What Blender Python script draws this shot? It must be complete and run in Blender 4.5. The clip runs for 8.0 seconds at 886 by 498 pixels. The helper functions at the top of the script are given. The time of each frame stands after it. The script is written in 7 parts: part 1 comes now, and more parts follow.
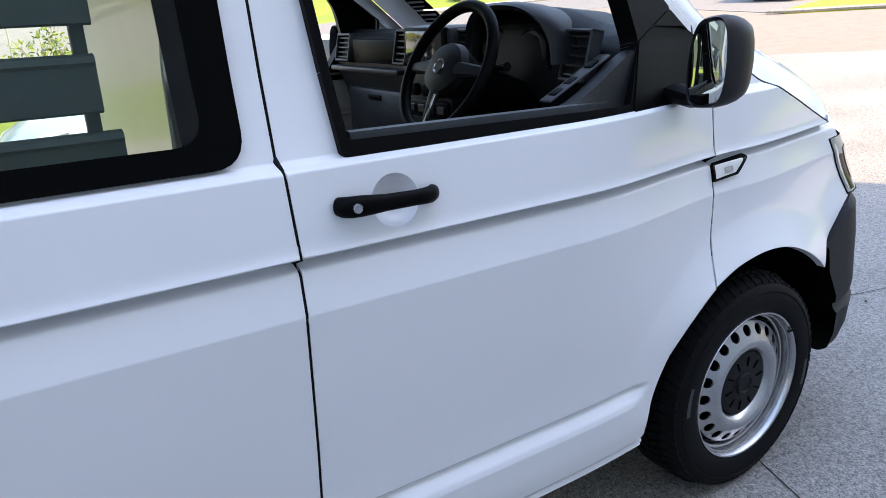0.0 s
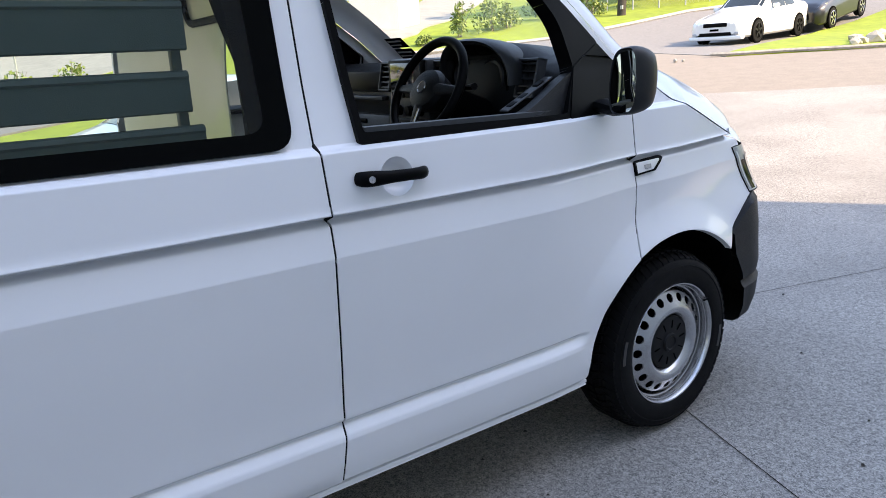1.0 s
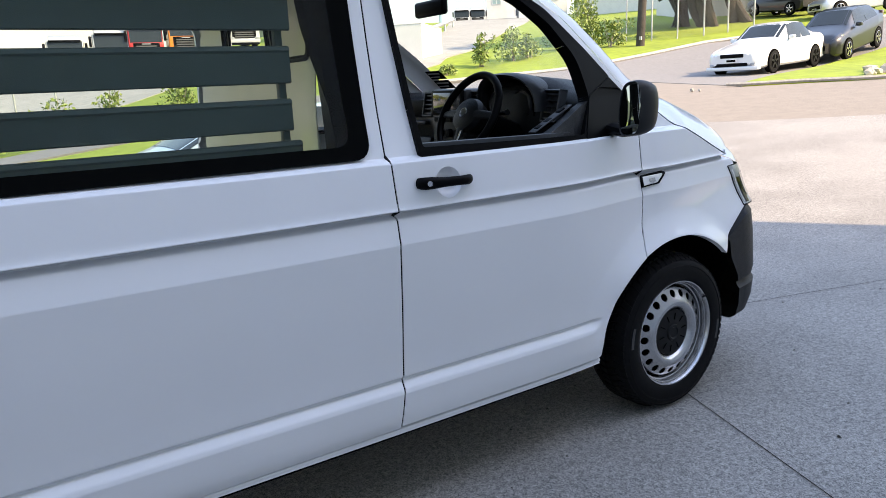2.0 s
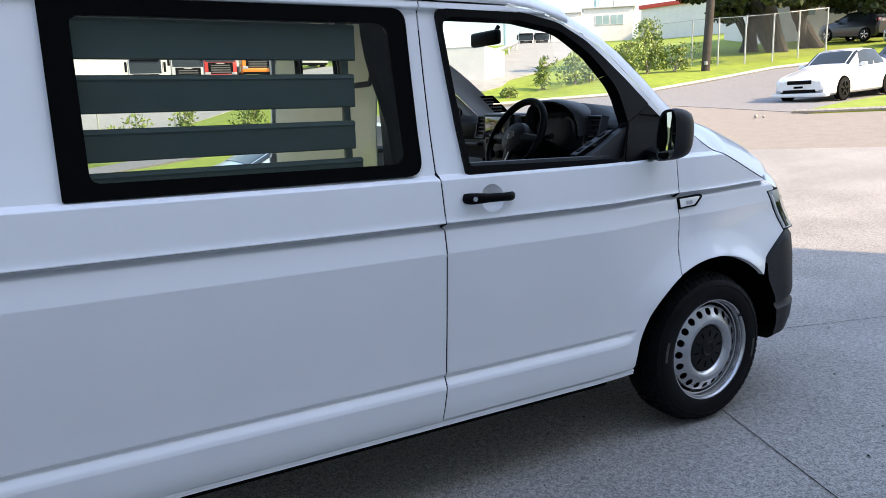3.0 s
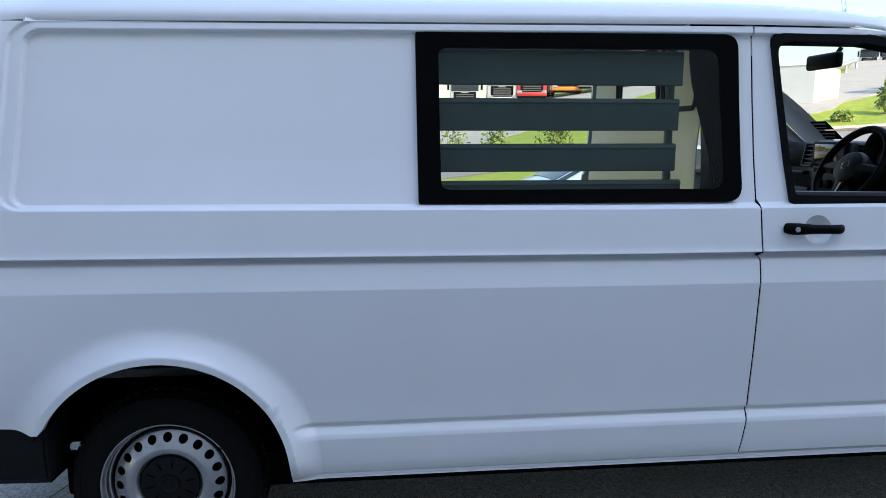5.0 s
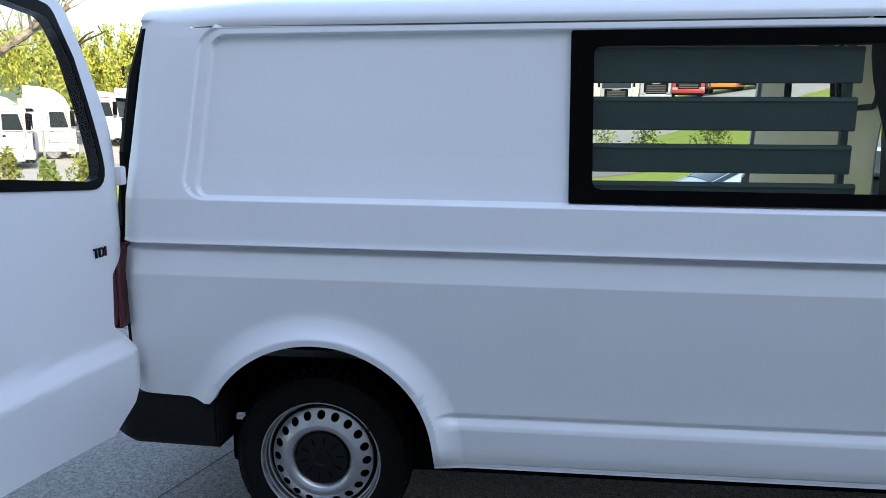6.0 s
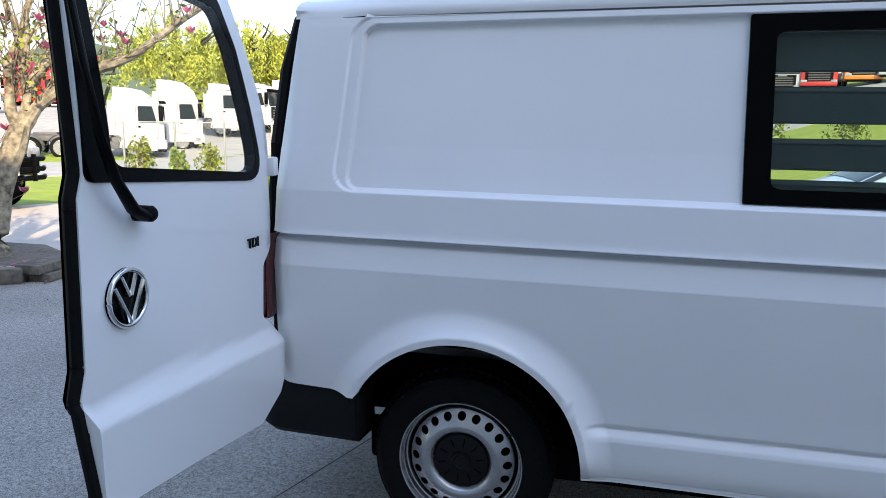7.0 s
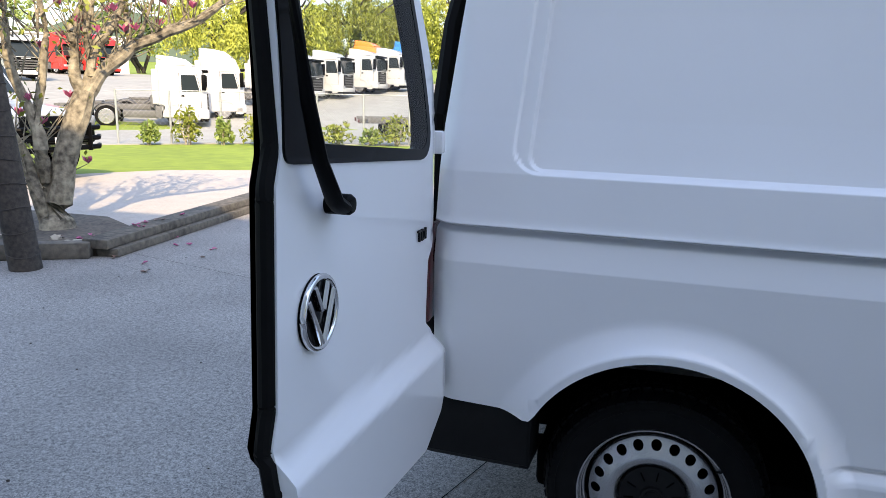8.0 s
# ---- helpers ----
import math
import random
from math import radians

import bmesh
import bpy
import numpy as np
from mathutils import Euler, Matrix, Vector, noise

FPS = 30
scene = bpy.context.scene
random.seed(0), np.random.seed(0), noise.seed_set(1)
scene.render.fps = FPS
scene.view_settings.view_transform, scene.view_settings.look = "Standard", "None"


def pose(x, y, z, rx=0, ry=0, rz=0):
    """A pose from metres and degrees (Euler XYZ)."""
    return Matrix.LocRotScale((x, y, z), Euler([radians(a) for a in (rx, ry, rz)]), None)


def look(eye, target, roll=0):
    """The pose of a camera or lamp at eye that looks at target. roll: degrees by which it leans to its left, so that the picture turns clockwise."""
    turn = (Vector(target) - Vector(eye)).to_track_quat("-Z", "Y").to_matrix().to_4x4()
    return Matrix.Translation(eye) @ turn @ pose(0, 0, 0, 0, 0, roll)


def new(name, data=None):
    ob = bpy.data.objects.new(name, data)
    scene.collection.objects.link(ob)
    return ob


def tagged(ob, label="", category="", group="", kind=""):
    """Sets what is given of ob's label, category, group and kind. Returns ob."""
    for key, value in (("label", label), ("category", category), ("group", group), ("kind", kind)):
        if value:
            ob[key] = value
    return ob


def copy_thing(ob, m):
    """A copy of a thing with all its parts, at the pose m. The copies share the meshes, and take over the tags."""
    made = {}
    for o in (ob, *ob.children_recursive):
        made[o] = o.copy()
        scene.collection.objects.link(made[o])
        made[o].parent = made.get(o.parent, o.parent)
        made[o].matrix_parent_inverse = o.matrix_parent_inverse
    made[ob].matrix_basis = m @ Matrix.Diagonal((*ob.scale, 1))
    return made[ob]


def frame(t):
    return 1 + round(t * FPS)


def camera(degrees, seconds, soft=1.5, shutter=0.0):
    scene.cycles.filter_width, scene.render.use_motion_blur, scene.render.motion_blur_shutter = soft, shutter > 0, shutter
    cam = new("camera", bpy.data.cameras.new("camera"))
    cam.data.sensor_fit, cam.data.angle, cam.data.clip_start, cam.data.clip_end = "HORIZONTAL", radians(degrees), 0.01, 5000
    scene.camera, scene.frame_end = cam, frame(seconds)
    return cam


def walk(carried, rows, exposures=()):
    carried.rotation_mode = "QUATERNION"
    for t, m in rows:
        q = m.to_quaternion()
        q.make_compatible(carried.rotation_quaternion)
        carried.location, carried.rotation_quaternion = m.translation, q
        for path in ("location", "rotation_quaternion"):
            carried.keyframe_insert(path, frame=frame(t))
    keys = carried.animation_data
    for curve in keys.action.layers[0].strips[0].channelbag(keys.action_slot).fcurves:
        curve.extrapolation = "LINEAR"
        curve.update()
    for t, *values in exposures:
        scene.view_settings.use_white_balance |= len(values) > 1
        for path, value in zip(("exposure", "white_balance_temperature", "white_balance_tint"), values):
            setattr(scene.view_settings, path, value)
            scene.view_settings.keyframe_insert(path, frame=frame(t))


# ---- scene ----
cam = camera(63.2, 8.0, soft=0.8)
PATH = [
    (0, (-1.82, -1.13, 1.487), (-0.816, 0.483, 0.861), -2.7),
    (0.5, (-2.004, -1.335, 1.46), (-0.939, 0.257, 0.883), -2.6),
    (1, (-2.166, -1.545, 1.454), (-1.059, 0.037, 0.934), -2.8),
    (2.5, (-2.594, -2.036, 1.477), (-1.564, -0.372, 1.063), -2.1),
    (3, (-2.601, -2.131, 1.48), (-1.651, -0.413, 1.096), -1.7),
    (3.5, (-2.618, -2.196, 1.474), (-1.793, -0.407, 1.128), -1.4),
    (4, (-2.64, -2.242, 1.484), (-1.995, -0.377, 1.159), -0.8),
    (4.5, (-2.694, -2.244, 1.497), (-2.256, -0.319, 1.172), -0.4),
    (5, (-2.719, -2.263, 1.492), (-2.517, -0.3, 1.168), -0.0),
    (6.5, (-2.77, -2.295, 1.496), (-3.115, -0.355, 1.156), 0.4),
    (7, (-2.907, -2.213, 1.49), (-3.379, -0.302, 1.138), 0.7),
    (7.5, (-3.174, -2.113, 1.504), (-3.712, -0.227, 1.116), 1.6),
    (8, (-3.464, -1.93, 1.468), (-4.015, -0.056, 1.042), 1.3),
]
walk(cam, [(t, look(eye, target, roll)) for t, eye, target, roll in PATH],
     exposures=[(0.0, 2.74, 7800, 17), (1.0, 2.54, 7900, 17), (2.5, 2.40, 7800, 16), (3.5, 2.33, 7400, 15), (5.0, 2.25, 7150, 13), (6.5, 2.20, 7200, 13), (8.0, 2.14, 7350, 15)])

# ---- world, sun ----
SUN_ELEV, SUN_FROM = 36.0, 302.0          # degrees: height, and the bearing the light comes from (0 = +x, 90 = +y)
world = bpy.data.worlds.new("sky")
world.use_nodes = True
scene.world = world
wn = world.node_tree.nodes
sky = wn.new("ShaderNodeTexSky")
sky.sky_type = "NISHITA"
sky.sun_disc = False
sky.sun_elevation = radians(SUN_ELEV)
sky.sun_rotation = radians(90.0 - SUN_FROM)
sky.air_density, sky.dust_density, sky.ozone_density = 1.0, 0.8, 1.0
wn["Background"].inputs["Strength"].default_value = 0.15
# added gain by height: dims the sky near the horizon, brightens it overhead
sky_at, sky_up, sky_gain, sky_scaled = (wn.new(k) for k in ("ShaderNodeTexCoord", "ShaderNodeSeparateXYZ", "ShaderNodeMapRange", "ShaderNodeVectorMath"))
sky_gain.interpolation_type = "SMOOTHSTEP"
sky_gain.inputs["From Max"].default_value, sky_gain.inputs["To Min"].default_value, sky_gain.inputs["To Max"].default_value = 0.8, 0.32, 1.15
sky_scaled.operation = "SCALE"
world.node_tree.links.new(sky_at.outputs["Generated"], sky_up.inputs[0])
world.node_tree.links.new(sky_up.outputs["Z"], sky_gain.inputs["Value"])
world.node_tree.links.new(sky.outputs["Color"], sky_scaled.inputs[0])
world.node_tree.links.new(sky_gain.outputs[0], sky_scaled.inputs["Scale"])
world.node_tree.links.new(sky_scaled.outputs[0], wn["Background"].inputs["Color"])
sun = new("sun", bpy.data.lights.new("sun", "SUN"))
sun.data.energy, sun.data.angle, sun.data.color = 2.0, radians(0.55), (0.86, 0.73, 0.52)
a_, e_ = radians(SUN_FROM), radians(SUN_ELEV)
sun.matrix_world = look((0, 0, 30), (-math.cos(a_) * math.cos(e_) * 10, -math.sin(a_) * math.cos(e_) * 10, 30 - 10 * math.sin(e_)))


# ---- materials ----
def mat(name, color, rough=0.5, metal=0.0, var=0.0, scale=20.0, bump=0.0, bscale=200.0, coat=0.0, second=None, detail=4.0, spec=0.5, rvar=0.0, objvar=0.0, crough=0.07):
    """A surface with a mottled colour at two scales, fine relief and an optional clear coat."""
    m = bpy.data.materials.new(name)
    m.use_nodes = True
    nt = m.node_tree
    p = nt.nodes["Principled BSDF"]
    c = (*color, 1.0)
    p.inputs["Base Color"].default_value = c
    p.inputs["Roughness"].default_value = rough
    p.inputs["Metallic"].default_value = metal
    p.inputs["Coat Weight"].default_value = coat
    p.inputs["Coat Roughness"].default_value = crough
    p.inputs["Specular IOR Level"].default_value = spec
    pos = nt.nodes.new("ShaderNodeTexCoord").outputs["Object"]
    out = None
    if var > 0 or second:
        n1, n2 = nt.nodes.new("ShaderNodeTexNoise"), nt.nodes.new("ShaderNodeTexNoise")
        n1.inputs["Scale"].default_value, n2.inputs["Scale"].default_value = scale, scale * 0.13
        n1.inputs["Detail"].default_value = n2.inputs["Detail"].default_value = detail
        mixv = nt.nodes.new("ShaderNodeMath")
        mixv.operation = "MULTIPLY_ADD"
        mixv.inputs[1].default_value, mixv.inputs[2].default_value = 0.6, 0.0
        half = nt.nodes.new("ShaderNodeMath")
        half.operation = "MULTIPLY_ADD"
        half.inputs[1].default_value = 0.4
        nt.links.new(pos, n1.inputs["Vector"])
        nt.links.new(pos, n2.inputs["Vector"])
        nt.links.new(n1.outputs["Fac"], mixv.inputs[0])
        nt.links.new(n2.outputs["Fac"], half.inputs[0])
        nt.links.new(mixv.outputs[0], half.inputs[2])
        ramp = nt.nodes.new("ShaderNodeValToRGB")
        s = second or tuple(x * (1 - var) for x in color)
        ramp.color_ramp.elements[0].position, ramp.color_ramp.elements[1].position = 0.36, 0.64
        ramp.color_ramp.elements[0].color = (*s, 1)
        ramp.color_ramp.elements[1].color = (*[min(1, x * (1 + 0.4 * var)) for x in color], 1)
        nt.links.new(half.outputs[0], ramp.inputs["Fac"])
        out = ramp.outputs["Color"]
        if rvar > 0:
            mr = nt.nodes.new("ShaderNodeMapRange")
            mr.inputs["To Min"].default_value, mr.inputs["To Max"].default_value = rough - rvar, rough + rvar
            nt.links.new(half.outputs[0], mr.inputs["Value"])
            nt.links.new(mr.outputs[0], p.inputs["Roughness"])
    if objvar > 0:
        info = nt.nodes.new("ShaderNodeObjectInfo")
        hsv = nt.nodes.new("ShaderNodeHueSaturation")
        mr = nt.nodes.new("ShaderNodeMapRange")
        mr.inputs["To Min"].default_value, mr.inputs["To Max"].default_value = 1 - objvar, 1 + objvar
        nt.links.new(info.outputs["Random"], mr.inputs["Value"])
        nt.links.new(mr.outputs[0], hsv.inputs["Value"])
        hsv.inputs["Color"].default_value = c
        if out:
            nt.links.new(out, hsv.inputs["Color"])
        out = hsv.outputs["Color"]
    if out:
        nt.links.new(out, p.inputs["Base Color"])
    if bump > 0:
        nb, b = nt.nodes.new("ShaderNodeTexNoise"), nt.nodes.new("ShaderNodeBump")
        nb.inputs["Scale"].default_value, nb.inputs["Detail"].default_value = bscale, 3.0
        b.inputs["Strength"].default_value, b.inputs["Distance"].default_value = bump, 0.004
        nt.links.new(pos, nb.inputs["Vector"])
        nt.links.new(nb.outputs["Fac"], b.inputs["Height"])
        nt.links.new(b.outputs["Normal"], p.inputs["Normal"])
    return m


def glass_mat(name, tint, rough=0.0):
    """Thin pane: tinted see-through with a reflecting surface."""
    m = bpy.data.materials.new(name)
    m.use_nodes = True
    nt = m.node_tree
    nt.nodes.remove(nt.nodes["Principled BSDF"])
    tr, gl, mix, fr, pw = (nt.nodes.new(k) for k in ("ShaderNodeBsdfTransparent", "ShaderNodeBsdfGlossy", "ShaderNodeMixShader", "ShaderNodeLayerWeight", "ShaderNodeMath"))
    tr.inputs["Color"].default_value = (*tint, 1)
    gl.inputs["Roughness"].default_value = rough
    fr.inputs["Blend"].default_value = 0.5
    pw.operation = "POWER"
    pw.inputs[1].default_value = 4.0
    ad = nt.nodes.new("ShaderNodeMath")
    ad.operation = "MULTIPLY_ADD"
    ad.inputs[1].default_value, ad.inputs[2].default_value = 0.3, 0.03
    nt.links.new(fr.outputs["Facing"], pw.inputs[0])
    nt.links.new(pw.outputs[0], ad.inputs[0])
    nt.links.new(ad.outputs[0], mix.inputs["Fac"])
    nt.links.new(tr.outputs[0], mix.inputs[1])
    nt.links.new(gl.outputs[0], mix.inputs[2])
    nt.links.new(mix.outputs[0], nt.nodes["Material Output"].inputs["Surface"])
    return m


PAINT = mat("white_paint", (0.80, 0.80, 0.81), 0.42, spec=0.25, coat=0.9, crough=0.05, var=0.02, scale=3.0, bump=0.015, bscale=900)
PAINT_IN = mat("inner_paint", (0.66, 0.60, 0.48), 0.34, metal=0.15, spec=0.8, coat=0.25, var=0.06, scale=6.0)
BLACK = mat("black_trim", (0.0026, 0.0027, 0.0030), 0.45, spec=0.06, var=0.2, scale=60, bump=0.05, bscale=700)
GLOSS_BLACK = mat("black_frit", (0.0012, 0.0014, 0.0016), 0.10, spec=0.06, var=0.1, scale=30)
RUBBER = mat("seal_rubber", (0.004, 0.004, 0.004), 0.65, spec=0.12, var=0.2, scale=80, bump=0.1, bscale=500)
TYRE = mat("tyre_rubber", (0.0045, 0.0045, 0.005), 0.7, spec=0.14, var=0.35, scale=30, bump=0.25, bscale=400)
# front bumper's grey is paled for the sunlit ground ahead of it
LIT_PLASTIC = mat("lit_bumper_plastic", (0.020, 0.020, 0.021), 0.6, spec=0.2, var=0.2, scale=40, bump=0.15, bscale=1200)
SILVER = mat("silver_wheel_paint", (0.50, 0.50, 0.51), 0.27, metal=0.9, var=0.08, scale=25, coat=0.3)
# same plastic, darkened for the less lit rear bumper
SHADED_PLASTIC = mat("shaded_bumper_plastic", (0.009, 0.009, 0.0095), 0.6, spec=0.15, var=0.2, scale=40, bump=0.15, bscale=1200)
DARK_PLASTIC = mat("hub_plastic", (0.007, 0.007, 0.0075), 0.5, spec=0.2, var=0.15, scale=60)
DASH = mat("dash_plastic", (0.008, 0.009, 0.0105), 0.46, spec=0.28, var=0.15, scale=60, bump=0.2, bscale=1500)
DASH_LIGHT = mat("dash_grey_plastic", (0.026, 0.028, 0.032), 0.42, spec=0.4, var=0.12, scale=60, bump=0.15, bscale=1500)
CHROME = mat("chrome", (0.75, 0.75, 0.76), 0.08, metal=1.0)
MIRROR = mat("mirror_glass", (0.46, 0.49, 0.50), 0.01, metal=1.0)
SLAT = mat("slat_paint", (0.075, 0.105, 0.102), 0.55, var=0.12, scale=12, bump=0.1, bscale=300)
RED_LENS = mat("red_lens", (0.075, 0.002, 0.004), 0.12, coat=1.0)
CLEAR_LENS = mat("clear_lens", (0.34, 0.36, 0.39), 0.35, metal=0.0, coat=0.35, var=0.45, scale=22)
WHITE_LENS = mat("white_lens", (0.75, 0.75, 0.73), 0.2, coat=0.8)
HEADLINER = mat("headliner", (0.30, 0.30, 0.29), 0.9, var=0.1, scale=60, bump=0.2, bscale=800)
SAIL = mat("sail_plastic", (0.0022, 0.0023, 0.0026), 0.35, spec=0.05, var=0.2, scale=60)
BELT = mat("belt_rubber", (0.05, 0.056, 0.062), 0.45, spec=0.4, var=0.15, scale=60)
MIRROR_SHELL = mat("mirror_shell_plastic", (0.008, 0.0085, 0.0095), 0.42, spec=0.3, var=0.15, scale=40, bump=0.08, bscale=1200)
SIDEWALL = mat("sidewall_sheen", (0.055, 0.055, 0.055), 0.6, spec=0.3, var=0.2, scale=60)
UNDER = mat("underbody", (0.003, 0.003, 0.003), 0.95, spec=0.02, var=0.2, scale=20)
GLASS_CLEAR = glass_mat("clear_glass", (0.90, 0.93, 0.92))
GLASS_SIDE = glass_mat("side_glass", (0.62, 0.70, 0.67))
SCREEN = mat("dark_screen", (0.02, 0.025, 0.035), 0.1, coat=0.5)


def aggregate(name, dark, light, stain):
    """Exposed aggregate: fine light and dark stones, with broad stains."""
    m = mat(name, light, 0.85)
    nt = m.node_tree
    p = nt.nodes["Principled BSDF"]
    pos = nt.nodes.new("ShaderNodeTexCoord").outputs["Object"]
    vo, fine, big = nt.nodes.new("ShaderNodeTexVoronoi"), nt.nodes.new("ShaderNodeTexNoise"), nt.nodes.new("ShaderNodeTexNoise")
    vo.inputs["Scale"].default_value = 210.0
    fine.inputs["Scale"].default_value, fine.inputs["Detail"].default_value = 45.0, 9.0
    big.inputs["Scale"].default_value, big.inputs["Detail"].default_value = 0.9, 6.0
    for n in (vo, fine, big):
        nt.links.new(pos, n.inputs["Vector"])
    bw = nt.nodes.new("ShaderNodeRGBToBW")
    nt.links.new(vo.outputs["Color"], bw.inputs[0])
    add = nt.nodes.new("ShaderNodeMath")
    add.operation = "MULTIPLY_ADD"
    add.inputs[1].default_value = 0.5
    nt.links.new(bw.outputs[0], add.inputs[0])
    half = nt.nodes.new("ShaderNodeMath")
    half.operation = "MULTIPLY"
    half.inputs[1].default_value = 0.5
    nt.links.new(fine.outputs["Fac"], half.inputs[0])
    nt.links.new(half.outputs[0], add.inputs[2])
    ramp = nt.nodes.new("ShaderNodeValToRGB")
    ramp.color_ramp.elements[0].position, ramp.color_ramp.elements[1].position = 0.27, 0.79
    ramp.color_ramp.elements[0].color, ramp.color_ramp.elements[1].color = (*dark, 1), (*light, 1)
    nt.links.new(add.outputs[0], ramp.inputs["Fac"])
    r2 = nt.nodes.new("ShaderNodeValToRGB")
    r2.color_ramp.elements[0].position, r2.color_ramp.elements[1].position = 0.38, 0.62
    r2.color_ramp.elements[0].color, r2.color_ramp.elements[1].color = (*stain, 1), (1, 1, 1, 1)
    nt.links.new(big.outputs["Fac"], r2.inputs["Fac"])
    mul = nt.nodes.new("ShaderNodeMix")
    mul.data_type, mul.blend_type = "RGBA", "MULTIPLY"
    mul.inputs["Factor"].default_value = 1.0
    nt.links.new(ramp.outputs["Color"], mul.inputs["A"])
    nt.links.new(r2.outputs["Color"], mul.inputs["B"])
    nt.links.new(mul.outputs["Result"], p.inputs["Base Color"])
    b = nt.nodes.new("ShaderNodeBump")
    b.inputs["Strength"].default_value, b.inputs["Distance"].default_value = 0.5, 0.003
    nt.links.new(add.outputs[0], b.inputs["Height"])
    nt.links.new(b.outputs["Normal"], p.inputs["Normal"])
    return m


CONCRETE = aggregate("aggregate_concrete", (0.105, 0.101, 0.096), (0.50, 0.47, 0.43), (0.80, 0.80, 0.80))
ASPHALT = mat("asphalt", (0.22, 0.213, 0.205), 0.9, second=(0.155, 0.15, 0.147), scale=60, detail=8, bump=0.6, bscale=150)
GRASS = mat("grass", (0.23, 0.30, 0.022), 0.9, second=(0.14, 0.195, 0.014), scale=3.0, detail=8, bump=0.6, bscale=60)
# second, paler colour for the back stretch of the driveway
APRON_PALE = mat("pale_driveway", (0.46, 0.41, 0.36), 0.9, second=(0.38, 0.335, 0.29), scale=30, detail=8, bump=0.4, bscale=150)
APRON = mat("worn_asphalt", (0.245, 0.212, 0.178), 0.9, second=(0.19, 0.166, 0.140), scale=30, detail=8, bump=0.5, bscale=150)
YARD_GRAVEL = mat("pale_seal", (0.34, 0.335, 0.30), 0.95, second=(0.25, 0.245, 0.225), scale=2.0, detail=8, bump=0.4, bscale=60)
BARK = mat("bark_mulch", (0.16, 0.13, 0.10), 0.95, second=(0.06, 0.05, 0.04), scale=25, detail=8, bump=1.0, bscale=40)
TRUNK = mat("magnolia_bark", (0.42, 0.37, 0.27), 0.9, second=(0.07, 0.058, 0.043), scale=17, detail=8, bump=1.0, bscale=60)
DARK_TRUNK = mat("dark_bark", (0.05, 0.042, 0.035), 0.95, var=0.5, scale=10, detail=8, bump=1.0, bscale=40)
POST_WOOD = mat("weathered_post", (0.07, 0.058, 0.048), 0.9, second=(0.025, 0.022, 0.019), scale=30, detail=8, bump=0.8, bscale=80)
OLD_WIRE = mat("rusty_wire", (0.06, 0.05, 0.045), 0.7, metal=0.3, var=0.3, scale=60)
SLEEPER = mat("weathered_sleeper", (0.17, 0.15, 0.12), 0.9, second=(0.06, 0.054, 0.045), scale=18, detail=8, bump=0.8, bscale=90)
LEAF = mat("leaf", (0.25, 0.31, 0.08), 0.6, second=(0.13, 0.19, 0.04), scale=2.0)
LEAF_DARK = mat("dark_leaf", (0.045, 0.065, 0.02), 0.7, second=(0.02, 0.03, 0.012), scale=1.2)
LEAF_YELLOW = mat("willow_leaf", (0.36, 0.38, 0.05), 0.6, second=(0.23, 0.28, 0.045), scale=0.6)
PETAL = mat("magnolia_petal", (0.55, 0.16, 0.28), 0.6, second=(0.42, 0.06, 0.16), scale=30)
PETAL_DRY = mat("dry_petal", (0.34, 0.25, 0.20), 0.8, second=(0.16, 0.09, 0.07), scale=40)
CLAD_WHITE = mat("white_cladding", (0.66, 0.65, 0.62), 0.6, var=0.08, scale=2.0)
CLAD_GREY = mat("grey_cladding", (0.42, 0.43, 0.44), 0.6, var=0.1, scale=2.0)
CLAD_BLUE = mat("blue_grey_roof", (0.25, 0.34, 0.38), 0.5, var=0.1, scale=2.0)
ROOF_RED = mat("red_fascia", (0.55, 0.05, 0.03), 0.5, var=0.1, scale=2.0)
TRUCK_WHITE = mat("truck_white", (0.47, 0.48, 0.49), 0.35, coat=0.5, var=0.04, scale=2.0)
TRUCK_RED = mat("truck_red", (0.50, 0.025, 0.02), 0.35, coat=0.5, var=0.06, scale=2.0)
TRUCK_ORANGE = mat("truck_orange", (0.80, 0.22, 0.02), 0.35, coat=0.5, var=0.06, scale=2.0)
TRUCK_BLUE = mat("truck_blue", (0.02, 0.20, 0.55), 0.35, coat=0.5, var=0.06, scale=2.0)
CAR_BLACK = mat("black_car_paint", (0.007, 0.008, 0.011), 0.3, coat=0.45, var=0.1, scale=2.0)
CAR_WHITE = mat("white_car_paint", (0.70, 0.70, 0.69), 0.3, coat=0.8, var=0.03, scale=2.0)
CAR_BLUE = mat("pale_blue_car_paint", (0.42, 0.55, 0.65), 0.3, coat=0.8, var=0.03, scale=2.0)
CAR_SILVER = mat("silver_car_paint", (0.6, 0.6, 0.6), 0.3, metal=0.5, coat=0.8, var=0.03, scale=2.0)
CAR_GLASS = mat("dark_car_glass", (0.02, 0.027, 0.03), 0.10, spec=0.3)
STEEL = mat("galvanised_steel", (0.45, 0.46, 0.46), 0.5, metal=0.6, var=0.15, scale=20)
CHASSIS = mat("chassis_grey", (0.11, 0.11, 0.11), 0.7, var=0.3, scale=8)
ROCK = mat("pale_rock", (0.52, 0.46, 0.36), 0.9, second=(0.33, 0.29, 0.23), scale=8, bump=0.6, bscale=30)
KERB = mat("kerb_concrete", (0.40, 0.38, 0.34), 0.9, second=(0.25, 0.24, 0.22), scale=12, bump=0.4, bscale=80)
CRANE_BLUE = mat("crane_paint", (0.30, 0.46, 0.58), 0.6, var=0.1, scale=2.0)
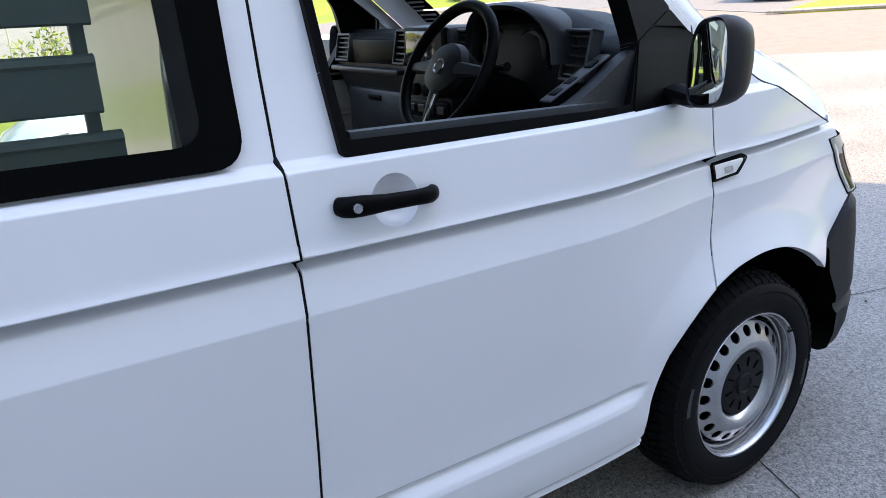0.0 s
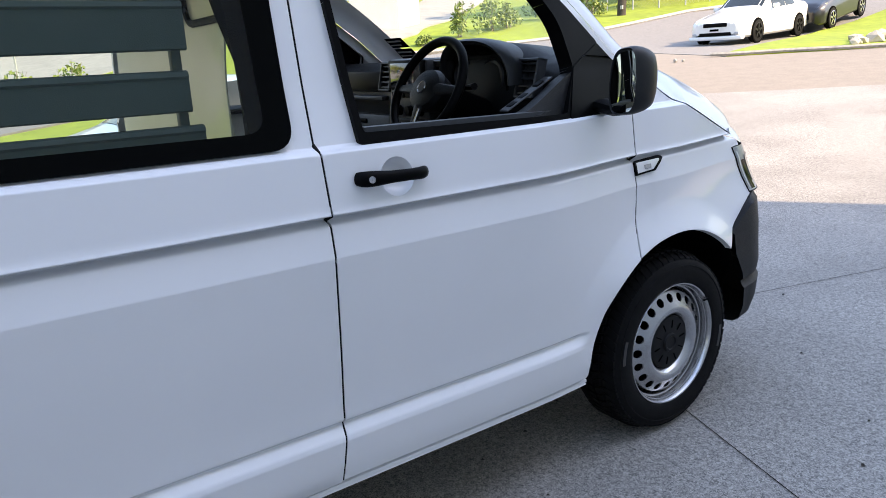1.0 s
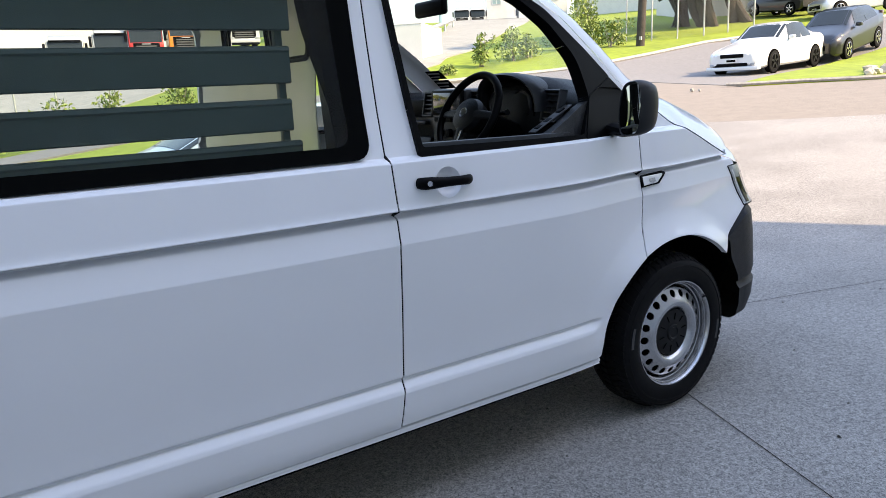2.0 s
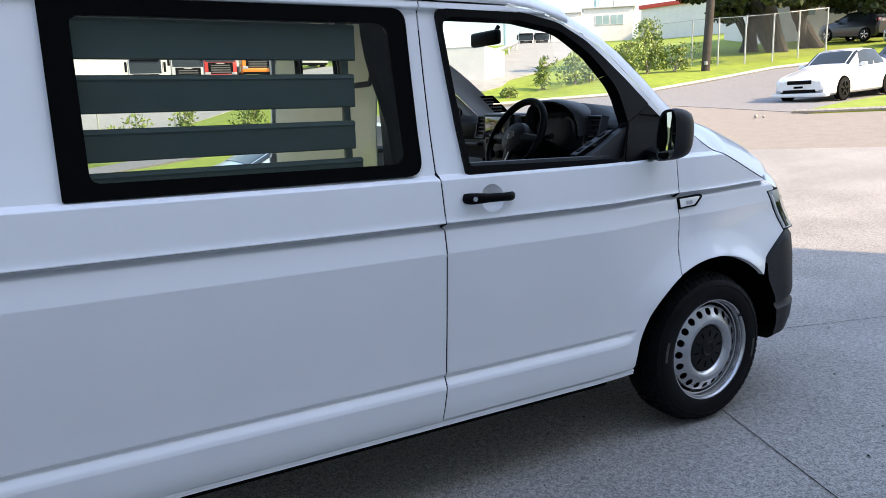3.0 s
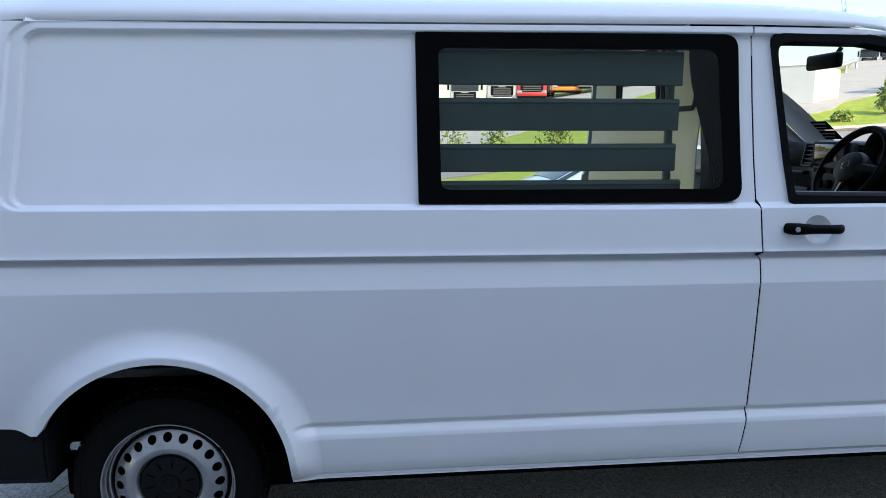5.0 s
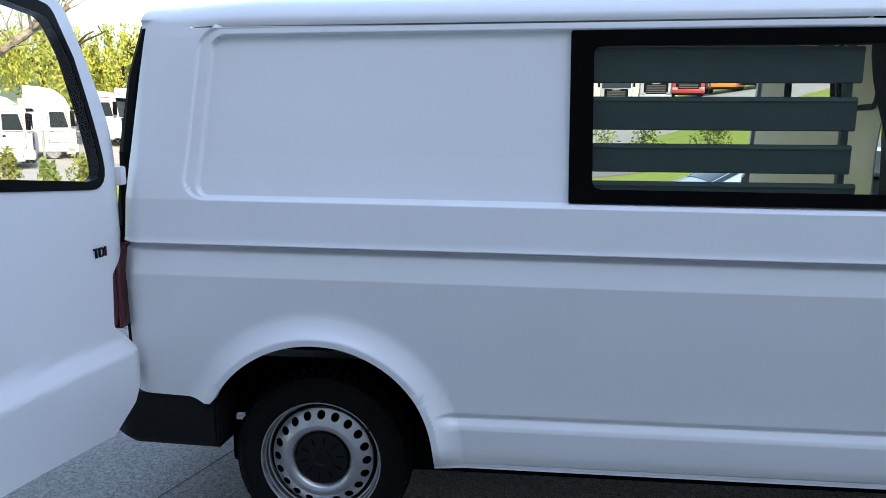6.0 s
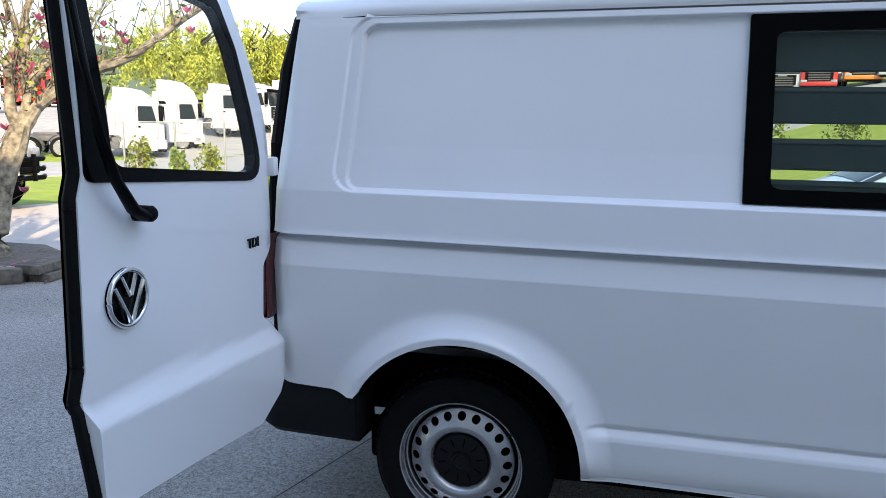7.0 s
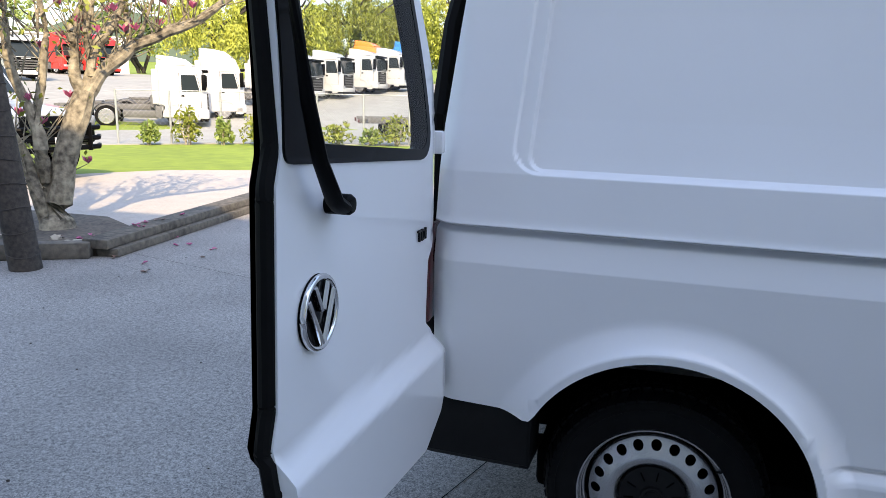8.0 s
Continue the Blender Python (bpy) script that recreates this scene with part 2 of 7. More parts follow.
HILL = mat("far_hill", (0.10, 0.14, 0.11), 1.0, second=(0.07, 0.10, 0.09), scale=0.05)
# cladding of unseen walls, its colour raised to bounce light onto the van
WALL_METAL = mat("unseen_wall_cladding", (0.46, 0.46, 0.45), 0.6, var=0.1, scale=1.5)


# ---- mesh helpers ----
def link_mesh(name, me, material, parent=None):
    ob = new(name, me)
    if material:
        me.materials.append(material)
    if parent is not None:
        ob.parent = parent
    return ob


def part(name, bm, material, parent=None, label="", smooth=True, angle=35):
    """Links a bmesh as one mesh object, under a thing or a part."""
    bmesh.ops.recalc_face_normals(bm, faces=bm.faces)
    me = bpy.data.meshes.new(name)
    bm.to_mesh(me)
    bm.free()
    if smooth:
        me.polygons.foreach_set("use_smooth", [True] * len(me.polygons))
        me.set_sharp_from_angle(angle=radians(angle))
    ob = link_mesh(name, me, material, parent)
    if label:
        tagged(ob, label)
    return ob


def empty(name, label="", category="", group="", at=(0, 0, 0)):
    ob = new(name)
    ob.location = at
    return tagged(ob, label, category, group)


def box(x0, x1, y0, y1, z0, z1, bevel=0.0, seg=2, bm=None):
    b2 = bmesh.new()
    bmesh.ops.create_cube(b2, size=1.0)
    for v in b2.verts:
        v.co = Vector((x0 + (v.co.x + 0.5) * (x1 - x0), y0 + (v.co.y + 0.5) * (y1 - y0), z0 + (v.co.z + 0.5) * (z1 - z0)))
    if bevel > 0:
        bmesh.ops.bevel(b2, geom=b2.edges[:], offset=bevel, segments=seg, affect="EDGES", profile=0.5)
    return merge(bm, b2)


def merge(bm, b2, m=None):
    """Adds b2 to bm (or returns b2 when bm is None), moved by m."""
    if m is not None:
        bmesh.ops.transform(b2, matrix=m, verts=b2.verts)
    if bm is None:
        return b2
    me = bpy.data.meshes.new("tmp")
    b2.to_mesh(me)
    b2.free()
    bm.from_mesh(me)
    bpy.data.meshes.remove(me)
    return bm


def tube(pts, radius, n=10, bm=None, squash=1.0, caps=True):
    """A round bar through pts; radius may be a list."""
    bm = bm or bmesh.new()
    pts = [Vector(p) for p in pts]
    rad = radius if isinstance(radius, (list, tuple)) else [radius] * len(pts)
    rings, up = [], Vector((0.03, 0.02, 1))
    for i, p in enumerate(pts):
        d = (pts[min(i + 1, len(pts) - 1)] - pts[max(i - 1, 0)]).normalized()
        s = d.cross(up)
        if s.length < 0.05:
            s = d.cross(Vector((1, 0, 0)))
        s.normalize()
        u = s.cross(d)
        rings.append([bm.verts.new(p + rad[i] * (math.cos(2 * math.pi * k / n) * s + squash * math.sin(2 * math.pi * k / n) * u)) for k in range(n)])
    for a, b in zip(rings, rings[1:]):
        for k in range(n):
            bm.faces.new((a[k], a[(k + 1) % n], b[(k + 1) % n], b[k]))
    if caps:
        bm.faces.new(rings[0][::-1])
        bm.faces.new(rings[-1])
    return bm


def lathe(profile, n=48, axis="y", bm=None):
    """Turns (radius, along) pairs about the axis."""
    bm = bm or bmesh.new()
    rings = []
    for r, h in profile:
        ring = []
        for k in range(n):
            c, s = r * math.cos(2 * math.pi * k / n), r * math.sin(2 * math.pi * k / n)
            ring.append(bm.verts.new((c, h, s) if axis == "y" else (h, c, s) if axis == "x" else (c, s, h)))
        rings.append(ring)
    for a, b in zip(rings, rings[1:]):
        for k in range(n):
            bm.faces.new((a[k], a[(k + 1) % n], b[(k + 1) % n], b[k]))
    return bm


def grid(us, vs, fn, bm=None, thick=None):
    """A sheet of points fn(u, v)."""
    bm = bm or bmesh.new()
    rows = [[bm.verts.new(fn(u, v)) for v in vs] for u in us]
    for a, b in zip(rows, rows[1:]):
        for k in range(len(vs) - 1):
            bm.faces.new((a[k], a[k + 1], b[k + 1], b[k]))
    return bm


def prism(poly, h0, h1, axis="y", bm=None, bevel=0.0, fn=None):
    """A polygon (list of 2D points) drawn out along an axis between h0 and h1."""
    b2 = bmesh.new()
    def put(p, h):
        return (p[0], h, p[1]) if axis == "y" else (h, p[0], p[1]) if axis == "x" else (p[0], p[1], h)
    a = [b2.verts.new(put(p, h0)) for p in poly]
    b = [b2.verts.new(put(p, h1)) for p in poly]
    b2.faces.new(a)
    b2.faces.new(b[::-1])
    for i in range(len(poly)):
        j = (i + 1) % len(poly)
        b2.faces.new((a[i], b[i], b[j], a[j]))
    bmesh.ops.recalc_face_normals(b2, faces=b2.faces)
    if bevel > 0:
        bmesh.ops.bevel(b2, geom=b2.edges[:], offset=bevel, segments=2, affect="EDGES", profile=0.5)
    return merge(bm, b2)


def rounded(corners, radii, n=6):
    """A closed outline from corners with rounded turns."""
    out, m = [], len(corners)
    rs = radii if isinstance(radii, (list, tuple)) else [radii] * m
    for i in range(m):
        p, a, b = Vector(corners[i]), Vector(corners[i - 1]), Vector(corners[(i + 1) % m])
        r = rs[i]
        if r <= 0:
            out.append(tuple(p))
            continue
        da, db = (a - p).normalized(), (b - p).normalized()
        ang = da.angle(db)
        t = min(r / max(math.tan(ang / 2), 0.05), 0.48 * (a - p).length, 0.48 * (b - p).length)
        for k in range(n + 1):
            s = k / n
            out.append(tuple((p + da * t) * (1 - s) ** 2 + 2 * s * (1 - s) * p + (p + db * t) * s * s))
    return out


def smoothstep(a, b, x):
    u = np.clip((np.asarray(x, float) - a) / (b - a), 0, 1)
    return u * u * (3 - 2 * u)


def inside(poly, x, z):
    """Even-odd test of many points."""
    p = np.asarray(poly)
    r = np.zeros(len(x), bool)
    for (x0, z0), (x1, z1) in zip(p, np.roll(p, -1, 0)):
        hit = ((z0 > z) != (z1 > z))
        with np.errstate(divide="ignore", invalid="ignore"):
            r ^= hit & (x < (x1 - x0) * (z - z0) / (z1 - z0) + x0)
    return r


def edge_distance(poly, x, z):
    p = np.asarray(poly)
    best = np.full(len(x), 9.0)
    for a, b in zip(p, np.roll(p, -1, 0)):
        d = b - a
        t = np.clip(((x - a[0]) * d[0] + (z - a[1]) * d[1]) / max(d @ d, 1e-9), 0, 1)
        best = np.minimum(best, np.hypot(x - a[0] - t * d[0], z - a[1] - t * d[1]))
    return best


def resample(poly, step):
    out = []
    for a, b in zip(poly, poly[1:] + poly[:1]):
        n = max(1, math.ceil(math.hypot(b[0] - a[0], b[1] - a[1]) / step))
        out += [(a[0] + (b[0] - a[0]) * k / n, a[1] + (b[1] - a[1]) * k / n) for k in range(n)]
    return out


def skin(name, outer, holes, surf, material, parent, rows, dx=0.05, lip=0.025, mirror=False, label="", rings=(), bend=None):
    """A pressed sheet panel: the part of the surface y = surf(x, z) inside outer and outside holes, with turned-in edges."""
    from mathutils.geometry import delaunay_2d_cdt
    loops = [resample(list(l), 0.006 if rings else 0.02) for l in [outer] + list(holes)]
    pts, edges = [], []
    for l in loops:
        s = len(pts)
        pts += l
        edges += [(s + i, s + (i + 1) % len(l)) for i in range(len(l))]
    ox = np.array([p[0] for p in outer])
    oz = np.array([p[1] for p in outer])
    gx, gz = np.meshgrid(np.array([c for c in dx if ox.min() < c < ox.max()]) if isinstance(dx, list) else np.arange(ox.min(), ox.max(), dx), np.array([r for r in rows if oz.min() < r < oz.max()]))
    gx, gz = gx.ravel(), gz.ravel()
    if bend:
        gz = gz - bend(gx, gz - bend(gx, gz))
    keep = inside(loops[0], gx, gz) & (edge_distance(loops[0], gx, gz) > 0.003)
    for h in loops[1:]:
        keep &= ~inside(h, gx, gz) & (edge_distance(h, gx, gz) > 0.003)
    # rings of points that follow the wheel arch
    for cx, cz, a, b in rings:
        dist = (np.hypot((gx - cx) / a, (gz - cz) / b) - 1) * (a + b) / 2
        keep &= (dist > 0.138) | (gz < 0.62)
        for off in (0.009, 0.018, 0.0225, 0.027, 0.032, 0.038, 0.046, 0.056, 0.068, 0.082, 0.098, 0.114, 0.130):
            s = 1 + off / ((a + b) / 2)
            g = np.radians(np.arange(-20, 200.5, 1.5 if off < 0.06 else 2.5))
            rx, rz = cx + a * s * np.cos(g), cz + b * s * np.sin(g)
            ok = inside(loops[0], rx, rz) & (edge_distance(loops[0], rx, rz) > 0.005) & (rz > 0.62)
            pts += list(zip(rx[ok], rz[ok]))
    pts += list(zip(gx[keep], gz[keep]))
    v, _, tri, *_ = delaunay_2d_cdt([Vector((p[0], p[1] + 2 * max(0.0, p[1] - 0.93))) for p in pts], edges, [], 0, 1e-6)
    v = np.array([tuple(p) for p in v])
    v[:, 1] -= np.maximum(0.0, v[:, 1] - 0.93) * 2 / 3
    tri = np.array([t for t in tri if len(t) == 3])
    c = v[tri].mean(1)
    ok = inside(loops[0], c[:, 0], c[:, 1])
    for h in loops[1:]:
        ok &= ~inside(h, c[:, 0], c[:, 1])
    tri = tri[ok]
    e = 0.0015
    y = surf(v[:, 0], v[:, 1])
    ny = np.stack([(surf(v[:, 0] + e, v[:, 1]) - surf(v[:, 0] - e, v[:, 1])) / (2 * e), -np.ones(len(v)),
                   (surf(v[:, 0], v[:, 1] + e) - surf(v[:, 0], v[:, 1] - e)) / (2 * e)], 1)
    ny /= np.linalg.norm(ny, axis=1)[:, None]
    co = np.stack([v[:, 0], y, v[:, 1]], 1)
    a, b, d = co[tri[:, 0]], co[tri[:, 1]], co[tri[:, 2]]
    flip = (np.cross(b - a, d - a) * ny[tri[:, 0]]).sum(1) < 0
    tri[flip] = tri[flip][:, ::-1]
    count = {}
    for t in tri:
        for i in range(3):
            k = (int(t[i]), int(t[(i + 1) % 3]))
            count[k] = 1
    border = [k for k in count if (k[1], k[0]) not in count]
    verts, norms, faces = [tuple(p) for p in co], [], [tuple(int(i) for i in t) for t in tri]
    for t in faces:
        norms += [tuple(ny[i]) for i in t]
    for i, j in border:
        n = Vector(ny[i])
        s = len(verts)
        p, q = Vector(co[i]), Vector(co[j])
        verts += [tuple(q), tuple(p), tuple(p - n * lip), tuple(q - n * lip)]
        faces.append((s, s + 1, s + 2, s + 3))
        fn = (p - q).cross(-n)
        fn.normalize()
        norms += [tuple(fn)] * 4
    if mirror:
        verts = [(p[0], 2 * HALF - p[1], p[2]) for p in verts]
        faces = [f[::-1] for f in faces]
        out, k = [], 0
        for f in faces:
            out += norms[k:k + len(f)][::-1]
            k += len(f)
        norms = [(n[0], -n[1], n[2]) for n in out]
    me = bpy.data.meshes.new(name)
    me.from_pydata(verts, [], faces)
    me.polygons.foreach_set("use_smooth", [True] * len(me.polygons))
    me.normals_split_custom_set(norms)
    ob = link_mesh(name, me, material, parent)
    if label:
        tagged(ob, label)
    return ob


# ---- the van: its outer surface ----
HALF = 0.952                                # the van's middle plane
PROFILE = [(0.30, 0.05), (0.34, 0.030), (0.37, 0.016), (0.42, 0.009), (0.487, 0.006), (0.500, 0.010), (0.520, 0.027), (0.5265, 0.034), (0.529, 0.033), (0.541, 0.0195), (0.60, 0.0175),
           (0.80, 0.005), (0.985, -0.004), (1.058, 0.0135), (1.064, 0.0165), (1.068, 0.0240), (1.0705, 0.0340), (1.0735, 0.0430), (1.0795, 0.0490), (1.0805, 0.0480), (1.0895, 0.000), (1.100, 0.005), (1.115, 0.008), (1.238, 0.024),
           (1.268, 0.033), (1.40, 0.070), (1.60, 0.115), (1.815, 0.158), (1.86, 0.170), (2.0, 0.20)]
_z = np.arange(0.25, 2.0, 0.001)
_y = np.interp(_z, [p[0] for p in PROFILE], [p[1] for p in PROFILE])
_k = np.exp(-0.5 * (np.arange(-15, 16) / 1.1) ** 2)
_y = np.convolve(np.pad(_y, 15, mode="edge"), _k / _k.sum(), mode="valid")
REAR_ARCH, FRONT_ARCH = (-3.39, 0.372, 0.405, 0.405), (0.0, 0.35, 0.49, 0.44)


def drift(x, z):
    """How far the body lines have drawn together at x: they converge towards the rear."""
    return np.clip((-1.8 - x) / 2.0, 0, 1.15) * np.interp(z, [0.3, 0.60, 0.85, 1.08, 1.25, 1.5, 1.81, 1.86], [0.0, 0.0, -0.008, -0.014, -0.014, 0.0, 0.018, 0.020])


STEPS = ((-3.853, 1.237, 1.853, 0.085, 0.011, 0.008), (-3.809, 1.245, 1.822, 0.050, 0.019, 0.0075))


def side(x, z):
    """Depth of the right-hand body side at (x, z)."""
    x, z = np.asarray(x, float), np.asarray(z, float)
    z_true = z
    z = z + drift(x, z)
    y = np.interp(z, _z, _y)
    # the sill ledge dies out towards the wheel arches
    flush = np.interp(z, [0.42, 0.46, 0.60], [0.009, 0.010, 0.018])
    for cx, cz, a, b in (REAR_ARCH, FRONT_ARCH):
        d = (np.hypot((x - cx) / a, (z - cz) / b) - 1) * (a + b) / 2
        f = (1 - smoothstep(0.025, 0.085, d)) * smoothstep(0.42, 0.47, z) * (1 - smoothstep(0.56, 0.60, z))
        y = y * (1 - f) + flush * f
    q = np.clip((x + 0.1) / 0.7, 0, 1.4)
    plan = 0.085 * smoothstep(-0.75, -0.1, x) + 0.065 * smoothstep(-0.1, 0.6, x) + 0.035 * q ** 1.3
    y = y + plan * (0.4 + 0.6 * smoothstep(0.6, 1.0, z))
    # window and panel zone, pressed in by two steps inside its rails and rear pillar
    for x0, z0, z1, r, depth, w in STEPS:
        qx = (x0 + 0.06 * (z - 1.27) + r) - x
        qz = np.abs(z - (z0 + z1) / 2) - (z1 - z0) / 2 + r
        sd = np.hypot(np.maximum(qx, 0), np.maximum(qz, 0)) + np.minimum(np.maximum(qx, qz), 0) - r
        u = np.clip(-sd / w, 0, 1)
        y = y + depth * (0.7 * u + 0.3 * u * u * (3 - 2 * u))
    # wheel-arch flares
    z = z_true
    for (cx, cz, a, b), amp, w, flat, z0, z1 in ((REAR_ARCH, 0.052, 0.100, 0.0225, 0.30, 0.42), (FRONT_ARCH, 0.030, 0.13, 0.004, 0.44, 0.74)):
        d = (np.hypot((x - cx) / a, (z - cz) / b) - 1) * (a + b) / 2
        y = y - amp * (1 - np.clip((d - flat) / (w - flat), 0, 1)) ** 1.5 * smoothstep(z0, z1, z)
    # the rear corner turns in
    y = y + 0.05 * smoothstep(-3.97, -4.09, x) ** 2
    return y


def pane_plane(x, z):
    """The smooth plane of the window zone, without the ledge below it."""
    z = np.asarray(z, float)
    x = np.asarray(x, float)
    y = np.interp(z, [1.0, 1.268, 1.40, 1.60, 1.815, 1.9], [-0.02, 0.055, 0.092, 0.137, 0.180, 0.197])
    return y + 0.085 * smoothstep(-0.75, -0.1, x) + 0.13 * smoothstep(-0.1, 0.6, x)


def side_out(x, z):
    return pane_plane(x, z) - 0.005


def side_trim(x, z):
    return pane_plane(x, z) - 0.009


def low_trim(x, z):
    return side(x, z) - 0.009


ROWS_Z = sorted(set([round(v, 4) for v in list(np.arange(0.34, 0.48, 0.03)) + list(np.arange(0.48, 0.515, 0.004)) + list(np.arange(0.515, 0.552, 0.002)) + list(np.arange(0.56, 0.95, 0.03))
                     + list(np.arange(0.95, 0.975, 0.01)) + list(np.arange(0.975, 1.0, 0.004)) + [1.01, 1.02] + list(np.arange(1.03, 1.06, 0.01)) + list(np.arange(1.058, 1.10, 0.0022)) + [1.11, 1.12] + list(np.arange(1.12, 1.22, 0.025)) + list(np.arange(1.226, 1.264, 0.0026))
                     + list(np.arange(1.27, 1.74, 0.015)) + list(np.arange(1.74, 1.80, 0.015)) + list(np.arange(1.80, 1.86, 0.0045))]))

COLS_X = sorted(set(round(v, 4) for v in list(np.arange(-4.07, -3.9, 0.012)) + list(np.arange(-3.90, -3.872, 0.01)) + list(np.arange(-3.872, -3.750, 0.003)) + list(np.arange(-3.72, -3.02, 0.022)) + list(np.arange(-3.012, -2.84, 0.006)) + list(np.arange(-0.63, -0.45, 0.008)) + list(np.arange(-2.85, -0.80, 0.045)) + list(np.arange(-0.80, 0.0, 0.02))))


def arch_points(arch, a0, a1, n=40):
    cx, cz, a, b = arch
    return [(cx + a * math.cos(radians(a0 + (a1 - a0) * k / n)), cz + b * math.sin(radians(a0 + (a1 - a0) * k / n))) for k in range(n + 1)]


van = empty("van", "white panel van, tall, with black unpainted bumpers, parked on the concrete", "van")

# outlines, as (x, z)
PANEL_OUT = ([(-1.437, 0.365), (-1.4155, 0.53), (-1.4125, 0.70), (-1.4110, 0.97), (-1.4065, 1.09), (-1.4125, 1.26), (-1.3985, 1.845), (-3.85, 1.827), (-3.89, 1.836),
              (-4.01, 1.836), (-4.035, 1.63), (-4.062, 1.38), (-4.068, 1.10), (-4.068, 0.57), (-3.757, 0.556)]
             + arch_points(REAR_ARCH, 154, -4)[1:] + [(-2.982, 0.345), (-2.94, 0.362)])
WIN_OUT = rounded([(-2.56, 1.259), (-1.463, 1.256), (-1.450, 1.818), (-2.56, 1.812)], [0.008, 0.06, 0.05, 0.008])
WIN_CLEAR = rounded([(-2.485, 1.303), (-1.525, 1.299), (-1.525, 1.765), (-2.485, 1.762)], [0.03, 0.05, 0.05, 0.03])
WIN_HOLE = rounded([(-2.51, 1.287), (-1.50, 1.284), (-1.50, 1.785), (-2.51, 1.782)], 0.03)
DOOR_OUT = ([(-1.431, 0.372), (-1.4095, 0.53), (-1.4065, 0.70), (-1.4050, 0.97), (-1.4005, 1.09), (-1.4065, 1.26), (-1.3925, 1.845), (-1.03, 1.843),
             (-0.92, 1.835), (-0.80, 1.806), (-0.67, 1.752), (-0.54, 1.685), (-0.35, 1.548), (-0.205, 1.425), (-0.2035, 1.21), (-0.2035, 1.05), (-0.207, 0.93), (-0.236, 0.744)]
            + [p for p in arch_points(FRONT_ARCH, 116, 176, 24)[1:]] + [(-0.497, 0.372)])
DWIN_HOLE = rounded([(-1.285, 1.260), (-0.33, 1.258), (-0.325, 1.470), (-0.45, 1.570), (-0.66, 1.715), (-0.80, 1.785), (-0.99, 1.822), (-1.325, 1.825)],
                    [0.012, 0.01, 0.02, 0.2, 0.2, 0.2, 0.2, 0.04])
DWIN_TRIM = rounded([(-1.292, 1.247), (-0.322, 1.241), (-0.316, 1.474), (-0.45, 1.577), (-0.66, 1.722), (-0.80, 1.792), (-0.99, 1.829), (-1.332, 1.832)],
                    [0.012, 0.01, 0.02, 0.2, 0.2, 0.2, 0.2, 0.04])
DWIN_CLEAR = rounded([(-1.275, 1.276), (-0.545, 1.262), (-0.470, 1.40), (-0.510, 1.540), (-0.645, 1.668), (-0.795, 1.762), (-0.99, 1.795), (-1.313, 1.797)],
                     [0.012, 0.012, 0.05, 0.2, 0.2, 0.2, 0.2, 0.05])
hx, hz = -1.206, 1.160                     # middle of the handle recess
DISH = [(hx + 0.050 * math.cos(2 * math.pi * k / 40), hz + 0.050 * math.sin(2 * math.pi * k / 40)) for k in range(40)]
SLIDE_HOLE = rounded([(-2.72, 0.60), (-1.475, 0.60), (-1.475, 1.80), (-2.72, 1.80)], 0.08)    # the sliding door on the far side stands open
FENDER_OUT = ([(-0.1975, 1.425), (-0.1975, 1.21), (-0.1975, 1.05), (-0.201, 0.93), (-0.229, 0.742)] + arch_points(FRONT_ARCH, 114, 44, 24)[1:]
              + [(0.41, 0.725), (0.52, 0.785), (0.608, 0.832), (0.572, 0.90), (0.537, 0.975), (0.512, 1.032), (0.575, 1.036), (0.566, 1.055), (0.50, 1.083), (0.40, 1.126), (0.26, 1.185), (0.12, 1.241), (0.065, 1.265), (0.02, 1.290), (-0.06, 1.345)])

for mirror in (False, True):
    skin("side_panel", PANEL_OUT, [SLIDE_HOLE if mirror else WIN_HOLE], side, PAINT, van, ROWS_Z, dx=0.1 if mirror else COLS_X, mirror=mirror, rings=() if mirror else [REAR_ARCH], bend=None if mirror else drift)
    fd = skin("front_door", DOOR_OUT, [DWIN_HOLE, DISH], side, PAINT, van, ROWS_Z, dx=0.1 if mirror else COLS_X, mirror=mirror, rings=() if mirror else [FRONT_ARCH])
    if not mirror:
        right_door = fd
    skin("window_frame", DWIN_TRIM, [DWIN_CLEAR], side_trim, BLACK, fd, ROWS_Z, mirror=mirror, lip=0.05)
    skin("front_fender", FENDER_OUT, [], side, PAINT, van, ROWS_Z, dx=0.02, mirror=mirror, rings=[FRONT_ARCH])
    if mirror:
        continue
    sw = skin("side_window", WIN_OUT, [WIN_CLEAR], side_out, GLOSS_BLACK, van, ROWS_Z, mirror=mirror, lip=0.012)
    pane = skin("pane", WIN_CLEAR, [], side_out, GLASS_SIDE, sw, ROWS_Z, mirror=mirror, lip=0.0005)
    pane.visible_shadow = False


def flip(bm):
    """The same shape on the van's other side."""
    for v in bm.verts:
        v.co.y = 2 * HALF - v.co.y
    return bm


# dark strips drawn as the shade inside the shut lines
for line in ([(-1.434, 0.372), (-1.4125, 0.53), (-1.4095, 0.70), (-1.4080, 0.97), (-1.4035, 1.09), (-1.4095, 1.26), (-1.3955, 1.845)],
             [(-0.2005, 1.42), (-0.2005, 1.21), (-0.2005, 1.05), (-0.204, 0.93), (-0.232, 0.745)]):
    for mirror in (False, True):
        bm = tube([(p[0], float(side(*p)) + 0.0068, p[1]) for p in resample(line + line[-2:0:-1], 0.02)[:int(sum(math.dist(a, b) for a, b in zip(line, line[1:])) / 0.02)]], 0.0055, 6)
        part("door_seal_and_gap_shade", flip(bm) if mirror else bm, RUBBER, van)

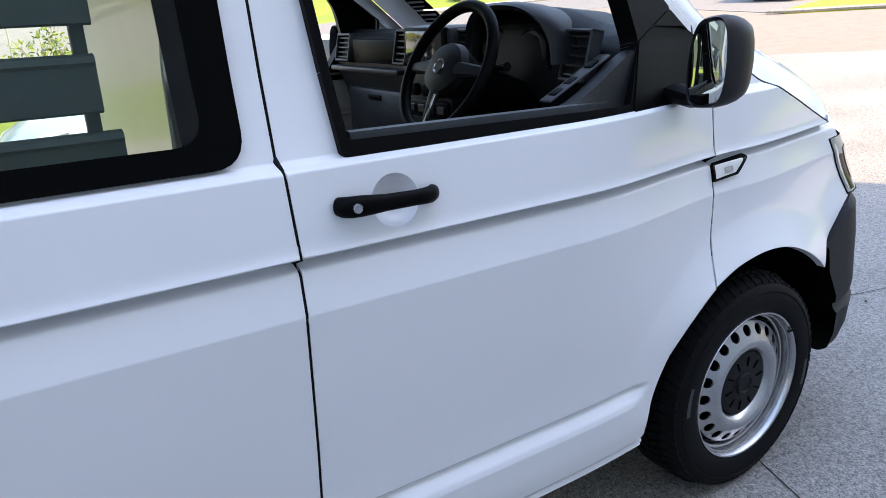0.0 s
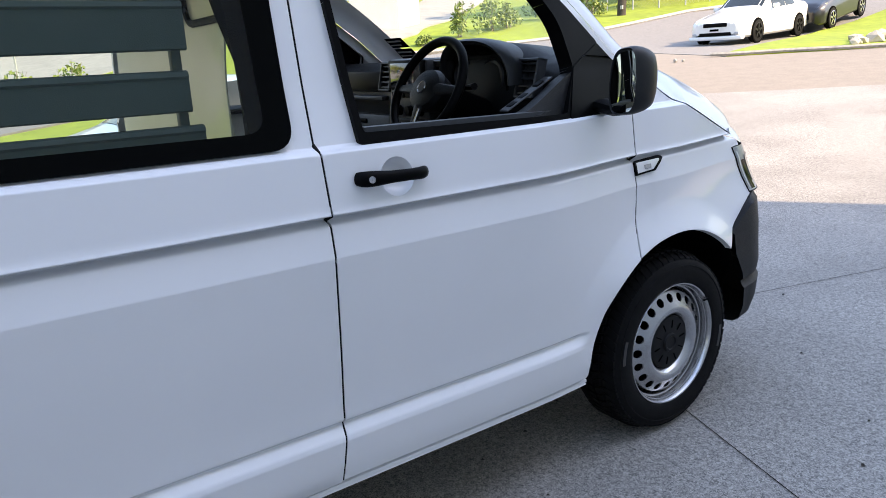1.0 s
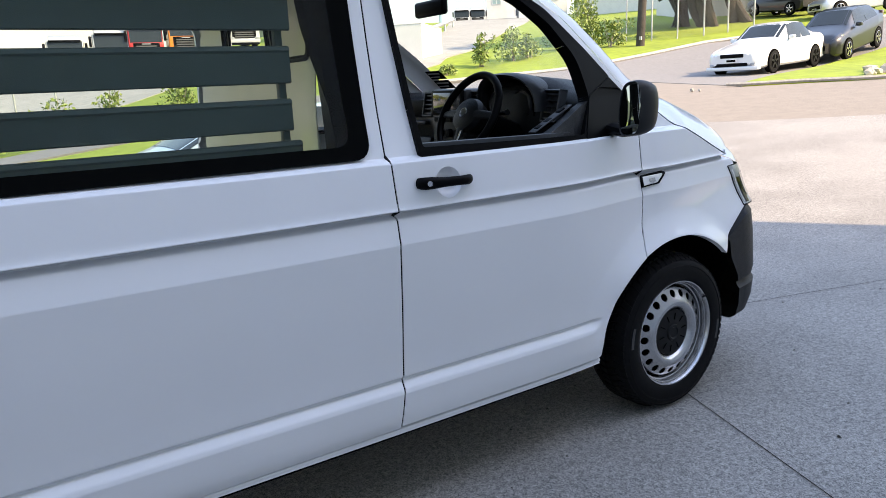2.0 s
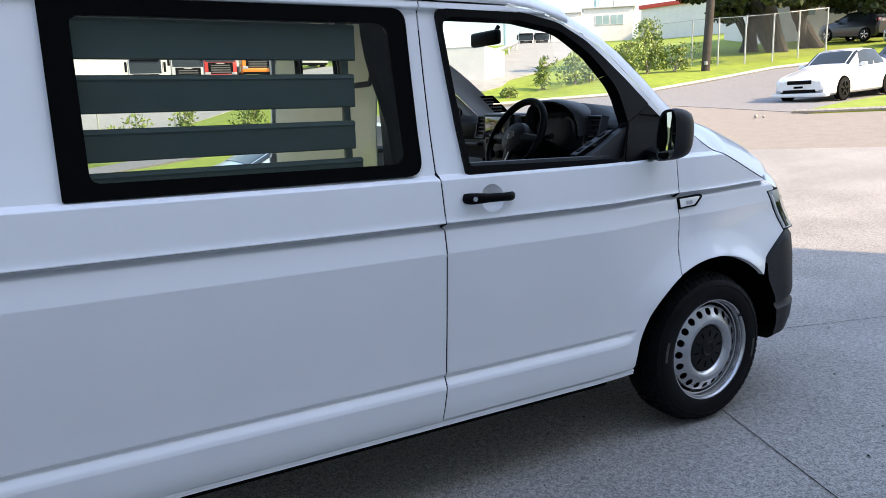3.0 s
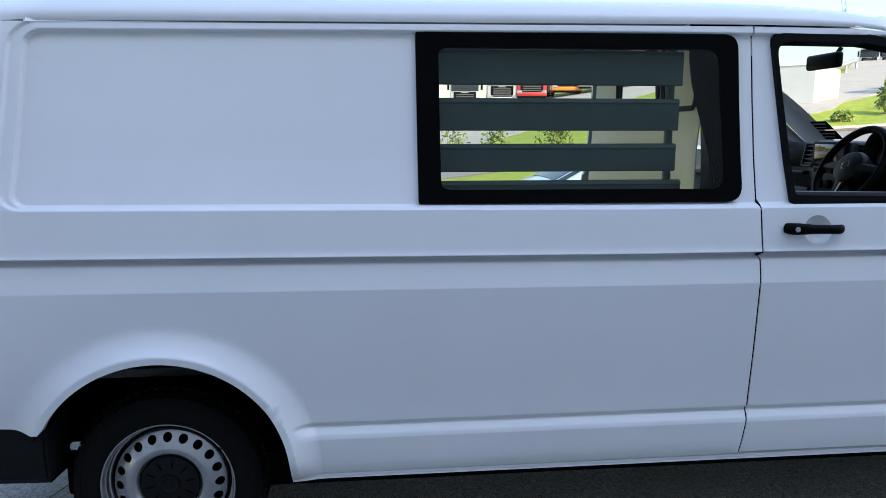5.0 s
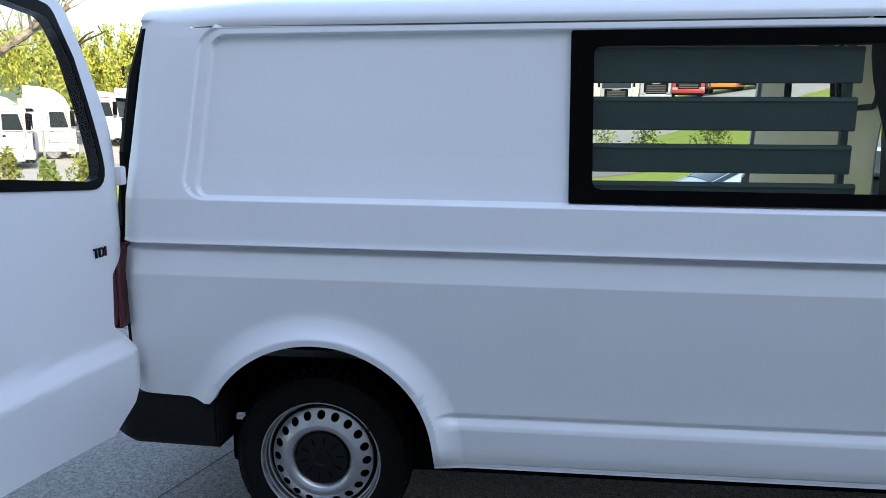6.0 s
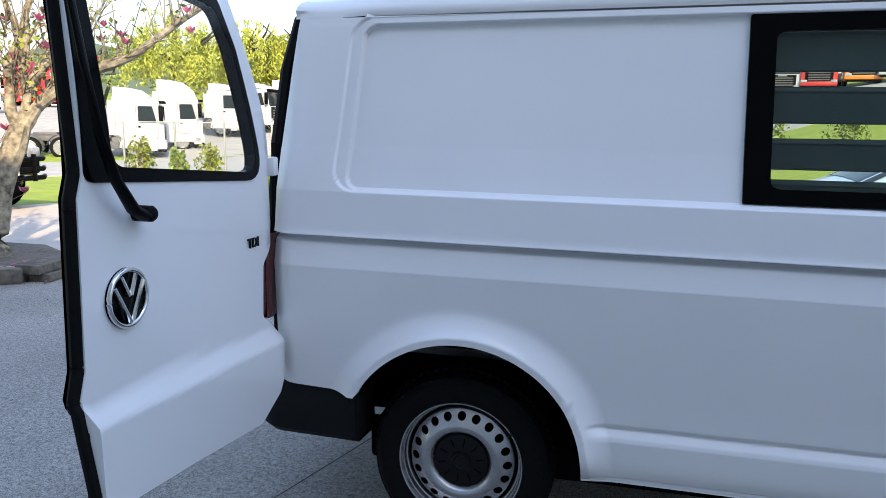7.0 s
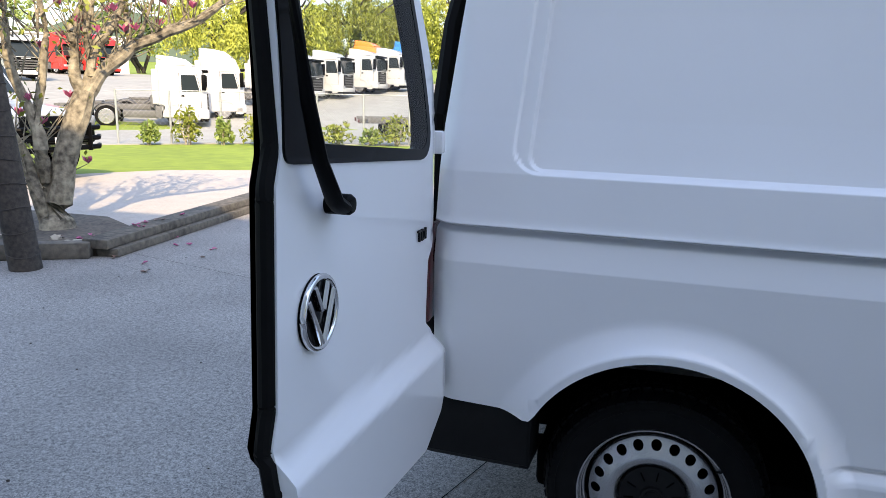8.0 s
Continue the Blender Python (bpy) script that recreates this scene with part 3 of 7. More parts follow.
# sill lip below the doors
for mirror in (False, True):
    bm = grid(np.linspace(-2.985, -0.49, 60), [0, 1, 2, 3, 4, 5, 6], lambda x, v: (x, float(side(x, 0.345)) + (0.03, 0.004, -0.006, -0.006, 0.0, -0.004, 0.05)[v], (0.368, 0.366, 0.360, 0.352, 0.349, 0.342, 0.325)[v]))
    part("sill", flip(bm) if mirror else bm, PAINT, van)

# roof
ROOF_V = [(0.0, 1.852), (-0.004, 1.862), (0.0, 1.878), (0.014, 1.898), (0.045, 1.920), (0.11, 1.942), (0.22, 1.960), (0.40, 1.974), (0.58, 1.981), (0.765, 1.984)]


def roof_point(x, v):
    dy, z = ROOF_V[v]
    w = v / (len(ROOF_V) - 1)
    low = 1.852 - float(np.interp(x, [-1.4, -1.03, -0.92, -0.80, -0.70], [1.852, 1.850, 1.840, 1.811, 1.775]))
    drop = low * (1 - w) ** 0.5 + 0.055 * float(smoothstep(-1.6, -0.72, x)) ** 1.5 * w + 0.045 * float(smoothstep(-3.6, -4.06, x)) * w
    rear = 1 - float(smoothstep(-3.87, -3.79, x))           # behind the gutter the roof runs flush into the pillar
    z -= 0.019 * min(1.0, max(0.0, (-1.4 - x) / 2.45)) * (1 - w)
    if v == 0:
        z -= 0.0062 * rear
    dy -= rear * (0.0135, 0.0085, 0.0075, 0.006, 0.004, 0.002, 0, 0, 0, 0)[v]
    y = 0.181 + dy
    if v <= 1 and rear > 0:
        y += rear * (float(side(x, z - drop)) - 0.0008 - y)
    return (x, y, z - drop)


xs = list(np.linspace(-4.03, -0.74, 70))
for mirror in (False, True):
    bm = grid(xs, range(len(ROOF_V)), roof_point)
    part("roof", flip(bm) if mirror else bm, PAINT, van, angle=60)

# windscreen pillars, screen, bonnet
WS = 10


def screen_point(s, w):
    """s: 0 at the cowl, 1 at the roof; w: 0 at the pillar, 1 in the middle."""
    b = 1 - (1 - w) ** 2
    yb, yt = 0.275 + w * (HALF - 0.275), 0.335 + w * (HALF - 0.335)
    lo, hi = Vector((-0.02 + 0.27 * b, yb, 1.375 + 0.0 * w)), Vector((-0.80 + 0.06 * b, yt, 1.905 + 0.025 * b))
    p = lo.lerp(hi, s)
    return p + Vector((0.05, 0, 0.07)) * (4 * s * (1 - s)) * 0.5


DOOR_EDGE = [(-0.06, 1.350), (-0.205, 1.430), (-0.35, 1.553), (-0.54, 1.690), (-0.67, 1.757), (-0.80, 1.811), (-0.92, 1.840), (-1.03, 1.850)]


def pillar_point(s, w):
    t = s * (len(DOOR_EDGE) - 1)
    i = min(int(t), len(DOOR_EDGE) - 2)
    e = Vector(DOOR_EDGE[i]).lerp(Vector(DOOR_EDGE[i + 1]), t - i)
    a = Vector((e.x, float(side(e.x, e.y)) + 0.002, e.y))
    b = screen_point(min(1, s * 1.05), 0.0)
    return a.lerp(b, w) + Vector((0.01, -0.022, 0.022)) * 4 * w * (1 - w) * 0.8


for mirror in (False, True):
    bm = grid(np.linspace(0, 1, 29), np.linspace(0, 1, 7), pillar_point)
    part("windscreen_pillar", flip(bm) if mirror else bm, PAINT, van, angle=60)
ws = part("windscreen", grid(np.linspace(0, 1, 12), np.linspace(0, 2, 21), lambda s, w: screen_point(s, w) if w <= 1 else Vector((screen_point(s, 2 - w).x, 2 * HALF - screen_point(s, 2 - w).y, screen_point(s, 2 - w).z))), GLASS_CLEAR, van)
ws.visible_shadow = False
EDGE_X = [-0.06, 0.02, 0.065, 0.12, 0.26, 0.40, 0.50, 0.566, 0.590]
EDGE_Z = [1.350, 1.296, 1.271, 1.247, 1.191, 1.132, 1.089, 1.061, 1.042]


def bonnet_point(u, w):
    xe = -0.06 + 0.65 * u
    ze = float(np.interp(xe, EDGE_X, EDGE_Z))
    ye = float(side(xe, ze)) + 0.003
    rise = 1 - (1 - w) ** 6
    h = 0.165 * float(smoothstep(-0.08, 0.42, u)) * (1 - u ** 7) + 0.004
    return Vector((xe + 0.003 + 0.22 * rise * u ** 2 + 0.06 * w * u, ye + (HALF - ye) * w, ze + h * rise + 0.02 * w))


for mirror in (False, True):
    bm = grid(np.linspace(0, 1, 30), [0, 0.012, 0.025, 0.04, 0.06, 0.085, 0.115, 0.15, 0.2, 0.27, 0.36, 0.5, 0.7, 0.85, 1.0], bonnet_point)
    part("bonnet", flip(bm) if mirror else bm, PAINT, van, angle=60)
part("cowl", grid(np.linspace(0, 2, 21), [0, 1], lambda w, v: (lambda p: Vector((p.x + 0.0 + 0.10 * v, p.y if w <= 1 else 2 * HALF - p.y, p.z - 0.005 - 0.015 * v)))(screen_point(0, w if w <= 1 else 2 - w))), BLACK, van)

# bumpers as bands drawn round the corners
def band(path, profile, bm=None):
    """profile: (outward, z) pairs; path: plan points, outward to the right of travel."""
    bm = bm or bmesh.new()
    rows = []
    for i, p in enumerate(path):
        d = Vector(path[min(i + 1, len(path) - 1)]) - Vector(path[max(i - 1, 0)])
        n = Vector((d.y, -d.x)).normalized()
        rows.append([bm.verts.new((p[0] + n.x * o, p[1] + n.y * o, z)) for o, z in profile])
    for a, b in zip(rows, rows[1:]):
        for k in range(len(profile) - 1):
            bm.faces.new((a[k], b[k], b[k + 1], a[k + 1]))
    return bm


fpath = rounded([(0.40, 0.085), (0.58, 0.103), (0.75, 0.19), (0.87, 0.43), (0.91, HALF), (0.87, 2 * HALF - 0.43), (0.75, 2 * HALF - 0.19), (0.58, 2 * HALF - 0.103), (0.40, 2 * HALF - 0.085)], [0, 0.3, 0.3, 0.4, 0.5, 0.4, 0.3, 0.3, 0])
bm = band(fpath, [(-0.10, 0.83), (-0.02, 0.83), (0.0, 0.80), (0.012, 0.70), (0.016, 0.62), (0.022, 0.53), (0.018, 0.50), (0.006, 0.49), (0.010, 0.475), (0.024, 0.46), (0.018, 0.38), (0.0, 0.318), (-0.03, 0.298), (-0.16, 0.29)])
for v in bm.verts:
    if v.co.x < 0.66:
        v.co.z = min(v.co.z, 0.690 + max(0.0, v.co.x - 0.37) * 0.60)
    if v.co.x < 0.55:
        v.co.x = max(v.co.x, float(np.interp(v.co.z, [0.28, 0.40, 0.50, 0.58, 0.64, 0.70], [0.486, 0.480, 0.470, 0.440, 0.400, 0.362])))
part("front_bumper", bm, LIT_PLASTIC, van, "dark grey unpainted plastic bumper")
rpath = rounded([(-4.05, 2 * HALF), (-4.24, 2 * HALF - 0.15), (-4.26, HALF), (-4.24, 0.15), (-4.10, 0.035), (-3.765, 0.020)], [0, 0.15, 0.3, 0.2, 0.1, 0])
bm = band(rpath, [(-0.25, 0.560), (-0.008, 0.560), (0.0, 0.548), (0.004, 0.50), (0.006, 0.44), (-0.004, 0.385), (-0.03, 0.360), (-0.30, 0.350)])
bm = box(-3.79, -3.757, 0.030, 0.20, 0.372, 0.550, bevel=0.006, bm=bm)
part("rear_bumper", bm, SHADED_PLASTIC, van, "dark grey unpainted plastic bumper")

# headlight units that wrap round the corner
for mirror in (False, True):
    def lamp_point(u, v):
        z = 1.030 + (0.838 - 1.030) * v
        x = float(np.interp(z, [0.838, 0.90, 0.975, 1.03], [0.606, 0.576, 0.541, 0.516]))
        a = Vector((x, float(side(x, z)), z))
        b = Vector((x + 0.23, a.y + 0.020, z + 0.004 * (1 - v)))
        c = Vector((0.80 + 0.06 * v, 0.47, z - 0.01))
        return a * (1 - u) ** 2 + b * 2 * u * (1 - u) + c * u * u
    bm = grid(np.linspace(0, 1, 12), np.linspace(0, 1, 9), lamp_point)
    hl = part("headlight", flip(bm) if mirror else bm, CLEAR_LENS, van, "clear lens over a silver reflector")
    bm = tube([lamp_point(0.0, v) + Vector((0.0, -0.001, 0.0)) for v in np.linspace(0, 1, 9)] + [lamp_point(u, 1.0) for u in np.linspace(0, 1, 9)], 0.003, 6)
    part("seal", flip(bm) if mirror else bm, BLACK, hl)
    # white, black and silver strips laid just proud of the lens
    for name, u0, u1, v0, v1, stuff in (("white_strip", 0.035, 0.060, 0.10, 0.92, WHITE_LENS), ("bezel", 0.075, 0.16, 0.30, 0.95, GLOSS_BLACK), ("reflector", 0.20, 0.60, 0.22, 0.80, SILVER)):
        bm = grid(np.linspace(u0, u1, 5), np.linspace(v0, v1, 7), lambda u, v: lamp_point(u, v) + Vector((0.0015, -0.003, 0.0)))
        part(name, flip(bm) if mirror else bm, stuff, hl)
    bm = grid(np.linspace(0.42, 2 * HALF - 0.42, 7), [0, 1, 2, 3], lambda y, v: (0.83 - 0.02 * v, y, (1.02, 0.93, 0.86, 0.78)[v]))
    if not mirror:
        part("grille", bm, BLACK, van)

# side indicator with its black surround
IND_OUT = rounded([(-0.200, 1.020), (-0.095, 1.025), (-0.030, 1.072), (-0.200, 1.068)], [0.004, 0.012, 0.006, 0.004])
IND_IN = rounded([(-0.194, 1.026), (-0.102, 1.031), (-0.052, 1.066), (-0.194, 1.063)], [0.004, 0.01, 0.006, 0.004])
IND_BAR = rounded([(-0.150, 1.036), (-0.115, 1.037), (-0.115, 1.052), (-0.150, 1.051)], 0.003)
for mirror in (False, True):
    ind = skin("side_indicator", IND_OUT, [IND_IN], low_trim, GLOSS_BLACK, van, ROWS_Z, dx=0.02, lip=0.012, mirror=mirror, label="small clear indicator in a black surround")
    skin("lens", IND_IN, [], lambda x, z: side(x, z) - 0.007, WHITE_LENS, ind, ROWS_Z, dx=0.02, lip=0.005, mirror=mirror)
    skin("chrome_bar", IND_BAR, [], lambda x, z: side(x, z) - 0.010, SILVER, ind, ROWS_Z, dx=0.02, lip=0.004, mirror=mirror)

# door handle: a bar over a round dished recess, with the lock
bm = lathe([(0.0, 0.030), (0.018, 0.0285), (0.034, 0.021), (0.044, 0.011), (0.0503, 0.0)], 40)
for v in bm.verts:
    v.co.x += hx
    v.co.z += hz
    v.co.y += float(side(v.co.x, v.co.z))
part("handle_dish", bm, PAINT, right_door, angle=60)
y0 = float(side(hx, hz))
bar = tube([(-1.322, y0 + 0.000, 1.168), (-1.318, y0 - 0.012, 1.168), (-1.306, y0 - 0.019, 1.1675), (-1.285, y0 - 0.022, 1.167), (-1.266, y0 - 0.024, 1.1665), (-1.24, y0 - 0.026, 1.166), (-1.18, y0 - 0.027, 1.165), (-1.158, y0 - 0.026, 1.1645), (-1.142, y0 - 0.021, 1.164), (-1.131, y0 - 0.013, 1.164), (-1.128, y0, 1.164)],
           [0.0120, 0.0136, 0.0142, 0.0140, 0.0130, 0.0114, 0.0108, 0.0114, 0.0118, 0.0112, 0.0095], 16, squash=1.40)
handle = part("door_handle", bar, BLACK, right_door, "black plastic door handle", angle=60)
lock = lathe([(0.0, -0.002), (0.0066, -0.002), (0.0072, -0.0035), (0.0082, -0.0035), (0.0088, -0.002), (0.0088, 0.004)], 24)
bmesh.ops.transform(lock, matrix=Matrix.Translation((-1.300, y0 - 0.0345, 1.1675)), verts=lock.verts)
lock = box(-1.3012, -1.2988, y0 - 0.0372, y0 - 0.0362, 1.163, 1.172, bm=lock)
part("lock", lock, SILVER, handle, "small chrome lock cylinder")

# door mirror
def mirror_shell():
    bm = bmesh.new()
    # sections from the glass rim forward: place, width and height factors, outward shift
    secs = [(-0.420, 0.97, 0.97, 0.0), (-0.412, 1.0, 1.0, 0.0), (-0.398, 1.015, 1.01, -0.002), (-0.375, 1.0, 0.985, -0.006), (-0.350, 0.95, 0.93, -0.008), (-0.326, 0.86, 0.84, -0.008), (-0.306, 0.70, 0.68, -0.004), (-0.296, 0.48, 0.45, 0.0), (-0.293, 0.2, 0.2, 0.0)]
    # a softened rectangle, narrower towards the top
    base = []
    for k in range(44):
        a = 2 * math.pi * k / 44
        c_, s_ = math.copysign(abs(math.cos(a)) ** 0.55, math.cos(a)), math.copysign(abs(math.sin(a)) ** 0.62, math.sin(a))
        base.append((-0.040 + 0.060 * c_ * (1 - 0.13 * max(0.0, s_)), 1.350 + 0.101 * s_ - 0.006 * c_))
    cy, cz = -0.040, 1.335
    tilt = lambda y, z: 0.13 * (y - cy) + 0.06 * (z - cz)
    rings = []
    for x, sw_, sh, dy in secs:
        rings.append([bm.verts.new((x + tilt(*p), cy + dy + (p[0] - cy) * sw_, cz + (p[1] - cz) * sh)) for p in base])
    for depth, s in ((0.004, 0.925), (0.026, 0.90)):
        rings.insert(0, [bm.verts.new((secs[0][0] + tilt(*p) + depth, cy + (p[0] - cy) * s, cz + (p[1] - cz) * s)) for p in base])
    for a, b in zip(rings, rings[1:]):
        for k in range(len(base)):
            bm.faces.new((a[k], a[(k + 1) % len(base)], b[(k + 1) % len(base)], b[k]))
    bm.faces.new(rings[-1])
    # very slightly domed glass
    g = bmesh.new()
    gr = []
    for s in (0.905, 0.7, 0.5, 0.3, 0.1):
        gr.append([g.verts.new((secs[0][0] + 0.026 - 0.28 * (p[0] - cy) * s + 0.05 * (p[1] - cz) * s - 0.0016 * (1 - s * s), cy + (p[0] - cy) * s, cz + (p[1] - cz) * s)) for p in base])
    for a, b in zip(gr, gr[1:]):
        for k in range(len(base)):
            g.faces.new((a[k], a[(k + 1) % len(base)], b[(k + 1) % len(base)], b[k]))
    g.faces.new(gr[-1])
    return bm, g


for mirror in (False, True):
    bm, g = mirror_shell()
    dm = part("door_mirror", flip(bm) if mirror else bm, MIRROR_SHELL, van, "black door mirror on a short arm", angle=50)
    part("mirror_glass", flip(g) if mirror else g, MIRROR, dm)
    # base on the door
    skin("sail_panel", rounded([(-0.54, 1.241), (-0.212, 1.238), (-0.222, 1.395), (-0.318, 1.468), (-0.47, 1.40)], 0.012), [], lambda x, z: side_trim(x, z) - 0.003, SAIL, dm, ROWS_Z, dx=0.02, lip=0.03, mirror=mirror)
    bm = tube([(-0.36, 0.09, 1.27), (-0.375, 0.02, 1.262), (-0.39, -0.04, 1.265)], [0.045, 0.04, 0.03], 10, squash=0.55)
    part("mirror_base", flip(bm) if mirror else bm, BLACK, dm)


# ---- wheels ----
def tyre_mesh():
    bm = lathe([(0.222, 0.070), (0.232, 0.060), (0.245, 0.056), (0.27, 0.054), (0.295, 0.057), (0.312, 0.066), (0.321, 0.078), (0.325, 0.095), (0.3275, 0.13), (0.328, 0.17), (0.3275, 0.21), (0.325, 0.245), (0.321, 0.262), (0.30, 0.280), (0.25, 0.28), (0.222, 0.27)], 96)
    # raised rings on the sidewall
    lathe([(0.290, 0.0565), (0.291, 0.0545), (0.294, 0.0545), (0.295, 0.0580)], 96, bm=bm)
    return bm


def tread_mesh():
    bm = bmesh.new()
    n = 64
    for k in range(n):
        a = 2 * math.pi * k / n
        m = Matrix.Rotation(a, 4, "Y")
        for y0, y1, skew, r in ((0.066, 0.112, 0.010, 0.3325), (0.118, 0.150, -0.006, 0.3385), (0.156, 0.188, 0.006, 0.339), (0.194, 0.226, -0.006, 0.3385), (0.232, 0.262, 0.010, 0.332)):
            b2 = bmesh.new()
            bmesh.ops.create_cube(b2, size=1.0)
            for v in b2.verts:
                top = v.co.z > 0
                y = y0 if v.co.y < 0 else y1
                edge = 0.014 if (y < 0.08 or y > 0.255) and top else 0
                v.co = Vector((v.co.x * 0.024 + skew * (1 if v.co.y > 0 else -1), y, (r - edge) if top else r - 0.03))
            merge(bm, b2, m)
    return bm


def rim_mesh():
    n = 20
    bm = lathe([(0.2165, 0.078), (0.2185, 0.068), (0.2225, 0.061), (0.227, 0.0595), (0.230, 0.066), (0.222, 0.074)], 80)
    lathe([(0.2165, 0.078), (0.2145, 0.079), (0.2125, 0.086), (0.2115, 0.100), (0.2075, 0.102), (0.2055, 0.108), (0.2045, 0.128), (0.199, 0.132), (0.195, 0.122), (0.192, 0.098)], 80, bm=bm)
    lathe([(0.148, 0.072), (0.140, 0.066), (0.132, 0.064), (0.120, 0.066), (0.110, 0.074), (0.104, 0.088), (0.098, 0.096)], 80, bm=bm)
    def cone(r):
        return 0.072 + (r - 0.148) / (0.192 - 0.148) * 0.026
    for k in range(n):
        a0, a1 = 2 * math.pi * k / n, 2 * math.pi * (k + 1) / n
        am, rm = (a0 + a1) / 2, 0.170
        outer = []
        for s in range(4):
            outer.append((0.192, a0 + (a1 - a0) * s / 4))
        for s in range(4):
            outer.append((0.192 + (0.148 - 0.192) * s / 4, a1))
        for s in range(4):
            outer.append((0.148, a1 + (a0 - a1) * s / 4))
        for s in range(4):
            outer.append((0.148 + (0.192 - 0.148) * s / 4, a0))
        ov, hv, dv = [], [], []
        for r, a in outer:
            ov.append(bm.verts.new((r * math.cos(a), cone(r), r * math.sin(a))))
            px, pz = (r - rm), (a - am) * rm
            ang = math.atan2(pz, px)
            hr, ha = rm + 0.0155 * math.cos(ang), am + 0.0155 * math.sin(ang) / rm
            hv.append(bm.verts.new((hr * math.cos(ha), cone(hr), hr * math.sin(ha))))
            dv.append(bm.verts.new((hr * math.cos(ha), cone(hr) + 0.006, hr * math.sin(ha))))
        for i in range(16):
            j = (i + 1) % 16
            bm.faces.new((ov[i], ov[j], hv[j], hv[i]))
            bm.faces.new((hv[i], hv[j], dv[j], dv[i]))
    bmesh.ops.remove_doubles(bm, verts=bm.verts, dist=0.0003)
    return bm


def cap_mesh():
    bm = lathe([(0.0, 0.074), (0.022, 0.074), (0.026, 0.070), (0.034, 0.070), (0.037, 0.078), (0.085, 0.080), (0.098, 0.083), (0.101, 0.096)], 64)
    return bm


def wheel(x, y, steer=0.0, size=1.0, marks=True):
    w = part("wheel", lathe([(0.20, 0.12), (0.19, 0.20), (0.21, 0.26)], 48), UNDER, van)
    w.matrix_local = pose(x, y, 0.335 * size, 0, 9, steer) @ Matrix.Diagonal((size, 1, size, 1))
    part("tyre", tyre_mesh(), TYRE, w)
    part("tread", tread_mesh(), TYRE, w, smooth=False)
    part("rim", rim_mesh(), SILVER, w, "silver painted steel rim with a ring of round holes")
    cap = part("hub_cap", cap_mesh(), DARK_PLASTIC, w, "dark grey plastic centre cap")
    slot = None
    for k in range(10):
        if slot is None:
            slot = part("slot", box(-0.0018, 0.0018, 0.0765, 0.084, 0.056, 0.084), UNDER, cap, smooth=False)
        else:
            o = new("slot", slot.data)
            o.parent = cap
            o.matrix_local = Matrix.Rotation(2 * math.pi * k / 10, 4, "Y")
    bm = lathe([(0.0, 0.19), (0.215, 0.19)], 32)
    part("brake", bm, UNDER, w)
    # moulded bars, coloured paler for the light they catch, and lettering blocks on the sidewall
    for a0, a1, r0, r1 in ((-8, 10, 0.268, 0.282), (172, 190, 0.268, 0.282)) if marks else ():
        patch = grid(np.linspace(radians(a0), radians(a1), 10), [r0, r1], lambda a, r_: (r_ * math.cos(a), 0.0532 + 0.02 * abs(r_ - 0.272), r_ * math.sin(a)))
        part("sidewall_bar", patch, SIDEWALL, w, smooth=False)
    for a0 in (52, 232):
        for k in range(7):
            a = radians(a0 + 6.0 * k)
            patch = grid([-1, 1], [0.258, 0.276], lambda u, r_: (r_ * math.cos(a + u * 0.030), 0.0535, r_ * math.sin(a + u * 0.030)))
            part("lettering_bar", patch, TYRE, w, smooth=False)
    val = tube([(0.150, 0.064, 0.150), (0.162, 0.05, 0.160)], 0.004, 6)
    part("valve", val, RUBBER, w)
    return w


front_wheel = wheel(0.0, -0.012, 0.0, 1.045)
rear_wheel = wheel(-3.40, 0.0, 0.0, 0.96, marks=False)
for x in (0.0, -3.40):
    m = pose(x, 2 * HALF, 0.335, 0, 0, 180)
    src = front_wheel
    w = copy_thing(src, m)
    w.parent = van

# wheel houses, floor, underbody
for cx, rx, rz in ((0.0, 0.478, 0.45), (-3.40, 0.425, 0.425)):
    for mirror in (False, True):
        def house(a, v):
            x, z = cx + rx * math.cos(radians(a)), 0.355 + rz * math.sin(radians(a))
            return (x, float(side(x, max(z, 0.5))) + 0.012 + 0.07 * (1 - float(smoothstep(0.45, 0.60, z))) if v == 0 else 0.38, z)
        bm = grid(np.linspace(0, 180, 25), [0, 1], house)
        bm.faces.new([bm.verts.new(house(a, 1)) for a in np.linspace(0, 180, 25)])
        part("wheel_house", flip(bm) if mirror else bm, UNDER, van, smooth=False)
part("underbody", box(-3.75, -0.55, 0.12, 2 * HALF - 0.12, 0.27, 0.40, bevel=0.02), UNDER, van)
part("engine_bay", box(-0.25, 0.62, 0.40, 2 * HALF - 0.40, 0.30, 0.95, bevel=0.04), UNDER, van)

# ---- the van: inside ----
part("cargo_floor", box(-4.0, -1.45, 0.37, 2 * HALF - 0.37, 0.60, 0.63), HEADLINER, van)
part("cab_floor", box(-1.45, 0.20, 0.12, 2 * HALF - 0.12, 0.62, 0.65), DASH, van)
part("headliner", grid(np.linspace(-3.98, -0.80, 12), np.linspace(0.20, 2 * HALF - 0.20, 9), lambda x, y: (x, y, 1.945 - 0.09 * abs((y - HALF) / 0.75) ** 3 - 0.04 * float(smoothstep(-1.4, -0.8, x)))), HEADLINER, van)

# bulkhead behind the seats: glossy off-white sheet with two rounded windows in black seals
BK_OUT = [(0.27, 0.62), (2 * HALF - 0.13, 0.62), (2 * HALF - 0.15, 1.30), (2 * HALF - 0.24, 1.86), (0.36, 1.90), (0.29, 1.40)]
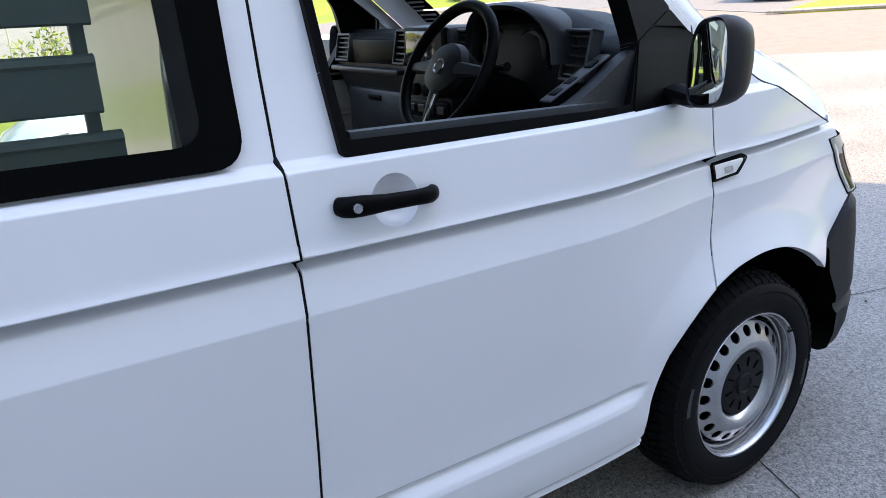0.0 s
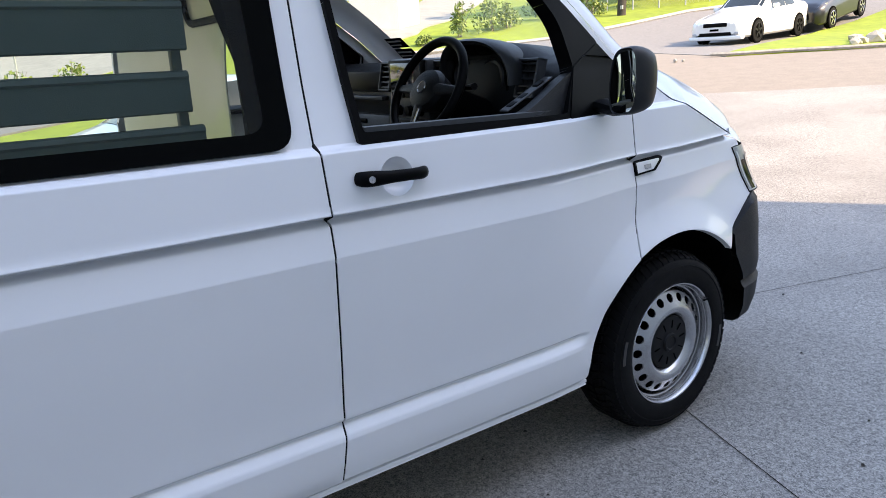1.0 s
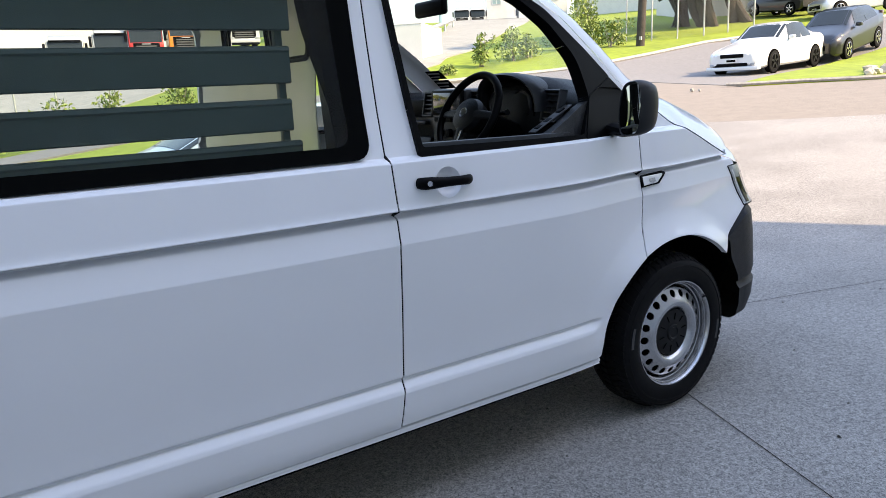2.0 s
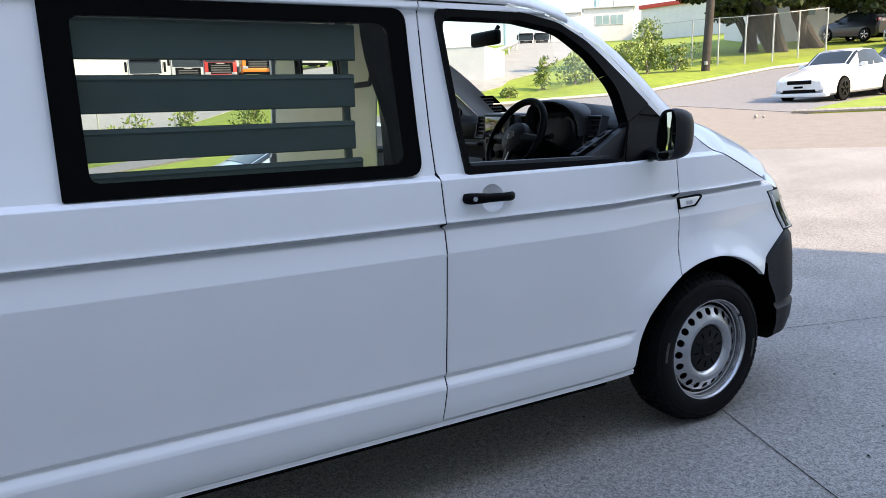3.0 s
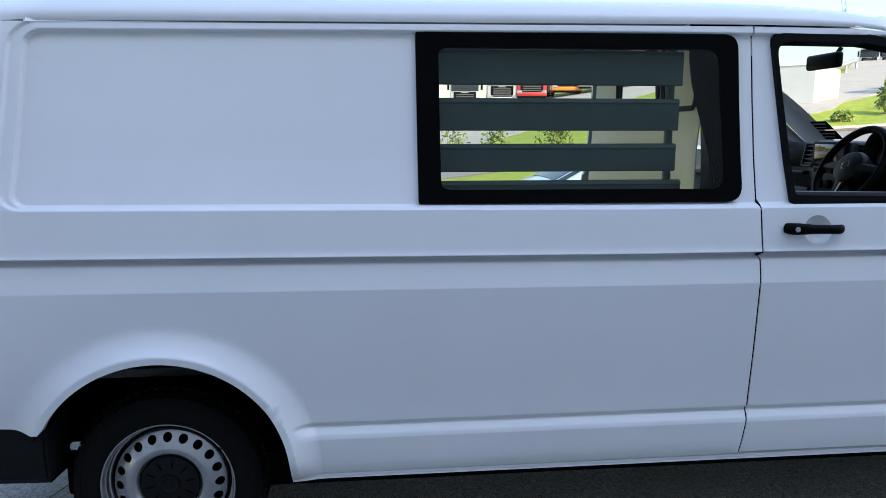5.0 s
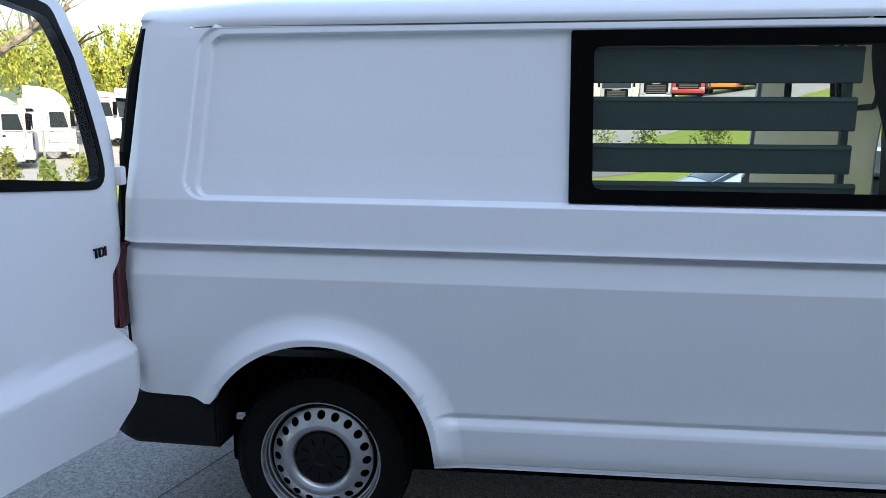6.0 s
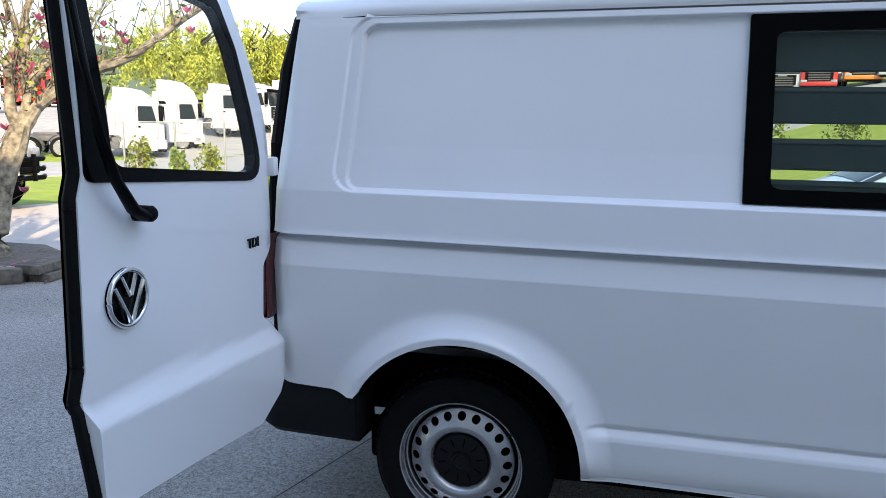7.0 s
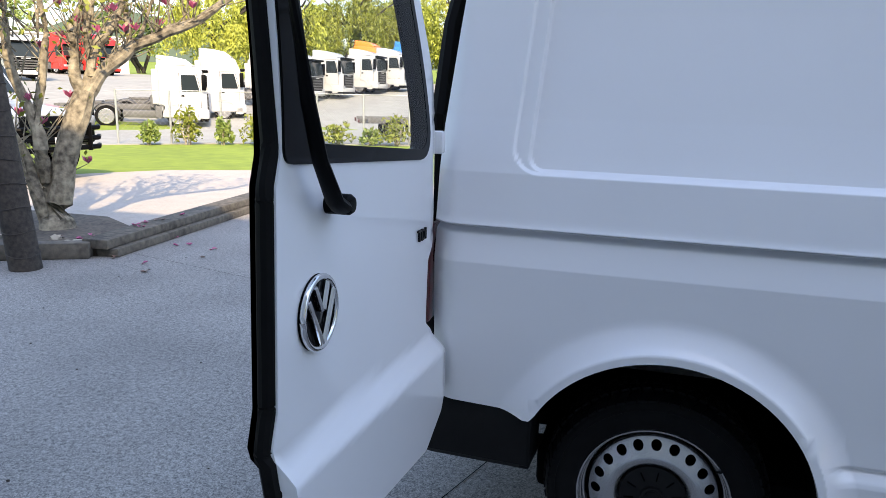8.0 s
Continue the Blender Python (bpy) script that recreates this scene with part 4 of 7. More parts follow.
BK_W1 = rounded([(0.86, 1.58), (1.36, 1.58), (1.34, 1.84), (0.86, 1.84)], 0.05)
BK_W2 = rounded([(0.45, 1.58), (0.80, 1.58), (0.80, 1.84), (0.45, 1.84)], 0.05)


def bulge(y, z):
    y, z = np.asarray(y, float), np.asarray(z, float)
    x = -1.46 + 0.03 * np.cos((y - 0.9) * 2.2) * np.sin((z - 0.6) * 2.4)
    return x - 0.055 * np.clip((0.60 - y) / 0.30, 0, 1.2) ** 2 - 0.014 * np.sin((z - 1.2) * 9.0) * np.clip((0.70 - y) / 0.3, 0, 1)


def turn_to_x(ob):
    """Turns a sheet made in the x-z plane so that its own x runs along the van's y."""
    me = ob.data
    co = np.empty(len(me.vertices) * 3)
    me.vertices.foreach_get("co", co)
    co = co.reshape(-1, 3)[:, [1, 0, 2]]
    me.vertices.foreach_set("co", np.ascontiguousarray(co).ravel())
    me.flip_normals()
    me.update()
    return ob


bk = turn_to_x(skin("bulkhead", BK_OUT, [BK_W1], bulge, PAINT_IN, van, list(np.arange(0.62, 1.9, 0.03)), dx=0.03, lip=0.004, label="glossy off-white sheet bulkhead with a window"))
for w in (BK_W1, BK_W2):
    part("window_seal", tube([(float(bulge(p[0], p[1])) - 0.004, p[0], p[1]) for p in w + w[:1]], 0.011, 8, caps=False), RUBBER, bk)
part("bulkhead_post", grid(np.linspace(0.62, 1.90, 17), range(5), lambda z, v: ((lambda e: (-1.42, e + 0.02, e, -1.46, -1.42)[v])(-1.478 - 0.085 * float(smoothstep(1.25, 1.75, z))), (0.215, 0.215, 0.235, 0.375, 0.375)[v] + 0.08 * float(smoothstep(1.25, 1.9, z)), z)), BLACK, van)
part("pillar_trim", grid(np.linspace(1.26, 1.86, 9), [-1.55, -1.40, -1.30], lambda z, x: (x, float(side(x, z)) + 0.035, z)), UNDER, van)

# dashboard: moulded body drawn across the van
DASH_SEC = [(-0.34, 0.68), (-0.42, 0.95), (-0.46, 1.20), (-0.50, 1.28), (-0.49, 1.36), (-0.46, 1.41), (-0.40, 1.432), (-0.28, 1.425), (-0.18, 1.39), (-0.09, 1.33), (-0.09, 0.68)]


def dash_shape(y, i):
    x, z = DASH_SEC[i]
    c = math.exp(-((y - 0.52) / 0.19) ** 4)           # binnacle in front of the driver
    if 2 <= i <= 6:
        x += -0.05 * c
        z += 0.055 * c if i >= 4 else 0.0
        x += -0.06 * math.exp(-((y - HALF) / 0.20) ** 4) * (1 if i < 4 else 0.5)
    if i == 7:
        z += 0.045 * c
    y = HALF + (y - HALF) * (1 - 0.16 * float(smoothstep(-0.40, 0.15, x)))
    return (x, y, z)


dash = part("dashboard", grid(np.linspace(0.13, 2 * HALF - 0.13, 61), range(len(DASH_SEC)), dash_shape), DASH, van, "dark grey moulded dashboard with vents", angle=50)


def vent(y, z, x, w, h, yaw=0.0, tilt=12.0):
    """Air vent: a frame and slats, facing the rear."""
    f = part("vent", bmesh.new(), DASH_LIGHT, dash)
    bm = bmesh.new()
    for a, b, c, d in ((-w, w, h - 0.010, h), (-w, w, -h, -h + 0.010), (-w, -w + 0.010, -h, h), (w - 0.010, w, -h, h)):
        box(-0.012, 0.02, a, b, c, d, bevel=0.003, seg=1, bm=bm)
    for k in range(5):
        zz = -h + 0.018 + k * (2 * h - 0.036) / 4
        box(-0.004, 0.02, -w + 0.008, w - 0.008, zz - 0.0025, zz + 0.0025, bm=bm)
    box(0.015, 0.022, -w, w, -h, h, bm=bm)
    bm.to_mesh(f.data)
    f.matrix_local = pose(x, y, z, 0, tilt, yaw)
    return f


vent(0.270, 1.365, -0.520, 0.066, 0.066, yaw=-14)
vent(0.735, 1.375, -0.545, 0.045, 0.060)
vent(1.12, 1.375, -0.545, 0.045, 0.060)
vent(1.66, 1.365, -0.510, 0.062, 0.055)
part("centre_console", box(-0.570, -0.42, 0.785, 1.07, 1.12, 1.445, bevel=0.02), DASH_LIGHT, dash)
part("radio_screen", box(-0.580, -0.55, 0.815, 1.04, 1.335, 1.432, bevel=0.006), SCREEN, dash)
for k in range(5):
    part("button", box(-0.577, -0.56, 0.80 + k * 0.05, 0.84 + k * 0.05, 1.295, 1.318, bevel=0.003, seg=1), BLACK, dash)
for k in range(3):
    part("knob", merge(None, lathe([(0.0, -0.022), (0.018, -0.02), (0.021, 0.0)], 20, axis="x"), Matrix.Translation((-0.570, 0.84 + k * 0.075, 1.245))), BLACK, dash)
HOOD = [(-0.548, 0.90), (-0.560, 0.93), (-0.566, 0.98), (-0.556, 1.02), (-0.52, 1.03), (-0.46, 0.98), (-0.38, 0.86), (-0.30, 0.62)]
part("instrument_hood", grid(np.linspace(0, math.pi, 25), range(len(HOOD)), lambda a, v: (HOOD[v][0] - 0.03 * math.sin(a) ** 2, 0.515 + 0.200 * HOOD[v][1] * math.copysign(abs(math.cos(a)) ** 0.75, math.cos(a)), 1.345 + 0.155 * HOOD[v][1] * math.sin(a) ** 0.8)), DASH_LIGHT, dash, angle=60)
for y in (0.435, 0.595):
    part("dial", merge(None, lathe([(0.0, 0.0), (0.052, 0.0), (0.056, -0.006), (0.060, 0.0)], 32, axis="x"), Matrix.Translation((-0.534, y, 1.375))), DASH_LIGHT, dash)
part("instrument_face", box(-0.53, -0.50, 0.36, 0.67, 1.28, 1.45, bevel=0.01), BLACK, dash)
part("glove_shelf", box(-0.54, -0.44, 1.18, 1.75, 1.275, 1.295, bevel=0.006), DASH_LIGHT, dash)
part("shelf_recess", box(-0.515, -0.49, 1.20, 1.58, 1.31, 1.40, bevel=0.01), BLACK, dash)

part("glove_box", box(-0.485, -0.44, 1.22, 1.72, 1.00, 1.21, bevel=0.018), DASH_LIGHT, dash)
part("glove_box_latch", box(-0.492, -0.48, 1.42, 1.52, 1.165, 1.185, bevel=0.004), BLACK, dash)
part("climate_panel", box(-0.578, -0.50, 0.80, 1.055, 1.155, 1.215, bevel=0.01), BLACK, dash)
for k in range(4):
    part("climate_key", box(-0.583, -0.575, 0.815 + k * 0.06, 0.858 + k * 0.06, 1.172, 1.198, bevel=0.003, seg=1), DASH_LIGHT, dash)
part("screen_surround", box(-0.5785, -0.555, 0.80, 1.055, 1.325, 1.442, bevel=0.008), BLACK, dash)
belt = grid(np.linspace(-1.262, -0.56, 12), range(4), lambda x, v: (x, float(pane_plane(x, 1.275)) + (0.012, 0.012, 0.026, 0.03)[v], (1.262, 1.286, 1.288, 1.262)[v] - 0.012 * (x + 1.262) / 0.7))
part("belt_strip", belt, BELT, right_door, "grey rubber strip along the lowered window")

# steering wheel
sw_m = Matrix.Translation((-0.785, 0.475, 1.344)) @ Matrix.Rotation(radians(-62), 4, "Y")
steer = empty("steering_wheel")
steer.parent = van
steer.matrix_local = sw_m
ring = [(0.174 * math.cos(a), 0.174 * math.sin(a), 0.0) for a in np.linspace(0, 2 * math.pi, 49)]
part("wheel_rim", tube(ring, 0.0155, 12, caps=False), BLACK, steer)
hub = lathe([(0.0, 0.026), (0.045, 0.024), (0.066, 0.014), (0.073, -0.006), (0.06, -0.05)], 32, axis="z")
for v in hub.verts:
    v.co.y *= 1.15
part("airbag_cover", hub, DASH, steer)
bm = bmesh.new()
for a in (90, -90, 180):
    c, s = math.cos(radians(a)), math.sin(radians(a))
    tube([(0.06 * c, 0.06 * s, 0.01), (0.13 * c, 0.13 * s, 0.006), (0.168 * c, 0.168 * s, 0.0)], [0.022, 0.016, 0.014], 8, bm=bm, squash=0.5)
part("spoke", bm, DASH, steer)
part("lower_spoke_trim", tube([(-0.072, -0.012, 0.012), (-0.158, -0.004, 0.008)], 0.006, 8), CHROME, steer, "thin chrome trim on the lower spoke")
bm = lathe([(0.0, 0.002), (0.017, 0.002), (0.0185, 0.004), (0.021, 0.004), (0.022, 0.0)], 32, axis="z")
bmesh.ops.transform(bm, matrix=Matrix.Translation((0.0, 0, 0.0245)), verts=bm.verts)
part("hub_emblem", bm, CHROME, steer, "plain round chrome emblem")
part("steering_column", tube([(-0.745, 0.475, 1.325), (-0.45, 0.475, 1.19)], [0.05, 0.065], 14), BLACK, van)
part("stalk", tube([(-0.72, 0.45, 1.335), (-0.71, 0.34, 1.35), (-0.715, 0.31, 1.352)], [0.008, 0.009, 0.012], 8), BLACK, van)

# inner top of the right door with its switch panel
bm = grid(np.linspace(-1.30, -0.32, 25), [0, 1, 2, 3, 4], lambda x, v: (x, float(side(x, 1.25)) + (0.012, 0.03, 0.075, 0.10, 0.11)[v], (1.250, 1.262, 1.258, 1.20, 0.75)[v] + (0.13 * float(smoothstep(-0.78, -0.42, x)) if 1 <= v <= 3 else 0.0)))
inner = part("door_trim", bm, DASH, right_door, "dark grey plastic inner door trim")
bm = box(-0.72, -0.53, 0.145, 0.185, 0, 0.006, bevel=0.003)
for v in bm.verts:
    v.co.z += 1.262 + 0.13 * float(smoothstep(-0.78, -0.42, v.co.x)) + 0.004
part("switch_panel", bm, DASH_LIGHT, inner)
for x in (-0.70, -0.655, -0.59):
    b2 = box(x, x + 0.03, 0.152, 0.178, 0, 0.012, bevel=0.004)
    for v in b2.verts:
        v.co.z += 1.266 + 0.13 * float(smoothstep(-0.78, -0.42, v.co.x))
    part("switch", b2, BLACK, inner)

# rear-view mirror
part("rear_view_mirror", box(-0.62, -0.585, 0.865, 1.105, 1.775, 1.845, bevel=0.014, seg=3), BLACK, van, "black interior mirror under the roof")
part("mirror_stem", tube([(-0.585, 0.97, 1.80), (-0.54, 0.96, 1.87)], 0.010, 8), BLACK, van)
# papers on the screen's lower far corner
def on_screen(s0, s1, w0, w1, off):
    bm = bmesh.new()
    bm.faces.new([bm.verts.new((p.x - off, 2 * HALF - p.y, p.z - off * 0.5)) for p in (screen_point(s0, w0), screen_point(s0, w1), screen_point(s1, w1), screen_point(s1, w0))])
    return bm


for k in range(2):
    s0 = 0.115 + 0.085 * k
    lab = part("screen_label", on_screen(s0, s0 + 0.075, -0.03, 0.085, 0.010), BLACK, van, "dark printed label stuck inside the windscreen", smooth=False)
    part("print_bar", on_screen(s0 + 0.045, s0 + 0.058, -0.02, 0.07, 0.013), CAR_SILVER, lab, smooth=False)
    part("print_bar", on_screen(s0 + 0.018, s0 + 0.027, -0.02, 0.05, 0.013), CAR_SILVER, lab, smooth=False)

# seats (dark, mostly hidden below the sill)
for y in (0.52, 1.38):
    part("seat", box(-1.15, -0.62, y - 0.25, y + 0.25, 0.80, 0.98, bevel=0.06, seg=3), BLACK, van)

# slatted guard inside the side window
guard = empty("window_guard", "grey-green metal slats fixed inside the side window", "window guard")
for k, (z0, z1, xe) in enumerate(((1.645, 1.762, -1.632), (1.492, 1.602, -1.640), (1.352, 1.448, -1.645), (1.205, 1.322, -1.622))):
    prof = [(0.200, z0), (0.192, z0 + 0.004), (0.192, z1 - 0.020), (0.188, z1 - 0.014), (0.192, z1 - 0.004), (0.206, z1), (0.206, z0)]
    part("slat", prism([(p[0], p[1]) for p in prof], -3.2, xe, axis="x"), SLAT, guard, smooth=False)
part("upright", box(-1.672, -1.650, 0.212, 0.24, 1.0, 1.80, bevel=0.003), SLAT, guard)
part("upright", box(-2.95, -2.925, 0.212, 0.24, 1.0, 1.80, bevel=0.003), SLAT, guard)

# ---- rear door, swung right round ----
DX = -4.055


def door_face(y, z):
    """How far the opened door's outer face stands forward."""
    y, z = np.asarray(y, float), np.asarray(z, float)
    zz = z + 0.07 * y
    f = DX + 0.045 * (1 - smoothstep(0.725, 0.785, zz)) - 0.05 * smoothstep(1.25, 1.95, zz) ** 1.5
    f = f - 0.03 * smoothstep(-0.06, 0.06, y) ** 2
    return f


RD_OUT = rounded([(-0.922, 0.585), (-0.57, 0.548), (-0.19, 0.500), (-0.055, 0.560), (-0.010, 0.62), (0.004, 0.775), (-0.078, 0.830), (-0.066, 1.01), (0.012, 1.075), (0.045, 1.13), (0.022, 1.38), (-0.085, 1.70), (-0.15, 1.84), (-0.24, 1.90),
                  (-0.82, 1.955), (-0.850, 1.93), (-0.872, 1.36), (-0.890, 1.31), (-0.905, 0.92), (-0.925, 0.86)],
                 [0.02, 0, 0.06, 0.03, 0.02, 0.02, 0.02, 0.03, 0.02, 0.03, 0.1, 0.15, 0.08, 0.08, 0.02, 0.02, 0.03, 0.03, 0.03, 0.02])
RD_WIN_OUT = rounded([(-0.868, 1.345), (-0.055, 1.288), (-0.155, 1.70), (-0.225, 1.840), (-0.847, 1.902)], [0.03, 0.08, 0.1, 0.06, 0.04])
RD_WIN_IN = rounded([(-0.775, 1.375), (-0.086, 1.316), (-0.178, 1.695), (-0.245, 1.806), (-0.795, 1.853)], [0.05, 0.06, 0.1, 0.07, 0.04])
rear_door = empty("rear_door")
rear_door.parent = van
tagged(rear_door, "white rear door swung wide open")
rows = sorted(list(np.arange(0.50, 1.96, 0.035)) + [0.69 + 0.012 * k for k in range(10)])


def plate(name, outer, holes, fn, material, parent, lip=0.03, label=""):
    """A sheet in the rear door's face: outline in (y, z), seen from the front of the van."""
    ob = skin(name, [(-p[0], p[1]) for p in outer], [[(-p[0], p[1]) for p in h] for h in holes], lambda u, z: -fn(-np.asarray(u), z), material, parent, rows, dx=0.05, lip=lip, label=label)
    ob.matrix_local = Matrix(((0, -1, 0, 0), (-1, 0, 0, 0), (0, 0, 1, 0), (0, 0, 0, 1)))
    return ob


RD_WIN_MID = [((a[0] + b[0]) / 2, (a[1] + b[1]) / 2) for a, b in zip(RD_WIN_IN, RD_WIN_OUT)]
plate("door_skin", RD_OUT, [RD_WIN_MID], door_face, PAINT, rear_door)
plate("window_surround", RD_WIN_OUT, [RD_WIN_IN], lambda y, z: door_face(y, z) + 0.005, GLOSS_BLACK, rear_door, lip=0.035)
pane = plate("pane", RD_WIN_IN, [], lambda y, z: door_face(y, z) + 0.004, GLASS_CLEAR, rear_door, lip=0.0005)
pane.visible_shadow = False
plate("inner_panel", RD_OUT, [RD_WIN_OUT], lambda y, z: door_face(y, z) - 0.050, PAINT, rear_door, lip=-0.02)
seal = [(-0.852, 1.93), (-0.877, 1.36), (-0.898, 1.30), (-0.912, 0.92), (-0.932, 0.85), (-0.928, 0.585)]
part("door_seal_and_gap_shade", tube([(float(door_face(y, z)) - 0.020, y + 0.006, z) for y, z in rounded(seal, [0, 0.15, 0.12, 0.12, 0.12, 0])], 0.0165, 10, squash=1.0), RUBBER, rear_door, "black rubber seal along the free edge")
# wiper
yf = lambda y, z, o=0.0: (float(door_face(y, z)) + o, y, z)
wiper = part("wiper_arm", tube([yf(-0.715, 1.255, 0.035), yf(-0.765, 1.275, 0.045), yf(-0.820, 1.35, 0.045), yf(-0.858, 1.45, 0.045), yf(-0.880, 1.60, 0.045), yf(-0.890, 1.90, 0.04)], [0.021, 0.018, 0.0155, 0.0145, 0.013, 0.010], 10, squash=0.7), BLACK, rear_door, "black wiper arm parked upright")
bm = lathe([(0.0, 0.062), (0.015, 0.061), (0.020, 0.054), (0.020, 0.0)], 24, axis="x")
bmesh.ops.transform(bm, matrix=Matrix.Translation((float(door_face(-0.70, 1.25)) - 0.008, -0.70, 1.258)), verts=bm.verts)
part("pivot_cap", bm, BLACK, wiper)
# round emblem with two plain chevrons
bm = lathe([(0.0, 0.008), (0.066, 0.006), (0.073, 0.0)], 48, axis="x")
ey, ez = -0.757, 1.060
em_m = Matrix.Translation((float(door_face(ey, ez)) + 0.001, ey, ez))
bmesh.ops.transform(bm, matrix=em_m, verts=bm.verts)
emblem = part("emblem", bm, GLOSS_BLACK, rear_door, "round black emblem in a chrome ring")
bm = tube([(0.008, 0.068 * math.cos(a), 0.068 * math.sin(a)) for a in np.linspace(0, 2 * math.pi, 49)], 0.0065, 8, caps=False)
bmesh.ops.transform(bm, matrix=em_m, verts=bm.verts)
part("ring", bm, CHROME, emblem, angle=60)
for half, low, high in ((0.026, 0.006, 0.055), (0.052, -0.058, 0.034)):
    bm = bmesh.new()
    for e in (-1, 1):
        tube([(0.010, e * half, high), (0.012, e * 0.003, low)], 0.0072, 8, bm=bm, squash=0.8)
    bmesh.ops.transform(bm, matrix=em_m, verts=bm.verts)
    part("chevron_bar", bm, CHROME, emblem)
# engine badge
txt = bpy.data.curves.new("badge", "FONT")
txt.body, txt.size, txt.extrude, txt.align_x, txt.align_y = "TDI", 0.044, 0.003, "CENTER", "CENTER"
txt.offset = 0.0004
badge = new("badge", txt)
txt.materials.append(DARK_PLASTIC)
badge.parent = rear_door
badge.matrix_local = Matrix.Translation((float(door_face(-0.135, 1.092)) + 0.004, -0.135, 1.092)) @ Matrix(((0, 0, 1, 0), (1, 0, 0, 0), (0, 1, 0, 0), (0, 0, 0, 1)))
for z in (1.33, 0.66):
    part("hinge", box(-4.080, -4.040, 0.0, 0.036, z - 0.032, z + 0.032, bevel=0.008), PAINT, rear_door)
# tail lamps, rear opening
part("tail_lamp", box(-4.130, -4.071, 0.000, 0.12, 0.80, 1.10, bevel=0.012, seg=3), RED_LENS, van, "tall red tail lamp")
part("tail_lamp", box(-4.115, -4.045, 2 * HALF - 0.12, 2 * HALF - 0.03, 0.835, 1.085, bevel=0.012, seg=3), RED_LENS, van, "tall red tail lamp")
part("opening_seal", tube([(-4.08, 0.11, 0.58), (-4.10, 0.105, 1.15), (-4.095, 0.15, 1.40), (-4.075, 0.205, 1.66), (-4.045, 0.255, 1.83), (-4.00, 0.40, 1.90), (-3.99, HALF, 1.92)], 0.028, 8), RUBBER, van)
part("closed_rear_door", box(-4.12, -4.06, HALF, 2 * HALF - 0.06, 0.52, 1.36, bevel=0.02), PAINT, van)


# ---- ground ----
H_D = [-500, 7.0, 9.5, 12, 14, 16, 20, 22, 26.5, 29, 33, 40, 60, 80, 120, 500]
H_Z = [0, 0, 0.16, 0.42, 0.60, 0.80, 1.14, 1.27, 1.50, 1.84, 2.65, 3.2, 5.6, 8.0, 10.0, 14.0]


def height(x, y):
    """The lie of the land: level round the van, rising towards the street ahead of it."""
    x, y = np.asarray(x, float), np.asarray(y, float)
    dx, dy = x + 2.6, y + 2.0
    d = np.hypot(dx, dy)
    az = np.degrees(np.arctan2(dy, dx))
    w = (1 - smoothstep(60, 98, az)) * smoothstep(-40, 10, az)
    up = np.interp(d, H_D, H_Z) + 0.45 * (1 - smoothstep(40, 47, az)) * smoothstep(33, 43, d) * smoothstep(-20, 10, az)
    far = np.interp(d, [0, 14, 26, 38, 46, 58, 80, 200, 600], [0, 0, -0.36, -0.50, 0.25, 1.5, 2.4, 5, 20])
    far = far * smoothstep(10, 60, az) * (1 - smoothstep(150, 180, az))
    return up * w + far * (1 - w)


def spot(az, dist, dz=0.0):
    """The place on the ground at a bearing and distance from the middle of the walk."""
    x, y = -2.6 + dist * math.cos(radians(az)), -2.0 + dist * math.sin(radians(az))
    return Vector((x, y, float(height(x, y)) + dz))


coords = sorted(set([round(v, 3) for v in list(np.arange(-12, 40, 1.0)) + list(np.arange(-120, 140, 8.0)) + [-900, -600, -400, -250, -180, 180, 250, 400, 600, 900]]))
ground = part("ground", grid(coords, coords, lambda x, y: (x, y, float(height(x, y)) - 0.05)), GRASS, None)
tagged(ground, "bright mown grass over rising ground", "ground", kind="structure")


def overlay(name, poly, material, lift, label, step=0.7, kind="structure", thick=0.12):
    """A surface laid on the ground inside an outline in plan."""
    from mathutils.geometry import delaunay_2d_cdt
    loop = resample(list(poly), step)
    xs = np.array([p[0] for p in loop])
    ys = np.array([p[1] for p in loop])
    gx, gy = np.meshgrid(np.arange(xs.min(), xs.max(), step), np.arange(ys.min(), ys.max(), step))
    gx, gy = gx.ravel(), gy.ravel()
    k = inside(loop, gx, gy) & (edge_distance(loop, gx, gy) > 0.2 * step)
    pts = loop + list(zip(gx[k], gy[k]))
    v, _, tri, *_ = delaunay_2d_cdt([Vector(p) for p in pts], [(i, (i + 1) % len(loop)) for i in range(len(loop))], [], 0, 1e-6)
    v = np.array([tuple(p) for p in v])
    tri = np.array([t for t in tri if len(t) == 3])
    c = v[tri].mean(1)
    tri = tri[inside(loop, c[:, 0], c[:, 1])]
    hz = height(v[:, 0], v[:, 1]) + lift
    bm = bmesh.new()
    vs = [bm.verts.new((p[0], p[1], z)) for p, z in zip(v, hz)]
    for t in tri:
        bm.faces.new([vs[i] for i in t])
    ext = bmesh.ops.extrude_edge_only(bm, edges=[e for e in bm.edges if e.is_boundary])
    for g in ext["geom"]:
        if isinstance(g, bmesh.types.BMVert):
            g.co.z -= thick
    ob = part(name, bm, material, None, angle=30)
    return tagged(ob, label, name.replace("_", " "), kind=kind)


def ring(*rows):
    """An outline from (bearing, distance) pairs."""
    return [tuple(spot(a, d).xy) for a, d in rows]


def arc(d, a0, a1, n=8):
    return [(a0 + (a1 - a0) * k / n, d) for k in range(n + 1)]


